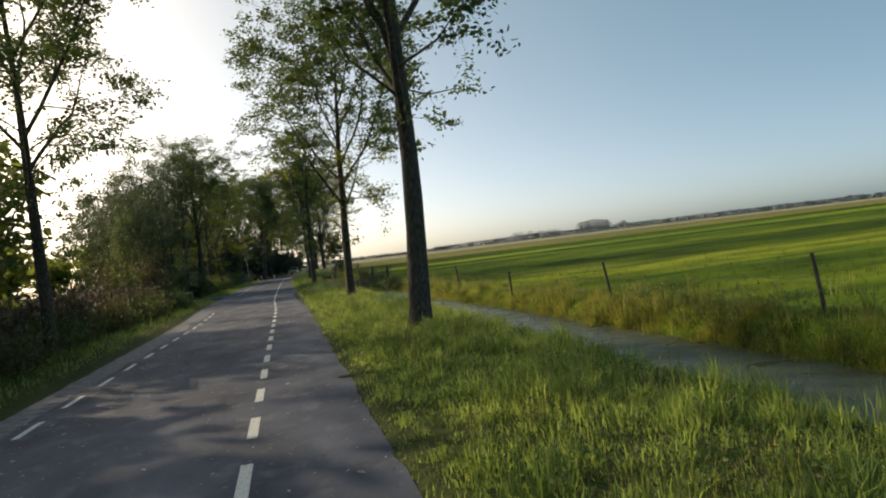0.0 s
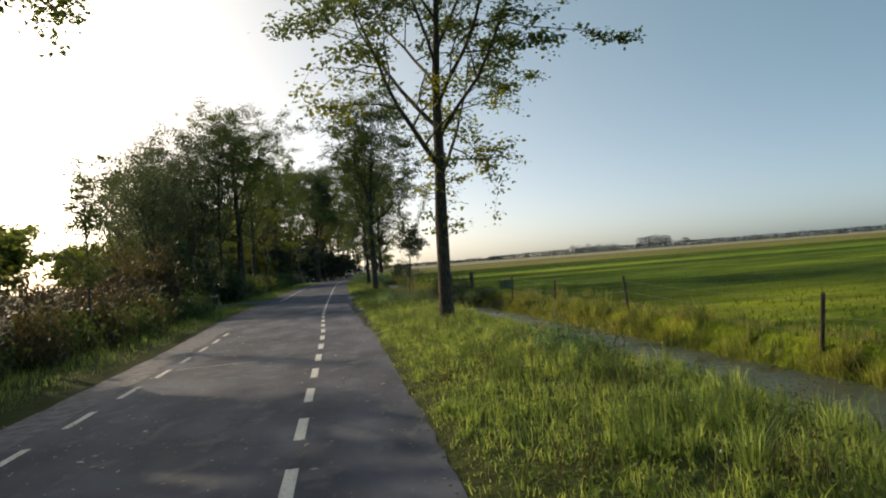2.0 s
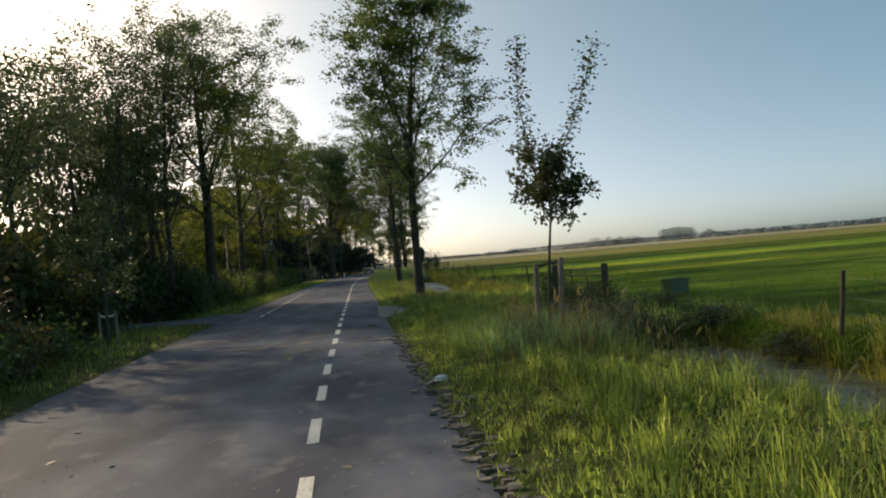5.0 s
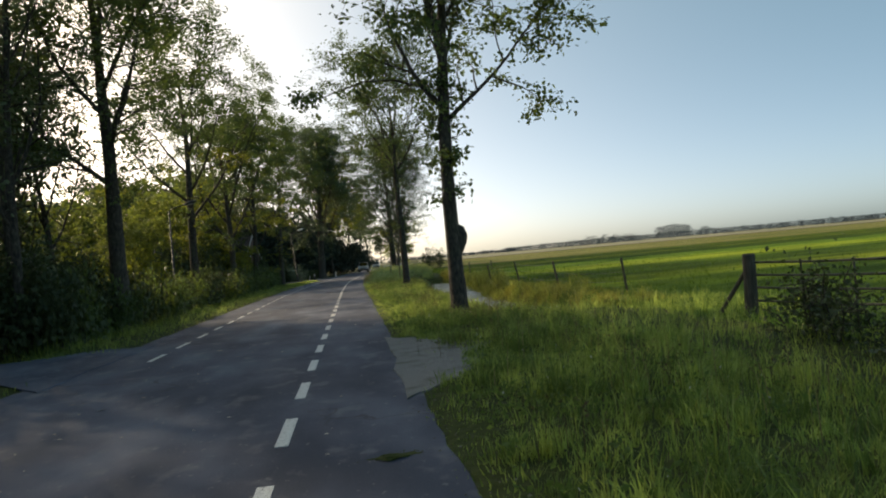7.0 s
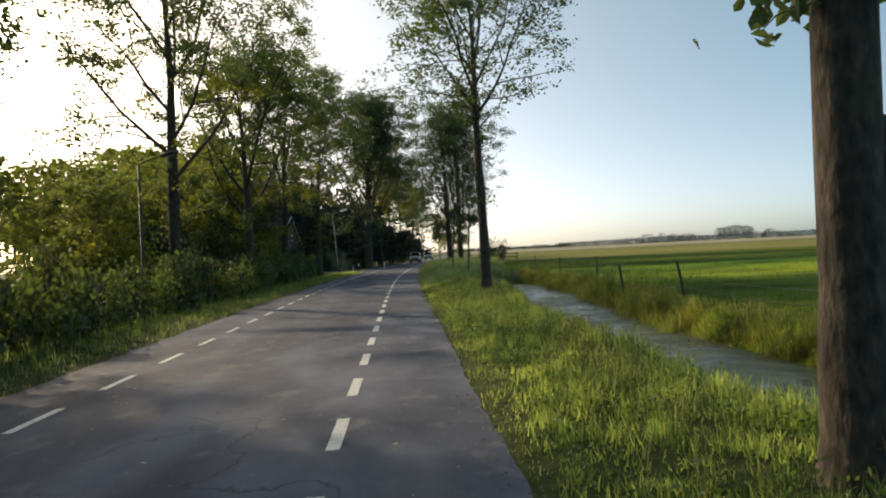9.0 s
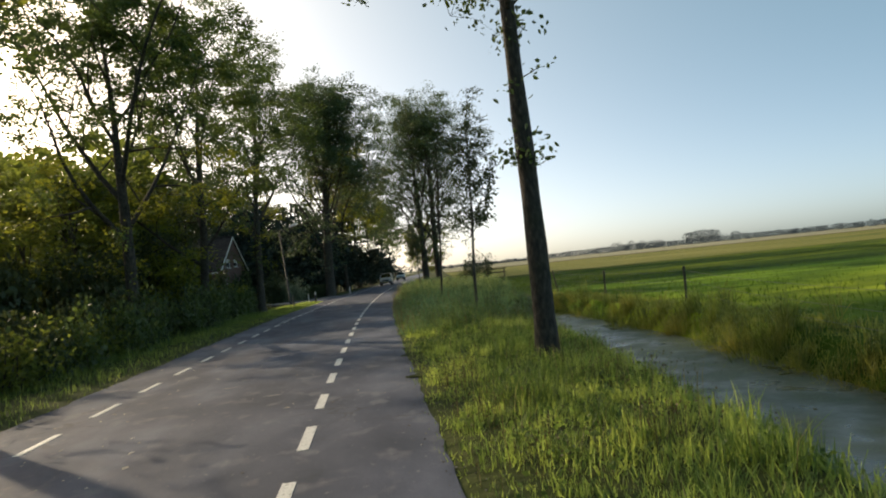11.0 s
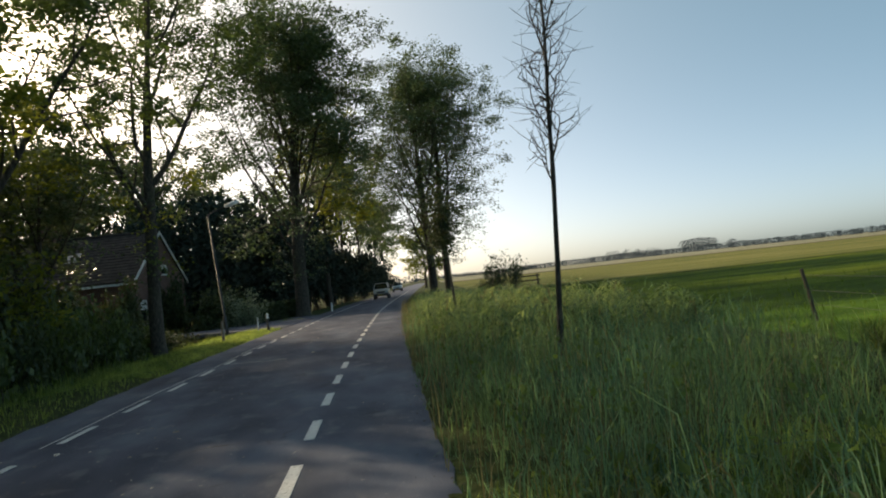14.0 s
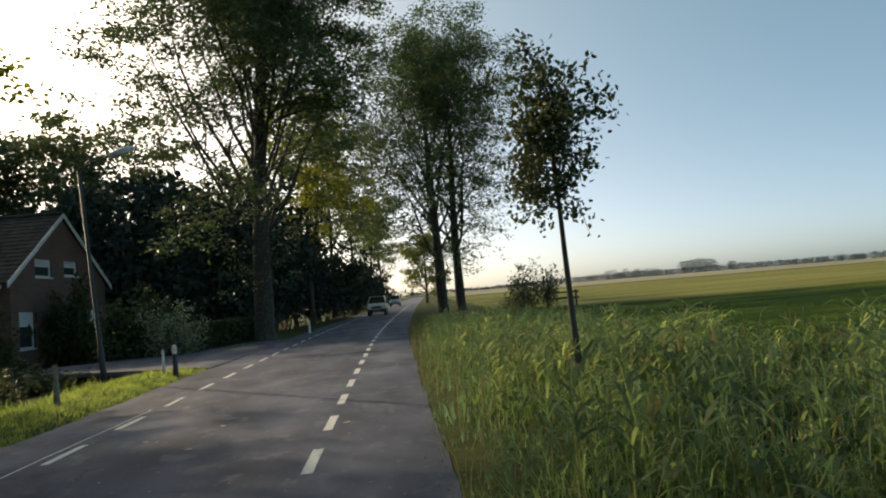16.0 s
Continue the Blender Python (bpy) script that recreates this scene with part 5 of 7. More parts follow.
# dense dark evergreens behind the old elm
fir = shrub("evergreen_shrub", "tall dense near-black evergreen behind the drive", on_ground(-8.6, 139.0), 8.6, 5.4, 3800, 86, 0.46, M_EVERGREEN, 16, "dark evergreens", "evergreen", fine=False)
scatter(fir, [(-12.8, 142.6, 1.0, 1.25), (-7.0, 143.5, 1.0, 1.2), (-10.2, 145, 1.1, 1.35), (-5.4, 148.5, 0.95, 1.15), (-9.0, 151, 1.1, 1.4), (-3.6, 154.5, 0.9, 0.9), (-6.5, 158, 1.0, 1.0), (0.9, 183, 0.8, 0.75), (3.0, 205, 0.9, 0.75),
              (-13.8, 142, 1.1, 1.1), (-16.6, 144.5, 1.1, 1.0), (-20.8, 146.5, 1.1, 1.05), (-25.0, 148.0, 1.1, 1.1), (-30.0, 147.5, 1.1, 1.1), (-2.4, 161, 0.8, 0.85), (-0.8, 170, 0.8, 0.8)], r)
pale = shrub("shrub", "pale silvery flowering shrub beside the drive", on_ground(-6.35, 127.0), 2.5, 1.5, 4000, 87, 0.10, M_LEAF_PALE, 10)
garden = shrub("shrub", "dark rounded garden shrub by the house", on_ground(-7.9, 127.7), 2.3, 2.4, 3600, 88, 0.19, M_LEAF_DARK, 12, "garden shrubs")
scatter(garden, [(-7.7, 128.7, 0.95, 1.25), (-11.3, 130.3, 0.8, 1.45), (-11.5, 131.3, 0.55, 1.3), (-12.2, 124.8, 0.9, 1.35), (-15.8, 124.9, 0.9, 0.6), (-10.8, 123.6, 0.9, 0.30), (-9.0, 121.4, 0.9, 0.32), (-12.4, 120.6, 1.1, 0.42), (-18.5, 123.5, 1.1, 0.8)], r)
# sparse bush on the far verge of the meadow ditch, nettles by the gate
shrub("bush", "open straggly dark bush with fine twigs at the meadow edge", on_ground(12.5, 145.0), 3.3, 3.6, 2200, 89, 0.17, M_LEAF_DARK, 13, category="bush")
gbush = shrub("shrub", "dark tangle of nettles and brambles by the field gate", on_ground(6.0, 50.7), 1.0, 1.5, 1200, 92, 0.075, M_LEAF_DARK, 14, "gate brambles")
scatter(gbush, [(4.8, 47.2, 0.9, 0.34), (5.2, 48.4, 0.9, 0.42), (5.3, 46.0, 1.1, 0.36), (4.9, 44.4, 1.1, 0.36), (5.8, 47.4, 1.1, 0.42), (6.1, 49.4, 0.9, 0.66), (5.9, 45.4, 1.2, 0.40), (6.8, 49.6, 0.9, 0.62), (5.2, 43.4, 1.0, 0.4), (7.2, 46.4, 1.1, 0.40), (6.9, 43.2, 1.1, 0.40), (7.0, 40.6, 1.0, 0.36), (10.6, 143.8, 1.6, 1.2), (4.4, 86.7, 0.75, 0.8), (4.9, 88.6, 0.8, 0.85), (3.9, 89.4, 0.6, 0.7)], r)


reed_bed("dry_reeds", 90, lambda q, n: (4.5 + q.normal(0, 0.45, n), 40.0 + q.normal(0, 1.6, n)), 0.45, 0.95, M_STRAW, M_STRAW, "pale bent dead reeds at the ditch edge", 25, 0.2, leaf_w=0.03, leaves=3, nod=0.7)
reed_bed("bank_reeds", 170, lambda q, n: (3.55 + q.normal(0, 0.35, n), 22.4 + q.normal(0, 0.7, n)), 0.3, 0.62, M_TALL, M_STRAW, "dark green rank clump at the ditch edge", 27, 0.05, leaf_w=0.024, leaves=6)
reed_bed("bank_reeds", 260, lambda q, n: (8.0 + q.uniform(-0.6, 0.5, n), q.uniform(8.5, 14.5, n)), 0.35, 0.7, M_BANK, M_STRAW, "yellow-green reed clump on the ditch bank", 26, 0.1, leaf_w=0.03, leaves=4)


# ---------------------------------------------------------------- hedge
def hedge():
    a, b, w, h = np.array([-6.6, 128.2]), np.array([-3.95, 132.6]), 0.8, 1.05
    n = 9000
    d = (b - a) / np.linalg.norm(b - a)
    nrm = np.array([-d[1], d[0]])
    L = np.linalg.norm(b - a)
    s, q, z = r.uniform(0, L, n), r.uniform(-w / 2, w / 2, n), r.uniform(0.02, h, n)
    m = r.integers(0, 3, n)
    q = np.where(m == 0, np.sign(q) * w / 2 + r.normal(0, 0.03, n), q)
    z = np.where(m == 1, h + r.normal(0, 0.03, n), z)
    c = np.stack([a[0] + d[0] * s + nrm[0] * q, a[1] + d[1] * s + nrm[1] * q, z], -1)
    g = Geo()
    put_leaves(g, c, 0.12, r)
    base = thing("hedge", "low clipped dark green hedge along the drive", "hedge")
    part("foliage", g, M_LEAF_DARK, base)
    g = Geo()
    for t in np.linspace(0.1, L - 0.1, 16):
        p = a + d * t
        g.tube(grow((p[0], p[1], -0.1), (0, 0, 1), 1.0, 3, r, 0.15, 0), [0.03, 0.025, 0.015, 0.006], 5)
    part("branchwork", g, M_BARK, base)


hedge()

# ---------------------------------------------------------------- far woods on the horizon
r = np.random.default_rng(9)


def lump(g, x, y, w, h, n, size, bottom=0.0):
    a = r.uniform(0, 6.28, n)
    q = np.sqrt(r.uniform(0, 1, n))
    zz = r.uniform(0, 1, n)
    rad = w / 2 * np.sqrt(np.maximum(0.05, 1 - (np.abs(zz - 0.45) / 0.62) ** 2))
    c = np.stack([x + np.cos(a) * q * rad, y + np.sin(a) * q * rad, bottom + zz * (h - bottom)], -1)
    put_leaves(g, c, size, r, 0)


def at_bearing(deg, dist):
    return math.sin(radians(deg)) * dist, math.cos(radians(deg)) * dist


g = Geo()
for deg in np.arange(12.6, 62, 0.26):
    d = 1150 + r.normal(0, 25)
    x, y = at_bearing(deg + r.normal(0, 0.08), d)
    hgt = np.interp(deg, [12, 20, 26, 34, 62], [6.5, 9.0, 8.0, 7.6, 6.0]) * r.uniform(0.85, 1.1)
    lump(g, x, y, r.uniform(14, 20), hgt, 170, 1.5)
for deg in np.arange(4.0, 13.5, 0.3):
    x, y = at_bearing(deg, 1500 + r.normal(0, 40))
    lump(g, x, y, r.uniform(16, 22), r.uniform(4, 7), 110, 2.4)
for deg in np.arange(-70, 4, 0.6):
    x, y = at_bearing(deg, 900 + r.normal(0, 60))
    lump(g, x, y, r.uniform(16, 24), r.uniform(5, 8), 40, 3.0)
# the haze over the tree line is in its leaf colour
stuff("far_woods", g, M_FAR_HAZED, "hazy grey-green tree line on the horizon", "woods")
for lab, d0, d1, h, k, btm in (("rounded hazy grove in front of the horizon", 19.9, 24.0, 19, 9, 0.0), ("tall hazy grove on bare trunks at the horizon", 25.5, 28.3, 26, 12, 6.5), ("single hazy tree beside the far grove", 29.05, 29.2, 22, 1, 8.0)):
    g, tr = Geo(), Geo()
    for deg in np.linspace(d0 + 0.25, d1 - 0.25, k):
        x, y = at_bearing(deg, 1400 + r.normal(0, 12))
        y += 60
        hh = h * (r.uniform(0.62, 1.0) if btm == 0.0 else r.uniform(0.86, 1.02) - 0.16 * (abs(deg - (d0 + d1) / 2) / max(d1 - d0 - 0.5, 0.3) * 2) ** 2)
        lump(g, x, y, r.uniform(16, 21) if btm else r.uniform(18, 26), hh, 420, 1.25, btm * r.uniform(0.8, 1))
        tr.tube([(x, y, -1), (x, y, hh * 0.7)], [0.8, 0.4], 5)
    base = thing("far_grove", lab, "trees")
    part("crown", g, M_FAR_HAZED, base)
    tagged(part("trunk", tr, M_BARK, base), kind="stuff")


# ---------------------------------------------------------------- aprons, litter, loose stones
def apron(name, pts, z, material, label):
    """A flat patch with a ragged rim, from its corners."""
    p = np.array(pts, float)
    c = p.mean(0)
    ring = []
    for a, b in zip(p, np.roll(p, -1, 0)):
        for t in np.linspace(0, 1, 7)[:-1]:
            q = a + (b - a) * t
            ring.append(q + (q - c) / np.linalg.norm(q - c) * r.normal(0, 0.06))
    ring = np.array(ring)
    n = len(ring)
    out = ring + (ring - c) / np.linalg.norm(ring - c, axis=1)[:, None] * 0.05
    rings = [c + (ring - c) * f for f in (0.02, 0.25, 0.5, 0.75, 0.9, 1.0)] + [out]
    v = np.concatenate([np.c_[q, np.maximum(ground_z(q[:, 0], q[:, 1]), 0.0) + z - (0.12 if k == 6 else 0)] for k, q in enumerate(rings)])
    i = np.arange(n)
    g = Geo()
    g.add(v, np.concatenate([np.stack([k * n + i, (k + 1) * n + i, (k + 1) * n + (i + 1) % n, k * n + (i + 1) % n], -1) for k in range(6)]))
    return tagged(new(name, g.mesh(name, material)), label, "pavement", kind="structure")


apron("gravel_patch", [(0.5, 49.9), (1.15, 50.6), (1.75, 52.0), (1.95, 53.3), (1.4, 54.3), (0.55, 55.6)], 0.014, M_GRAVEL, "pale worn gravel edge where vehicles turn in")
apron("side_track", [(-4.5, 53.2), (-4.5, 58.8), (-7.2, 58.0), (-9.4, 58.4), (-12.0, 59.2), (-12.0, 57.2), (-8.8, 56.3), (-6.2, 55.2)], 0.02, M_ASPHALT, "asphalt mouth of a side track beside the verge")
apron("driveway", [(-3.4, 119.2), (-2.4, 131.5), (-4.6, 130.6), (-6.2, 127.2), (-9.5, 125.8), (-13.0, 124.6), (-13.0, 121.6), (-9.0, 122.4), (-6.0, 120.8)], 0.02, M_ASPHALT, "grey paved driveway that leads to the farmhouse")


def litter():
    g = Geo()
    n = 1500
    y = np.concatenate([r.uniform(3, 34, 900), r.uniform(34, 118, 600)])
    u = np.where(r.uniform(0, 1, n) < 0.75, r.normal(-2.3, 0.7, n), r.uniform(-0.8, 1.2, n))
    u = np.clip(u, -4.0, 1.2)
    c = np.stack([line_x(y) + u, y, np.full(n, 0.006)], -1)
    a = r.uniform(0, 6.28, n)
    s = (r.uniform(0.012, 0.030, n) + 0.03 * (r.uniform(0, 1, n) > 0.92))[:, None]
    d = np.stack([np.cos(a), np.sin(a), 0.1 * r.normal(0, 1, n)], -1)
    e = np.stack([-np.sin(a), np.cos(a), 0.1 * r.normal(0, 1, n)], -1)
    v = np.stack([c - d * s, c + e * s * 0.6 + (0, 0, 0.006), c + d * s, c - e * s * 0.6 + (0, 0, 0.004)], 1)
    k = np.arange(n)[:, None] * 4
    g.add(v, k + np.array([[0, 1, 2, 3]]))
    stuff("fallen_leaves", g, M_LITTER, "pale dry fallen leaves scattered over the asphalt", "leaves")


M_LITTER = leafy("pale_leaf_litter", [(0, (0.16, 0.12, 0.08)), (0.5, (0.34, 0.29, 0.22)), (1, (0.52, 0.48, 0.42))], (0.2, 0.16, 0.1), 0.1)
litter()


def crumbs():
    """Crumbled asphalt, soil and gravel along the ragged road edge."""
    g = Geo()
    n = 4200
    y = r.uniform(2, 112, n)
    side = r.uniform(0, 1, n) < 0.75
    u = np.where(side, EDGE_R + r.normal(0.06, 0.14, n), EDGE_L + r.normal(0.05, 0.1, n))
    x = line_x(y) + u
    s = r.uniform(0.005, 0.016, n)
    z = np.maximum(np.where((u < EDGE_R) & (u > EDGE_L), 0.0, ground_z(x, y)), 0.0)
    a = r.uniform(0, 6.28, n)
    v = np.zeros((n, 5, 3))
    for k in range(4):
        v[:, k] = np.stack([x + np.cos(a + k * 1.57) * s * r.uniform(0.7, 1.3, n), y + np.sin(a + k * 1.57) * s * r.uniform(0.7, 1.3, n), z + 0.001], -1)
    v[:, 4] = np.stack([x + s * 0.2, y, z + s * 0.7], -1)
    b = np.arange(n)[:, None] * 5
    g.add(v, None, np.concatenate([b + np.array([[k, (k + 1) % 4, 4]]) for k in range(4)]))
    stuff("edge_crumbs", g, M_CRUMB, "dark crumbs of asphalt and soil along the road edge", "gravel")


M_CRUMB = leafy("road_crumbs", [(0, (0.05, 0.045, 0.038)), (0.7, (0.11, 0.10, 0.08)), (1, (0.22, 0.2, 0.17))], (0.0, 0.0, 0.0), 0.0, 0.95)
crumbs()


def clod(x, y, s, label, material, seed):
    rr = np.random.default_rng(seed)
    bm = bmesh.new()
    bmesh.ops.create_icosphere(bm, subdivisions=2, radius=1)
    for v in bm.verts:
        v.co = Vector((v.co.x * s * 1.5, v.co.y * s, max(v.co.z, -0.4) * s * 0.22)) * (1 + 0.25 * rr.normal())
    me = bpy.data.meshes.new("mud_clod")
    bm.to_mesh(me)
    bm.free()
    me.materials.append(material)
    ob = new("mud_clod", me)
    ob.matrix_basis = pose(x, y, float(max(0.0, ground_z(x, y))) + s * 0.12, 0, 0, rr.uniform(0, 360))
    tagged(ob, label, "clod", "clods on the road edge")


for i, (x, y, s) in enumerate(((0.76, 78.1, 0.10), (0.70, 80.8, 0.06), (0.90, 86.2, 0.11), (0.40, 44.2, 0.055), (0.55, 41.0, 0.04), (0.78, 82.0, 0.05), (0.9, 20.5, 0.05), (0.8, 9.4, 0.07), (0.9, 92.0, 0.06), (0.23, 44.3, 0.05), (1.05, 54.3, 0.05), (1.3, 53.8, 0.06), (0.9, 53.1, 0.045), (1.5, 53.0, 0.055), (0.19, 47.8, 0.07), (0.95, 90.6, 0.07), (0.9, 88.9, 0.05))):
    clod(x, y, s, "small dark clod of mud and grass on the asphalt edge", M_SOIL, 300 + i)


def smear(x, y, a, b, turn, material, label, seed):
    """A trodden patch of straw or soil: a ragged thin mat with crumbs at its rim."""
    rr = np.random.default_rng(seed)
    g = Geo()
    k = 22
    th = np.linspace(0, 2 * np.pi, k, endpoint=False)
    rag = 1 + 0.28 * np.sin(2 * th + rr.uniform(0, 6)) + 0.2 * np.sin(5 * th + rr.uniform(0, 6)) + rr.normal(0, 0.13, k)
    ring = [np.stack([np.cos(th) * a * rag * f, np.sin(th) * b * rag * f, np.full(k, z) * (1 + rr.uniform(-0.4, 0.6, k))], -1) for f, z in ((1.0, 0.0008), (0.8, 0.0018), (0.45, 0.0024))]
    v = np.concatenate(ring + [np.array([[0, 0, 0.0026]])])
    i = np.arange(k)
    q = np.concatenate([np.stack([o + i, o + (i + 1) % k, o + k + (i + 1) % k, o + k + i], -1) for o in (0, k)])
    g.add(v, q, np.stack([2 * k + i, 2 * k + (i + 1) % k, np.full(k, 3 * k)], -1))
    n = int(260 * a)
    c = np.stack([rr.normal(0, a * 0.8, n), rr.normal(0, b * 0.9, n), rr.uniform(0.002, 0.004, n)], -1)
    t = rr.uniform(0, 6.28, n)
    s = rr.uniform(0.008, 0.028, n)[:, None]
    d, e = np.stack([np.cos(t), np.sin(t), 0 * t], -1) * s, np.stack([-np.sin(t), np.cos(t), 0.08 + 0 * t], -1) * s * 0.3
    kk = np.arange(n)[:, None] * 4
    g.add(np.stack([c - d, c - e * (1, 1, 0), c + d, c + e], 1), kk + np.array([[0, 1, 2, 3]]))
    ob = new("dirt_patch", g.mesh("dirt_patch", material))
    ob.matrix_basis = pose(x, y, 0.001, 0, 0, turn)
    tagged(ob, label, "dirt", "dirt on the road")


def _straw_dirt(nt, b):
    tc = nt.nodes.new("ShaderNodeTexCoord").outputs["Object"]
    n1 = noise_of(nt, 26.0, 5.0, tc, (1.0, 0.5, 1.0))
    nt.links.new(ramp(nt, n1, [(0.36, (0.085, 0.075, 0.065)), (0.52, (0.19, 0.155, 0.105)), (0.68, (0.34, 0.27, 0.16))]), b.inputs["Base Color"])
    bump(nt, b, n1, 0.8, 0.01)


M_STRAW_DIRT = mat("straw_and_soil", _straw_dirt, 0.95)
for i, (x, y, a, b, turn) in enumerate(((-2.17, 45.1, 0.17, 0.12, 60), (-1.8, 44.95, 0.13, 0.08, 30), (-1.34, 45.15, 0.20, 0.10, 40), (-1.92, 43.5, 0.13, 0.06, 10), (-1.5, 43.55, 0.24, 0.10, 70),
                                        (-1.27, 43.75, 0.18, 0.10, 50), (-1.46, 42.9, 0.22, 0.12, 80), (-0.96, 42.4, 0.17, 0.10, 75), (-0.24, 42.0, 0.15, 0.05, 10), (0.12, 42.3, 0.08, 0.05, 80), (-2.7, 44.9, 0.22, 0.05, 20))):
    smear(x, y, a, b, turn, M_STRAW_DIRT, "trodden patch of straw and crumbled soil on the asphalt", 700 + i)
for i, (x, y, a, b, turn) in enumerate(((-1.08, 45.8, 0.22, 0.035, 35), (-0.12, 44.45, 0.13, 0.035, 15), (0.22, 47.85, 0.16, 0.05, 10), (0.2, 44.3, 0.13, 0.05, 5))):
    smear(x, y, a, b, turn, M_SOIL, "dark smear of mud and flattened grass on the asphalt", 720 + i)


def _dust(nt, b):
    tc = nt.nodes.new("ShaderNodeTexCoord").outputs["Object"]
    n1 = noise_of(nt, 30.0, 5.0, tc)
    nt.links.new(ramp(nt, n1, [(0.36, (0.15, 0.15, 0.165)), (0.55, (0.24, 0.23, 0.235)), (0.7, (0.34, 0.32, 0.29))]), b.inputs["Base Color"])
    bump(nt, b, n1, 0.5, 0.006)


M_DUST = mat("pale_dust", _dust, 0.95)
dr = np.random.default_rng(73)
for i, (x, y) in enumerate(((-1.96, 24.26), (-1.95, 24.02), (-2.16, 23.86), (-1.85, 23.37), (-1.63, 23.46), (-1.39, 23.15), (-1.16, 22.97), (-2.12, 23.24), (-1.57, 23.91), (-1.36, 23.86), (-1.2, 23.85), (-1.89, 24.89),
                            (-1.36, 24.42), (-1.22, 25.48), (-1.62, 25.07), (-1.36, 24.9), (-1.17, 25.1), (0.16, 23.78), (-2.23, 24.47), (-1.3, 77.95))):
    big_one = i == 0
    smear(x, y, 0.15 if big_one else dr.uniform(0.05, 0.11), 0.07 if big_one else dr.uniform(0.025, 0.05), dr.uniform(-25, 25), M_STRAW_DIRT if big_one else M_DUST, "pale flattened smear of dry leaves and dust on the asphalt", 740 + i)
for i, (x, y, a) in enumerate(((-0.9, 25.75, 0.12), (-0.88, 29.26, 0.08), (-2.6, 26.25, 0.11), (-0.88, 26.8, 0.1), (-2.02, 26.7, 0.14))):
    smear(x, y, a, 0.03, dr.uniform(-15, 15), M_SOIL, "dark smear of mud and flattened grass on the asphalt", 770 + i)
# long thin cracks across the road
M_TAR = plain("crack_tar", (0.035, 0.035, 0.042), 0.8, 0, 0.3, 12)
for pts in (((-4.0, 46.0), (-3.1, 45.15), (-2.35, 44.5), (-1.7, 43.65), (-0.95, 42.75), (-0.4, 42.25), (0.5, 41.6)), ((-3.85, 45.2), (-2.9, 44.3), (-2.3, 43.75))):
    p = np.array(pts)
    t = np.linspace(0, len(p) - 1, 50)
    q = np.c_[np.interp(t, np.arange(len(p)), p[:, 0]), np.interp(t, np.arange(len(p)), p[:, 1])] + r.normal(0, 0.012, (50, 2))
    w = r.uniform(0.008, 0.022, 50)
    g = Geo()
    i = np.arange(49)
    g.add(np.concatenate([np.c_[q[:, 0], q[:, 1] - w, np.full(50, 0.002)], np.c_[q[:, 0], q[:, 1] + w, np.full(50, 0.002)]]), np.stack([i, i + 1, 51 + i, 50 + i], -1))
    part("crack", g, M_TAR, road, "dark mended crack across the asphalt")


def broken_edge():
    """Flat chunks of broken asphalt along the road's crumbling edge."""
    g = Geo()
    n = 330
    y = r.uniform(31, 45, n)
    x = line_x(y) + EDGE_R + r.normal(0.06, 0.09, n)
    a = r.uniform(0, 6.28, n)
    s = r.uniform(0.025, 0.075, n)
    z = np.maximum(ground_z(x, y), 0.0) + r.uniform(0.0, 0.012, n)
    k = 5
    v = np.zeros((n, 2 * k, 3))
    for m in range(k):
        f = r.uniform(0.6, 1.15, n) * s
        cx, cy = np.cos(a + m * 6.283 / k) * f * 1.3, np.sin(a + m * 6.283 / k) * f * 0.8
        v[:, m] = np.stack([x + cx, y + cy, z - 0.02], -1)
        v[:, k + m] = np.stack([x + cx * 0.86, y + cy * 0.86, z + r.uniform(0.006, 0.022, n)], -1)
    b = np.arange(n)[:, None] * 2 * k
    g.add(v, np.concatenate([b + np.array([[m, (m + 1) % k, k + (m + 1) % k, k + m]]) for m in range(k)]), np.concatenate([b + np.array([[k, k + m, k + m + 1]]) for m in range(1, k - 1)]))
    stuff("broken_edge", g, M_CHUNK, "pale broken chunks of asphalt along the road edge", "rubble")


M_CHUNK = leafy("asphalt_chunks", [(0, (0.07, 0.068, 0.07)), (0.6, (0.14, 0.13, 0.12)), (1, (0.27, 0.24, 0.20))], (0.0, 0.0, 0.0), 0.0, 0.95)
broken_edge()
M_BAG = plain("white_plastic", (0.75, 0.76, 0.78), 0.4, 0, 0.1, 20)
bm = bmesh.new()
bmesh.ops.create_icosphere(bm, subdivisions=3, radius=1)
for v in bm.verts:
    k = noise.noise(v.co * 2.3) * 0.5 + noise.noise(v.co * 6) * 0.3
    v.co = Vector((v.co.x * 0.09, v.co.y * 0.06, max(v.co.z, -0.6) * 0.045)) * (1 + k)
me = bpy.data.meshes.new("crumpled_bag")
bm.to_mesh(me)
bm.free()
me.materials.append(M_BAG)
bag = new("crumpled_bag", me)
bag.matrix_basis = pose(0.86, 38.8, 0.06, 0, 0, 20)
tagged(bag, "crumpled white plastic scrap lying in the verge", "litter")

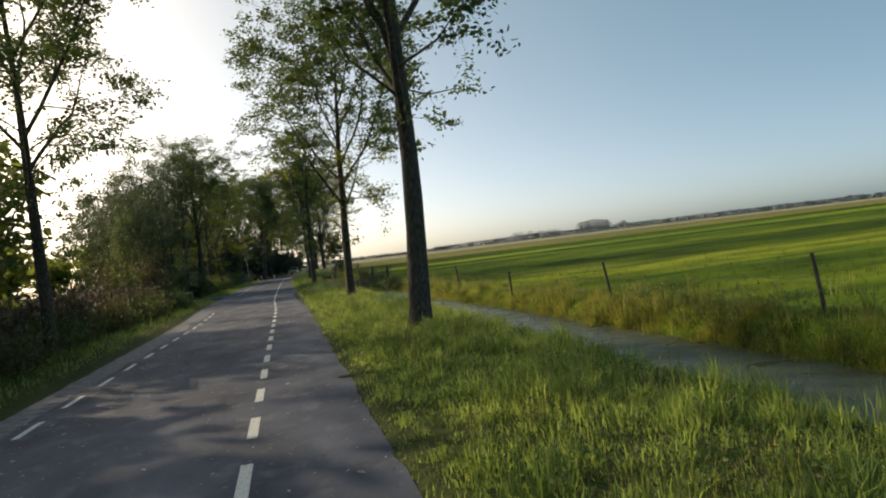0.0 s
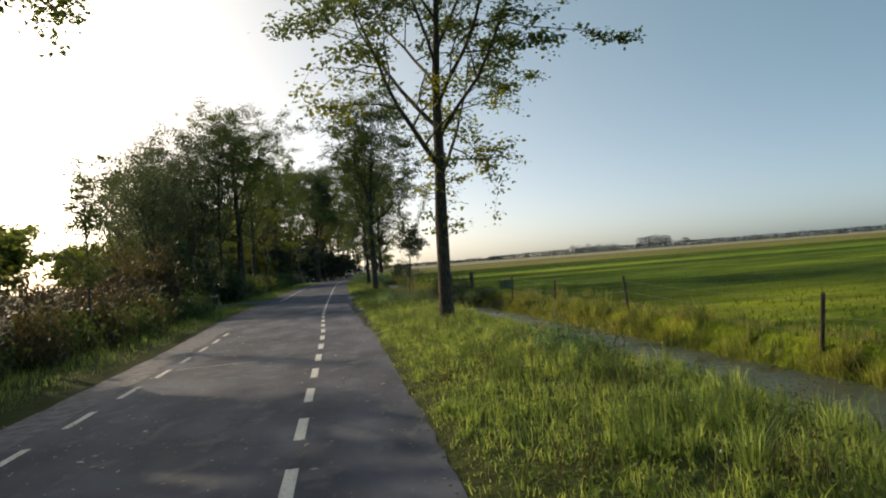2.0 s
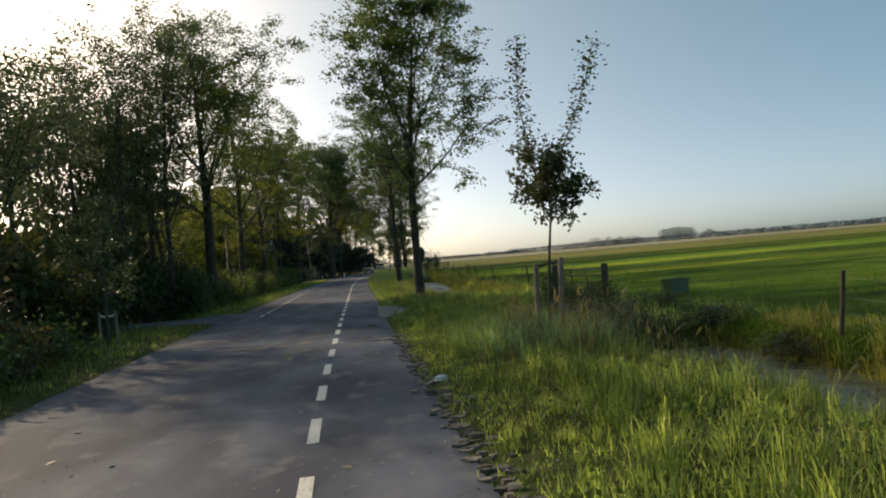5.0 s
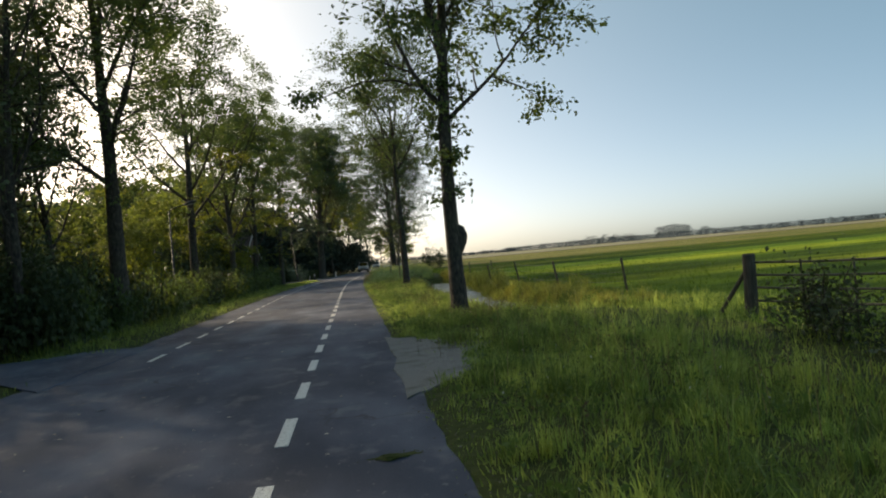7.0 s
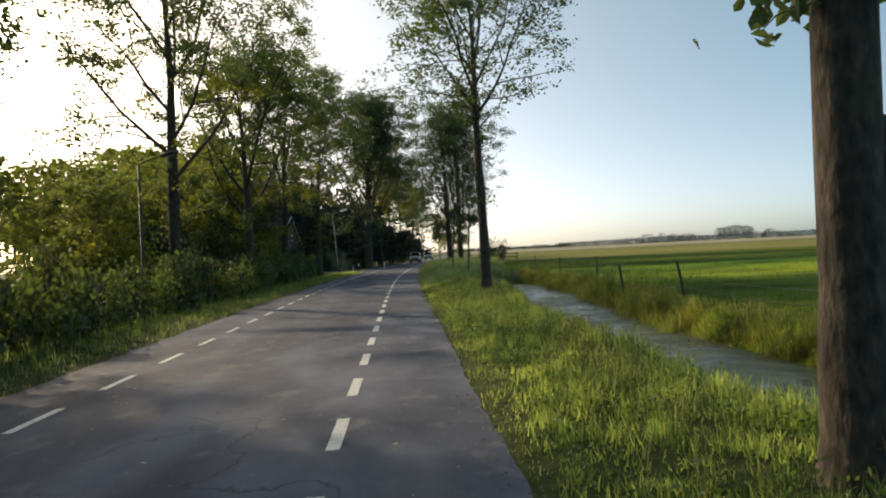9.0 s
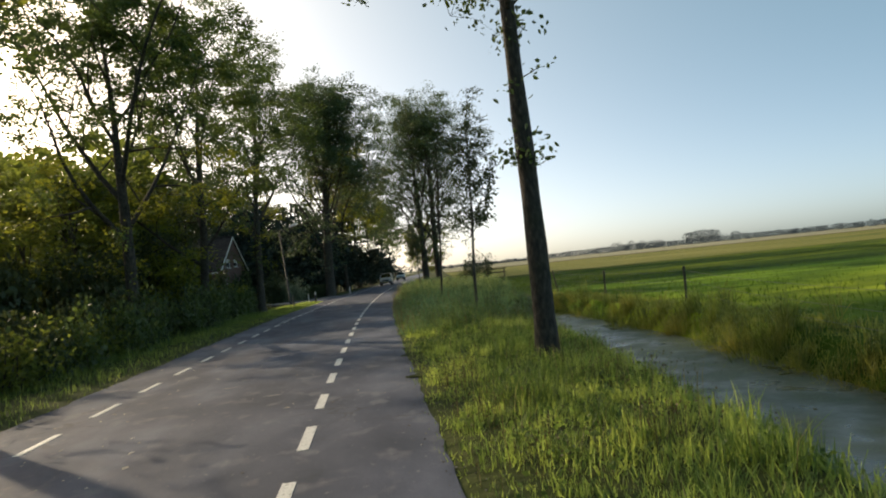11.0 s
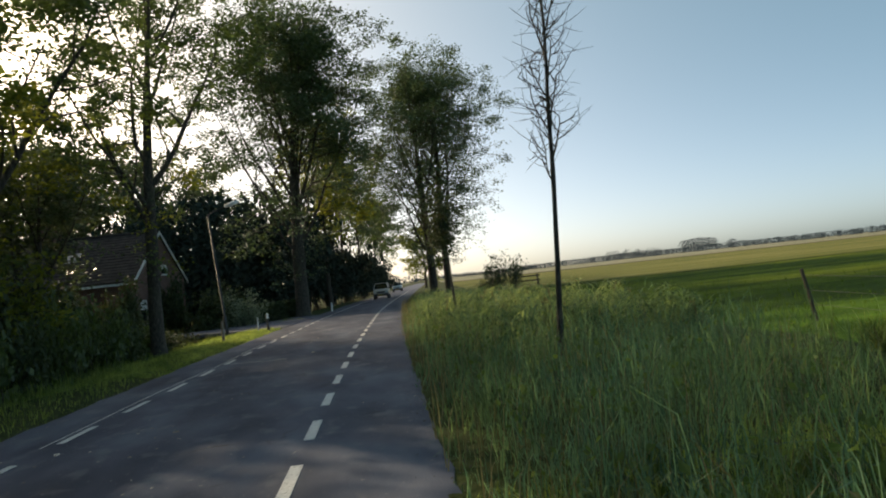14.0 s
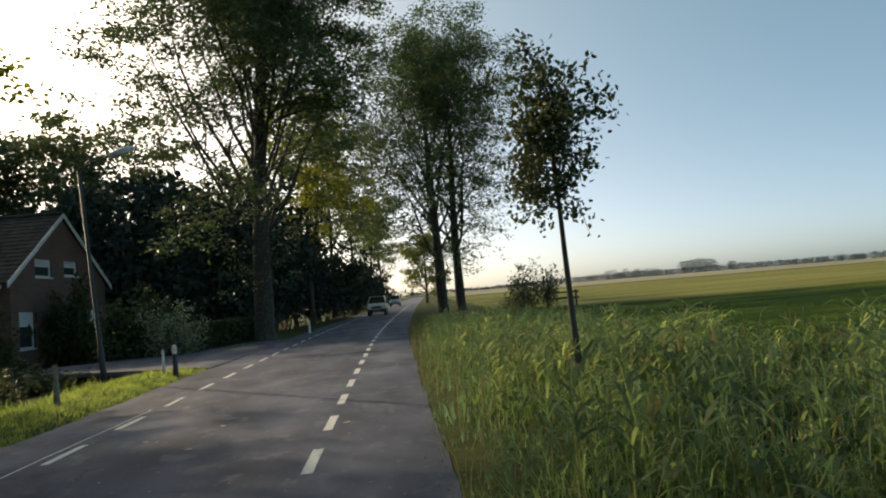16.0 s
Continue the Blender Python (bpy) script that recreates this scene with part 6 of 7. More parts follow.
# thin stray paint line beside the dashes
g = Geo()
ys = np.arange(96, 112.01, 0.5)
xs = line_x(ys) + left_line(ys) - 0.16 + 0.03 * np.sin(ys * 0.8)
n = len(ys)
v = np.concatenate([np.c_[xs - 0.013, ys, 0 * ys + 0.004], np.c_[xs + 0.013, ys, 0 * ys + 0.004]])
i = np.arange(n - 1)
g.add(v, np.stack([i, n + i, n + i + 1, i + 1], -1))
part("stray_line", g, M_PAINT, road, "thin worn white line")
for (xa, ya), (xb, yb) in (((-2.95, 104.2), (-2.12, 103.92)), ((-2.0, 103.9), (-1.5, 103.78)), ((-3.1, 25.16), (-2.15, 25.28)), ((-2.13, 25.27), (-1.62, 25.29))):
    g = Geo()
    g.add([(xa, ya - 0.02, 0.004), (xb, yb - 0.02, 0.004), (xb, yb + 0.02, 0.004), (xa, ya + 0.02, 0.004)], [(0, 1, 2, 3)])
    part("stray_line", g, M_PAINT, road, "thin worn white line")


# ---------------------------------------------------------------- fences, stakes, posts
def round_post(h, rad, k=10, chamfer=0.012, below=0.25):
    g = Geo()
    g.tube([(0, 0, -below), (0.004, 0, h * 0.5), (0, 0, h - chamfer), (0, 0, h)], [rad * 1.03, rad, rad * 0.97, rad * 0.8], k, True)
    return g


def fence():
    posts = [(8.75, 8.7), (8.25, 15.35), (7.65, 21.6), (7.75, 29.2), (7.35, 34.4), (7.3, 40.0)]
    after = [(8.1, 62.3), (7.3, 66.4), (7.6, 73.3), (6.9, 76.2), (9.2, 86.9), (8.7, 92.3), (8.9, 99.5)]
    for run in (posts, after):
        base = thing("wire_fence", "old wire fence with leaning weathered wooden posts", "fence")
        tops = []
        me = None
        for k, (x, y) in enumerate(run):
            g = round_post(1.02, 0.036)
            ob = part("post", g, M_WOOD, base, smooth=False)
            tilt = (r.normal(0, 7), r.normal(-7, 6))
            ob.matrix_basis = pose(x, y, float(ground_z(x, y)), tilt[0], tilt[1], 0)
            tops.append([tuple(ob.matrix_basis @ Vector((0, 0, z))) for z in (0.9, 0.6, 0.32)])
        for w in range(3):
            g = Geo()
            for a, b in zip(tops, tops[1:]):
                p, q = np.array(a[w]), np.array(b[w])
                pts = [p + (q - p) * t + np.array([0, 0, -0.06 * math.sin(math.pi * t)]) for t in np.linspace(0, 1, 7)]
                g.tube(pts, [0.003] * 7, 4)
            part("wire", g, M_WIRE, base)


fence()


M_RUST = plain("dull_rusty_tube", (0.07, 0.062, 0.055), 0.7, 0.3, 0.4)


def field_gate():
    base = thing("field_gate", "weathered tubular field gate between two thick wooden posts", "gate")
    z0, z1 = float(ground_z(6.95, 54.1)), float(ground_z(7.75, 51.3))
    for (x, y, z) in ((6.95, 54.1, z0), (7.75, 51.3, z1)):
        ob = part("gate_post", round_post(1.08, 0.11, 12, 0.03, 0.3), M_WOOD, base)
        ob.matrix_basis = pose(x, y, z, 0, 2, 0)
    g = Geo()
    g.tube([(6.55, 54.6, z0 - 0.1), (6.92, 54.15, z0 + 0.75)], [0.04, 0.035], 8, True)
    part("brace", g, M_WOOD, base)
    for h in (0.25, 0.48, 0.70, 0.92):
        g = Geo()
        g.tube([(7.0, 53.95, z0 + h), (7.35, 52.7, z0 + h - 0.015), (7.7, 51.45, z1 + h)], [0.02, 0.02, 0.02], 8, True)
        part("bar", g, M_RUST, base)
    for t in (0.35, 0.7):
        x, y = 7.0 + 0.7 * t, 53.95 - 2.5 * t
        g = Geo()
        g.tube([(x, y, z0 + 0.22), (x, y, z0 + 0.95)], [0.016, 0.016], 8, True)
        part("upright", g, M_RUST, base)
    trough = thing("water_trough", "small dark green plastic drinking trough in the meadow", "trough", (9.6, 50.2, float(ground_z(9.6, 50.2))), 20)
    m = plain("green_plastic", (0.05, 0.09, 0.05), 0.5)
    g = Geo()
    g.box((-0.35, -0.2, 0.0), (0.35, 0.2, 0.05)).box((-0.35, -0.2, 0.05), (-0.31, 0.2, 0.42)).box((0.31, -0.2, 0.05), (0.35, 0.2, 0.42)).box((-0.31, -0.2, 0.05), (0.31, -0.16, 0.42)).box((-0.31, 0.16, 0.05), (0.31, 0.2, 0.42))
    part("tub", g, m, trough)
    g = Geo()
    for a, b in (((-0.38, -0.23), (0.38, -0.19)), ((-0.38, 0.19), (0.38, 0.23)), ((-0.38, -0.19), (-0.34, 0.19)), ((0.34, -0.19), (0.38, 0.19))):
        g.box((*a, 0.40), (*b, 0.45))
    part("rim", g, m, trough)


field_gate()


def rail_fence():
    base = thing("rail_fence", "low weathered wooden rail fence beside the bush", "fence")
    x0, y0 = 13.6, 146.0
    for k in range(2):
        x = x0 + k * 2.0
        g = Geo()
        g.box((x - 0.06, y0 - 0.06, -0.4), (x + 0.06, y0 + 0.06, 1.0))
        part("post", g, M_WOOD, base)
    for h in (0.45, 0.85):
        g = Geo()
        g.box((x0 - 0.2, y0 - 0.095, h - 0.06), (x0 + 2.2, y0 - 0.062, h + 0.06))
        part("rail", g, M_WOOD, base)


rail_fence()


def tree_stakes(x, y, spots, h, label, band_z, band, rad=0.036):
    base = thing("tree_stakes", label, "stakes", (x, y, float(ground_z(x, y))))
    tops = []
    for dx, dy, low, tilt in spots:
        ob = part("stake", round_post(h - low, rad), M_STAKE, base)
        ob.matrix_basis = pose(dx, dy, 0, 0, tilt, 0)
        tops.append(np.array([dx + (band_z - low) * math.sin(radians(tilt)), dy, band_z - low]))
    mid = np.array([0.03 * band_z if rad > 0.04 else 0.0, 0.0, band_z - 0.05])
    for k, p in enumerate(tops):
        g = Geo()
        e = mid + (p - mid) * 0.06
        pts = np.array([p + (e - p) * t + np.array([0, 0, -0.02 * math.sin(math.pi * t)]) for t in np.linspace(0, 1, 5)])
        d = np.array([0, 0, 0.025])
        v = np.concatenate([pts - d, pts + d])
        i = np.arange(4)
        g.add(v, np.stack([i, i + 1, 6 + i, 5 + i], -1))
        side = np.array([-(e - p)[1], (e - p)[0], 0])
        side = side / np.linalg.norm(side) * 0.006
        g.add(np.concatenate([pts - d + side, pts + d + side]), np.stack([i + 5, i + 6, i + 1, i], -1))
        part("strap", g, band, base)


M_STAKE = plain("stake_wood", (0.22, 0.185, 0.14), 0.85, 0, 0.35, 9)
tree_stakes(3.02, 41.35, ((-0.165, 0.12, 0.07, 2.5), (0.13, -0.22, 0.0, 4.0)), 1.44, "two round wooden stakes with a dark strap round a sapling", 1.395, M_BLACK, 0.045)
tree("sapling", "small staked sapling with grey-green leaves", on_ground(-6.4, 48.4), 3.5, 0.03, 1.2, 0.6, 1300, 39, 0.10, 6, 0.9, (0, 0), M_LEAF_POPLAR, M_BARK_PALE, group=ROW_L, puff=0.10, sub=5, twigs=2)
tree_stakes(-6.4, 48.4, ((-0.2, 0.0, 0.0, 0.0), (0.2, 0.0, 0.0, 0.0)), 0.92, "two short pale stakes with a white band round a sapling", 0.86, M_WHITE)


def marker_post(x, y, label, col, cap, h=0.75, w=0.1):
    base = thing("marker_post", label, "post", (x, y, float(max(ground_z(x, y), 0.0))), 8)
    g = Geo()
    g.tube([(0, 0, -0.2), (0, 0, 0.0), (0, 0, h * 0.72)], [w * 0.75, w * 0.7, w * 0.5], 8, True)
    part("post", g, col, base)
    g = Geo()
    g.tube([(0, 0, h * 0.72), (0, 0, h - 0.03), (0, 0, h)], [w * 0.52, w * 0.5, w * 0.3], 8, True)
    part("cap", g, cap, base)


marker_post(-3.8, 117.4, "black plastic bollard with a white top on the verge", M_BLACK, M_WHITE, 0.78)
marker_post(-4.4, 118.6, "slim pale post at the drive", M_WHITE, M_WHITE, 0.6, 0.06)
marker_post(-4.93, 113.6, "weathered pale wooden marker post on the verge", M_STAKE, M_STAKE, 0.75, 0.09)
marker_post(-1.95, 136.4, "white marker post beyond the drive", M_WHITE, M_WHITE, 0.62, 0.10)


def street_lamp(x, y, h, arm, label, head_mat, tilt=0.0):
    base = thing("street_lamp", label, "street lamp", (x, y, float(ground_z(x, y))))
    base.matrix_basis = pose(x, y, float(ground_z(x, y)), 0, tilt, 0)
    g = Geo()
    g.tube([(0, 0, -0.3), (0, 0, 0.9), (0, 0, 0.92), (0, 0, h)], [0.075, 0.075, 0.055, 0.04], 12, True)
    part("pole", g, M_POLE, base, smooth=True)
    g = Geo()
    g.tube([(0, 0, h - 0.05), (0.05, 0, h + 0.06), (arm * 0.5, 0, h + 0.2), (arm, 0, h + 0.3)], [0.03, 0.028, 0.026, 0.025], 8, True)
    part("arm", g, M_POLE, base, smooth=True)
    g = Geo()
    g.tube([(arm - 0.05, 0, h + 0.29), (arm, 0, h + 0.31), (arm + 0.3, 0, h + 0.39), (arm + 0.55, 0, h + 0.43), (arm + 0.6, 0, h + 0.44)], [0.03, 0.07, 0.09, 0.06, 0.02], 10, True)
    head = part("lamp_head", g, head_mat, base, "slender lamp head", True)
    g = Geo()
    g.tube([(arm + 0.05, 0, h + 0.275), (arm + 0.28, 0, h + 0.315), (arm + 0.45, 0, h + 0.36)], [0.03, 0.055, 0.03], 8, True)
    part("lens", g, M_LENS, head, "", True)


def glassy(name, col, rough, spec=0.8, clear=0.0, metal=0.0):
    def f(nt, b):
        b.inputs["Base Color"].default_value = (*col, 1)
        b.inputs["Specular IOR Level"].default_value = spec
        b.inputs["Transmission Weight"].default_value = clear
        b.inputs["Metallic"].default_value = metal
        bump(nt, b, noise_of(nt, 2.0, 2.0), 0.03, 0.01)
    return mat(name, f, rough)


M_LENS = glassy("lamp_lens", (0.8, 0.8, 0.78), 0.25, 0.5, 0.6)
M_POLE = plain("dull_grey_pole", (0.045, 0.045, 0.048), 0.6, 0.1, 0.2)
street_lamp(-5.6, 117.9, 5.35, 0.8, "slim grey street lamp leaning away from the road", M_WHITE, -4.0)
street_lamp(-8.95, 79.6, 5.3, 0.8, "slim grey street lamp among the roadside trees", M_POLE)


# ---------------------------------------------------------------- farmhouse
def _brick(nt, b):
    tc = nt.nodes.new("ShaderNodeTexCoord").outputs["Object"]
    sw = nt.nodes.new("ShaderNodeSeparateXYZ")
    nt.links.new(tc, sw.inputs[0])
    add = nt.nodes.new("ShaderNodeMath")
    nt.links.new(sw.outputs["X"], add.inputs[0])
    nt.links.new(sw.outputs["Y"], add.inputs[1])
    cb = nt.nodes.new("ShaderNodeCombineXYZ")
    nt.links.new(add.outputs[0], cb.inputs["X"])
    nt.links.new(sw.outputs["Z"], cb.inputs["Y"])
    br = node(nt, "ShaderNodeTexBrick", Scale=1.0, Color1=(0.13, 0.06, 0.048, 1), Color2=(0.19, 0.09, 0.07, 1), Mortar=(0.18, 0.165, 0.15, 1))
    br.inputs["Mortar Size"].default_value = 0.008
    br.inputs["Brick Width"].default_value, br.inputs["Row Height"].default_value = 0.22, 0.065
    nt.links.new(cb.outputs[0], br.inputs["Vector"])
    n = noise_of(nt, 0.9, 4.0, tc)
    nt.links.new(mixed(nt, 0.5, br.outputs["Color"], ramp(nt, n, [(0.3, (0.6, 0.58, 0.56)), (0.7, (1.15, 1.12, 1.1))]), "MULTIPLY"), b.inputs["Base Color"])
    bump(nt, b, br.outputs["Fac"], -0.4, 0.008)


M_BRICK = mat("red_brown_brick", _brick, 0.9)


def _tiles(nt, b):
    n1 = noise_of(nt, 3.0, 5.0)
    nt.links.new(ramp(nt, n1, [(0.3, (0.025, 0.021, 0.02)), (0.7, (0.06, 0.05, 0.046))]), b.inputs["Base Color"])
    b.inputs["Specular IOR Level"].default_value = 0.15


M_TILES = mat("dark_roof_tiles", _tiles, 0.9)
M_GLASS = glassy("window_glass", (0.05, 0.055, 0.06), 0.05, 0.9)
M_CURTAIN = plain("net_curtain", (0.62, 0.62, 0.60), 0.9, 0, 0.15, 9)


def prism(g, poly, axis, lo, hi):
    """A flat polygon drawn out along x or y, from its (other, z) corners."""
    n = len(poly)
    v = []
    for w in (lo, hi):
        for a, z in poly:
            v.append((w, a, z) if axis == "x" else (a, w, z))
    i = list(range(n))
    q = [(k, (k + 1) % n, n + (k + 1) % n, n + k) for k in i]
    t = [(0, k, k + 1) for k in range(1, n - 1)] + [(n, n + k + 1, n + k) for k in range(1, n - 1)]
    g.add(v, q, t)
    return g


def holed(g, a0, a1, z0, z1, holes, axis, lo, hi):
    """A wall slab with rectangular openings through it."""
    cuts_a = sorted({a0, a1, *[h[0] for h in holes], *[h[1] for h in holes]})
    cuts_z = sorted({z0, z1, *[h[2] for h in holes], *[h[3] for h in holes]})
    for pa, qa in zip(cuts_a, cuts_a[1:]):
        for pz, qz in zip(cuts_z, cuts_z[1:]):
            ca, cz = (pa + qa) / 2, (pz + qz) / 2
            if not any(h[0] < ca < h[1] and h[2] < cz < h[3] for h in holes):
                prism(g, [(pa, pz), (qa, pz), (qa, qz), (pa, qz)], axis, lo, hi)


def window(parent, a0, a1, z0, z1, axis, face, sign, bars=1):
    """White frame, dark pane with a curtain behind, and a sill; face is the wall's outer plane."""
    w = thing("window", "", "", (0, 0, 0))
    w.parent = parent
    for k in ("label", "category"):
        if k in w:
            del w[k]
    lo, hi = sorted((face - sign * 0.12, face - sign * 0.05))
    g = Geo()
    f = 0.07
    for pa, qa, pz, qz in ((a0, a0 + f, z0, z1), (a1 - f, a1, z0, z1), (a0 + f, a1 - f, z0, z0 + f), (a0 + f, a1 - f, z1 - f, z1)):
        prism(g, [(pa, pz), (qa, pz), (qa, qz), (pa, qz)], axis, lo, hi)
    for k in range(bars):
        zc = z0 + (z1 - z0) * (0.62 if bars == 1 else (k + 1) / (bars + 1))
        prism(g, [(a0 + f, zc - 0.025), (a1 - f, zc - 0.025), (a1 - f, zc + 0.025), (a0 + f, zc + 0.025)], axis, lo, hi)
    part("window_frame", g, M_WHITE, w)
    lo, hi = sorted((face - sign * 0.10, face - sign * 0.09))
    g = prism(Geo(), [(a0 + f, z0 + f), (a1 - f, z0 + f), (a1 - f, z1 - f), (a0 + f, z1 - f)], axis, lo, hi)
    part("pane", g, M_GLASS, w)
    lo, hi = sorted((face + sign * 0.05, face - sign * 0.10))
    g = prism(Geo(), [(a0 - 0.05, z0 - 0.06), (a1 + 0.05, z0 - 0.06), (a1 + 0.05, z0 - 0.003), (a0 - 0.05, z0 - 0.003)], axis, lo, hi)
    part("window_sill", g, M_WHITE, w)
    lo, hi = sorted((face - sign * 0.087, face - sign * 0.085))
    zc = z0 + (z1 - z0) * 0.62
    g = prism(Geo(), [(a0 + f, zc + 0.025), (a1 - f, zc + 0.025), (a1 - f, z1 - f), (a0 + f, z1 - f)], axis, lo, hi)
    part("curtain", g, M_CURTAIN, w)


def welded(g, name, material):
    """One closed shell from touching slabs: shared corners joined, inner faces gone."""
    me = g.mesh(name, material)
    bm = bmesh.new()
    bm.from_mesh(me)
    bmesh.ops.remove_doubles(bm, verts=bm.verts, dist=1e-4)
    seen = {}
    for f in bm.faces:
        seen.setdefault(tuple(sorted(v.index for v in f.verts)), []).append(f)
    bmesh.ops.delete(bm, geom=[f for fs in seen.values() if len(fs) > 1 for f in fs], context="FACES")
    bmesh.ops.recalc_face_normals(bm, faces=bm.faces)
    bm.to_mesh(me)
    bm.free()
    return me


def farmhouse():
    base = thing("farmhouse", "red-brown brick farmhouse with a dark tiled roof and white gable boards", "house")
    base.matrix_basis = pose(-12.0, 131.7, 0, 0, 0, -6) @ pose(12.0, -131.7, 0)
    X, X2, Y0, Y1, YC, ZE, ZR, T = -12.0, -24.0, 127.9, 135.5, 131.7, 3.4, 6.2, 0.3
    low_w = [(128.4, 129.4, 0.65, 2.1), (130.75, 131.75, 0.6, 1.7), (133.55, 134.55, 0.55, 2.05)]
    up_w = [(129.6, 130.8, 3.5, 4.25), (131.8, 132.9, 3.6, 4.25)]
    slope = (ZR - ZE) / (YC - Y0)
    g = Geo()
    holed(g, Y0, Y1, -0.4, ZE - 0.002, low_w, "x", X - T, X)
    part("gable_wall", welded(g, "gable_wall", M_BRICK), None, base)
    g = Geo()
    zt = 4.3
    ya, yb = Y0 + (zt - ZE) / slope, Y1 - (zt - ZE) / slope
    holed(g, ya, yb, ZE, zt, up_w, "x", X - T, X)
    prism(g, [(Y0, ZE), (ya, ZE), (ya, zt)], "x", X - T, X)
    prism(g, [(yb, ZE), (Y1, ZE), (yb, zt)], "x", X - T, X)
    prism(g, [(ya, zt), (yb, zt), (YC, ZR)], "x", X - T, X)
    part("gable_top", welded(g, "gable_top", M_BRICK), None, base)
    g = Geo()
    south = [(-16.6, -15.65, 0.95, 2.0), (-20.5, -19.4, 0.95, 2.0)]
    holed(g, X2, X - T - 0.002, -0.4, ZE - 0.15, south, "y", Y0, Y0 + T)
    part("side_wall", welded(g, "side_wall", M_BRICK), None, base)
    g = Geo()
    prism(g, [(X2, -0.4), (X - T - 0.002, -0.4), (X - T - 0.002, ZE - 0.15), (X2, ZE - 0.15)], "y", Y1 - T, Y1)
    part("side_wall", g, M_BRICK, base)
    g = Geo()
    prism(g, [(Y0 + T, -0.4), (Y1 - T, -0.4), (Y1 - T, ZE), (YC, ZR - 0.2), (Y0 + T, ZE)], "x", X2, X2 + T)
    part("gable_wall", g, M_BRICK, base)
    # roof slopes of overlapping tile courses
    for sgn, ye in ((-1, Y0), (1, Y1)):
        n = 17
        roof = None
        y_out, z_out = ye + sgn * 0.35, ZE - 0.35 * slope + 0.06
        for k in range(n):
            g = Geo()
            a, b = k / n, (k + 1.12) / n
            pa = (y_out + (YC - y_out) * a, z_out + (ZR + 0.1 - z_out) * a)
            pb = (y_out + (YC - y_out) * min(b, 1), z_out + (ZR + 0.1 - z_out) * min(b, 1))
            prism(g, [(pa[0], pa[1] + 0.05), (pa[0], pa[1]), (pb[0], pb[1] - 0.02), (pb[0], pb[1] + 0.02)], "x", X2 - 0.2, X + 0.12)
            if roof is None:
                roof = part("roof", g, M_TILES, base)
            else:
                part("tile_course", g, M_TILES, roof)
    g = Geo()
    g.tube([(X2 - 0.2, YC, ZR + 0.12), (X + 0.14, YC, ZR + 0.12)], [0.11, 0.11], 10, True)
    part("ridge", g, M_TILES, base)
    for sgn, ye in ((-1, Y0), (1, Y1)):
        y_out, z_out = ye + sgn * 0.38, ZE - 0.38 * slope
        g = prism(Geo(), [(y_out, z_out - 0.10), (YC, ZR - 0.06), (YC, ZR + 0.14), (y_out, z_out + 0.12)], "x", X + 0.125, X + 0.16)
        part("gable_board", g, M_WHITE, base, "white painted gable board")
    g = prism(Geo(), [(X2 - 0.2, 3.02), (X - 0.1, 3.02), (X - 0.1, 3.14), (X2 - 0.2, 3.14)], "y", Y0 - 0.5, Y0 - 0.38)
    part("gutter", g, M_WHITE, base)
    for h in low_w + up_w:
        window(base, *h, "x", X, 1)
    for h in south:
        window(base, *h, "y", Y0, -1)
    # roof light
    g = Geo()
    ys, zs = Y0 + 1.6, ZE + 1.6 * slope
    g.add([(-16.9, ys, zs + 0.16), (-16.0, ys, zs + 0.16), (-16.0, ys + 0.8, zs + 0.8 * slope + 0.16), (-16.9, ys + 0.8, zs + 0.8 * slope + 0.16),
           (-16.9, ys, zs), (-16.0, ys, zs), (-16.0, ys + 0.8, zs + 0.8 * slope), (-16.9, ys + 0.8, zs + 0.8 * slope)],
          [(0, 1, 2, 3), (4, 5, 1, 0), (5, 6, 2, 1), (6, 7, 3, 2), (7, 4, 0, 3)])
    part("roof_light", g, M_GLASS, base)
    g = Geo()
    g.box((-19.0, 131.2, 5.8), (-18.2, 132.2, 7.3)).box((-19.05, 131.15, 7.3), (-18.15, 132.25, 7.42))
    part("chimney", g, M_BRICK, base)


farmhouse()


# ---------------------------------------------------------------- vehicles on the road
M_TYRE = plain("tyre_rubber", (0.02, 0.02, 0.02), 0.85)
M_GLASS_CAR = glassy("car_glass", (0.02, 0.022, 0.025), 0.08, 0.8)
M_HEADLIGHT = plain("headlight", (0.75, 0.76, 0.78), 0.15, 0, 0.08)
M_AMBER = plain("amber_lens", (0.7, 0.25, 0.03), 0.3)


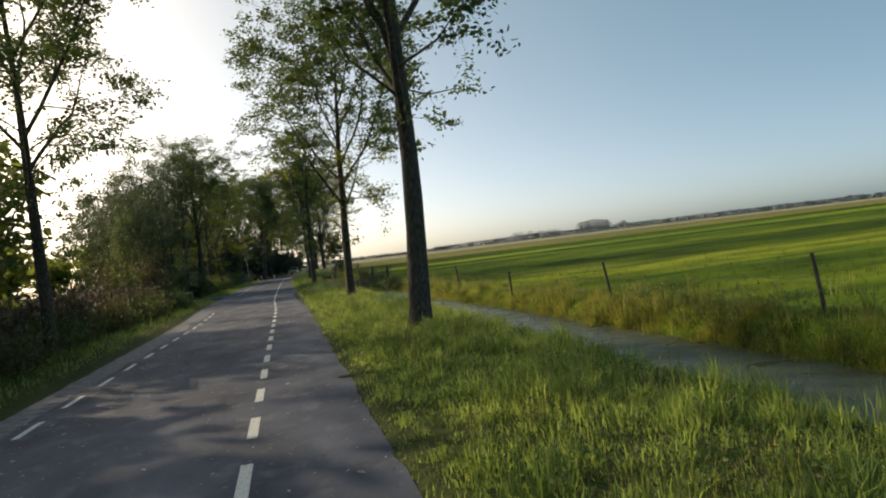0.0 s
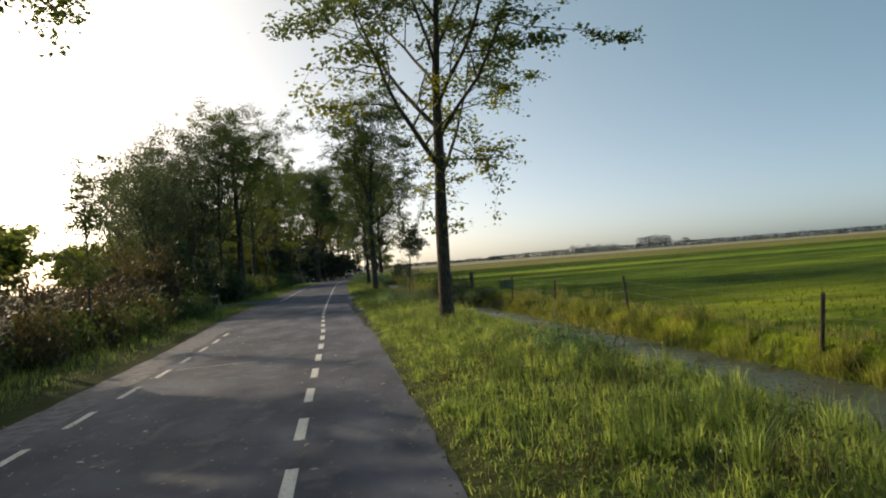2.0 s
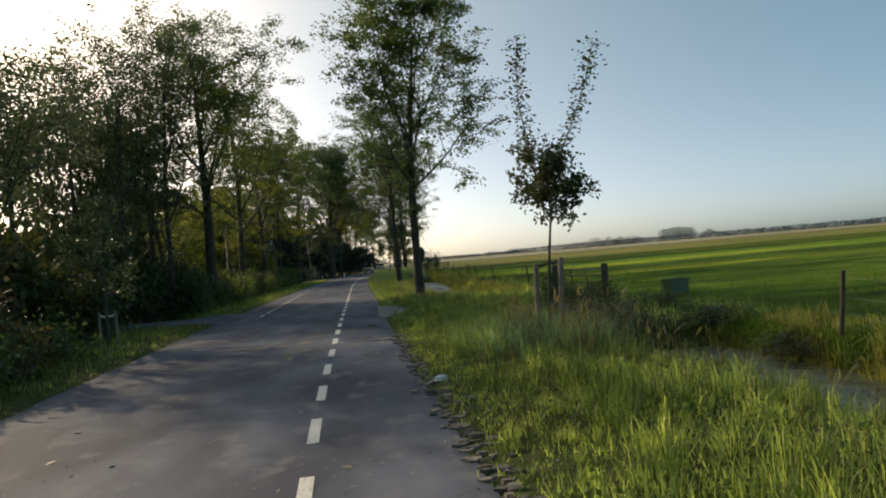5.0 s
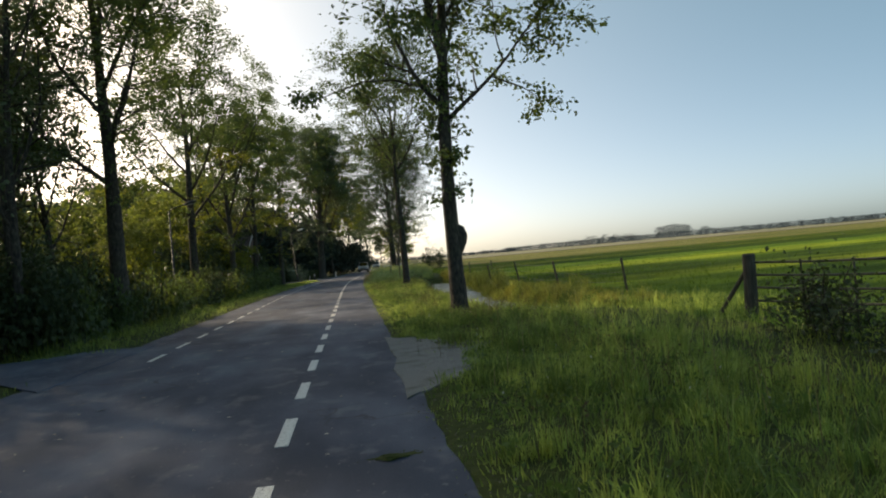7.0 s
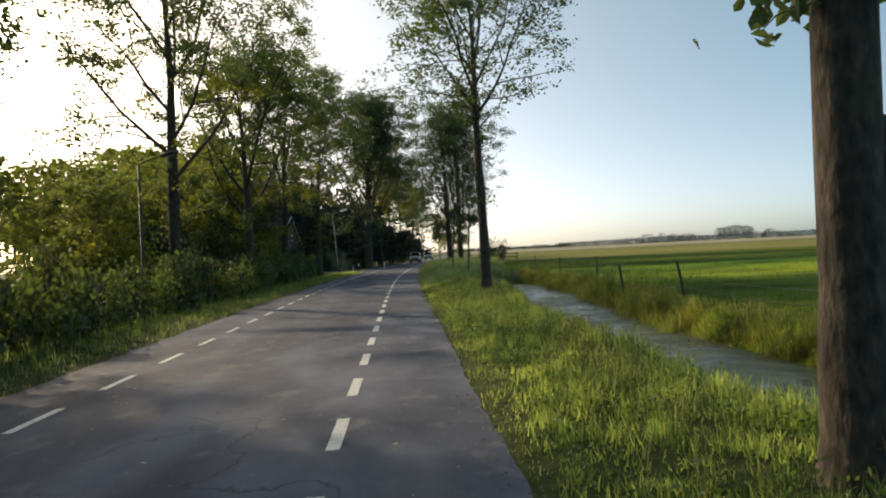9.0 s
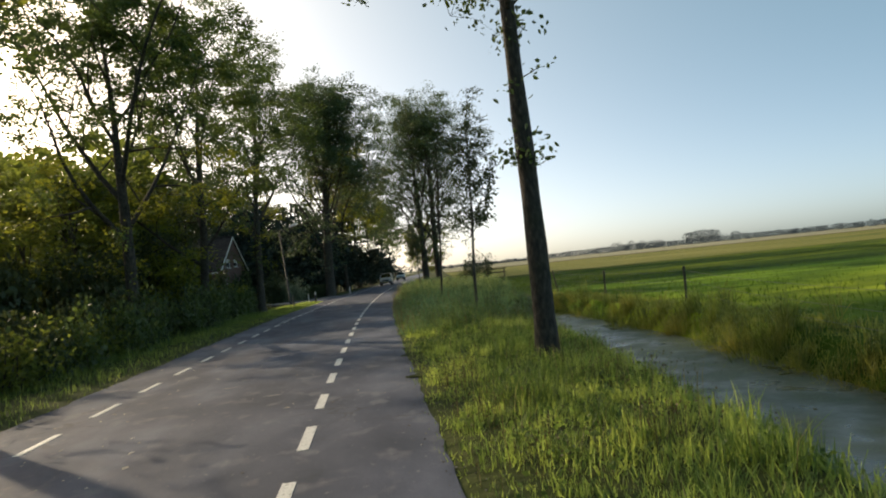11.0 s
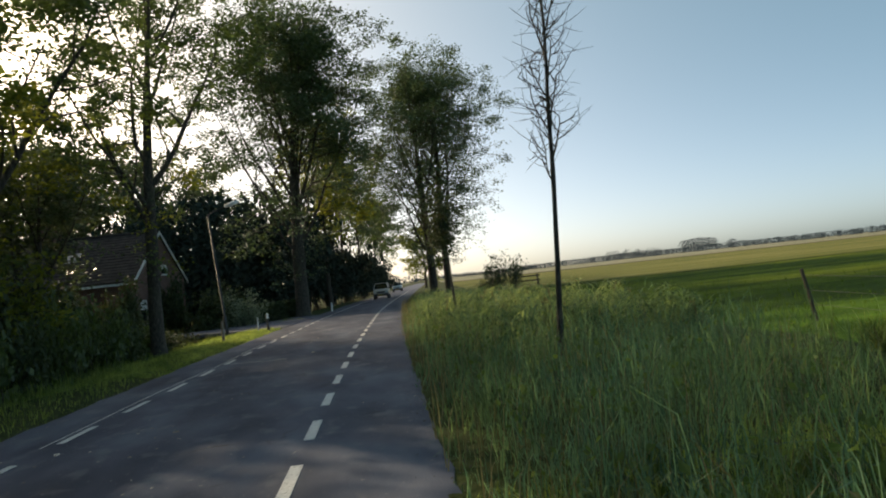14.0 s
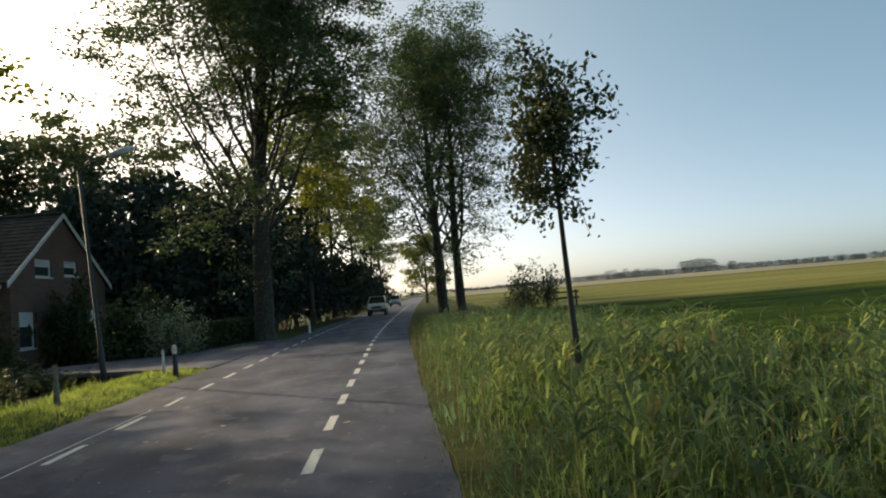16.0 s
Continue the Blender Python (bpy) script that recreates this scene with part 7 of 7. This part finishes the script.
def car(x, y, rz, paint, label):
    """Small upright family car, its front towards -y."""
    base = thing("car", label, "car", (x, y, 0.0), rz)
    W = 0.82
    side = [(-1.95, 0.30), (-1.98, 0.62), (-1.88, 0.88), (-1.05, 1.06), (1.75, 1.08), (1.92, 0.95), (1.98, 0.5), (1.9, 0.28)]
    bm = bmesh.new()
    lo, hi = [], []
    for a, z in side:
        k = W - 0.05 * abs(a / 2) ** 4 - 0.02
        lo.append(bm.verts.new((-k, a, z)))
        hi.append(bm.verts.new((k, a, z)))
    n = len(side)
    for i in range(n):
        j = (i + 1) % n
        bm.faces.new((lo[i], lo[j], hi[j], hi[i]))
    bm.faces.new(lo[::-1])
    bm.faces.new(hi)
    bmesh.ops.recalc_face_normals(bm, faces=bm.faces)
    bmesh.ops.bevel(bm, geom=list(bm.edges), offset=0.06, segments=2, affect="EDGES")
    me = bpy.data.meshes.new("body")
    bm.to_mesh(me)
    bm.free()
    me.materials.append(paint)
    part("body", me, None, base)

    def cabin(name, pts, w0, w1, material, grow_by=0.0):
        g = Geo()
        v = []
        for a, z in pts:
            t = (z - 1.05) / 0.65
            k = w0 + (w1 - w0) * t + grow_by
            v += [(-k, a, z), (k, a, z)]
        m = len(pts)
        q = [(2 * i, 2 * ((i + 1) % m), 2 * ((i + 1) % m) + 1, 2 * i + 1) for i in range(m)]
        t = [(0, 2 * (k + 1), 2 * k) for k in range(1, m - 1)] + [(1, 2 * k + 1, 2 * (k + 1) + 1) for k in range(1, m - 1)]
        g.add(v, q, t)
        return part(name, g, material, base)

    cabin("windows", [(-1.02, 1.05), (-0.35, 1.60), (1.35, 1.62), (1.72, 1.05)], 0.76, 0.60, M_GLASS_CAR)
    g = Geo()
    g.box((-0.58, -0.33, 1.605), (0.58, 1.33, 1.66))
    part("roof", g, paint, base)
    for sx in (-1, 1):
        for a0, z0, a1, z1 in ((-1.04, 1.05, -0.36, 1.62), (0.35, 1.05, 0.42, 1.62), (1.73, 1.05, 1.36, 1.62)):
            g = Geo()
            g.tube([(sx * 0.765, a0, z0), (sx * 0.61, a1, z1)], [0.035, 0.035], 6)
            part("pillar", g, paint, base)
        g = Geo()
        g.box((sx * 0.60 - 0.15, -1.99, 0.66), (sx * 0.60 + 0.15, -1.90, 0.82))
        hl = part("headlight", g, M_HEADLIGHT, base)
        g = Geo()
        g.box((sx * 0.78 - 0.03, -1.96, 0.67), (sx * 0.78 + 0.03, -1.88, 0.80))
        part("indicator", g, M_AMBER, hl)
        g = Geo()
        g.box((sx * 0.86 - 0.08, -0.95, 1.02), (sx * 0.86 + 0.08, -0.82, 1.16))
        part("mirror", g, M_BLACK, base)
        for a in (-1.25, 1.25):
            g = Geo()
            g.tube([(sx * 0.60, a, 0.30), (sx * 0.62, a, 0.30), (sx * 0.80, a, 0.30), (sx * 0.82, a, 0.30)], [0.26, 0.30, 0.30, 0.26], 20, True)
            wh = part("wheel", g, M_TYRE, base)
            g = Geo()
            g.tube([(sx * 0.80, a, 0.30), (sx * 0.83, a, 0.30)], [0.18, 0.16], 14, True)
            part("rim", g, M_STEEL, wh)
    g = Geo()
    g.box((-0.80, -2.04, 0.30), (0.80, -1.93, 0.56))
    part("bumper", g, M_BLACK, base)
    g = Geo()
    g.box((-0.42, -2.005, 0.62), (0.42, -1.93, 0.78))
    part("grille", g, M_BLACK, base)
    g = Geo()
    g.box((-0.26, -2.055, 0.40), (0.26, -2.03, 0.51))
    part("plate", g, M_PLATE, base, "plain yellow plate")
    g = Geo()
    g.box((-0.2, -2.062, 0.43), (0.2, -2.055, 0.48))
    part("plate_bar", g, M_BLACK, base)


M_PLATE = plain("plate_yellow", (0.65, 0.48, 0.05), 0.5, 0, 0.05)
M_CAR = glassy("beige_car_paint", (0.60, 0.56, 0.53), 0.3, 0.6, 0.0, 0.3)
M_CAR_WHITE = glassy("white_car_paint", (0.66, 0.66, 0.66), 0.3, 0.6)
car(2.3, 160.5, -5.0, M_CAR, "pale beige upright small car coming along the road")
car(6.2, 205.0, -5.7, M_CAR_WHITE, "white car far along the road")
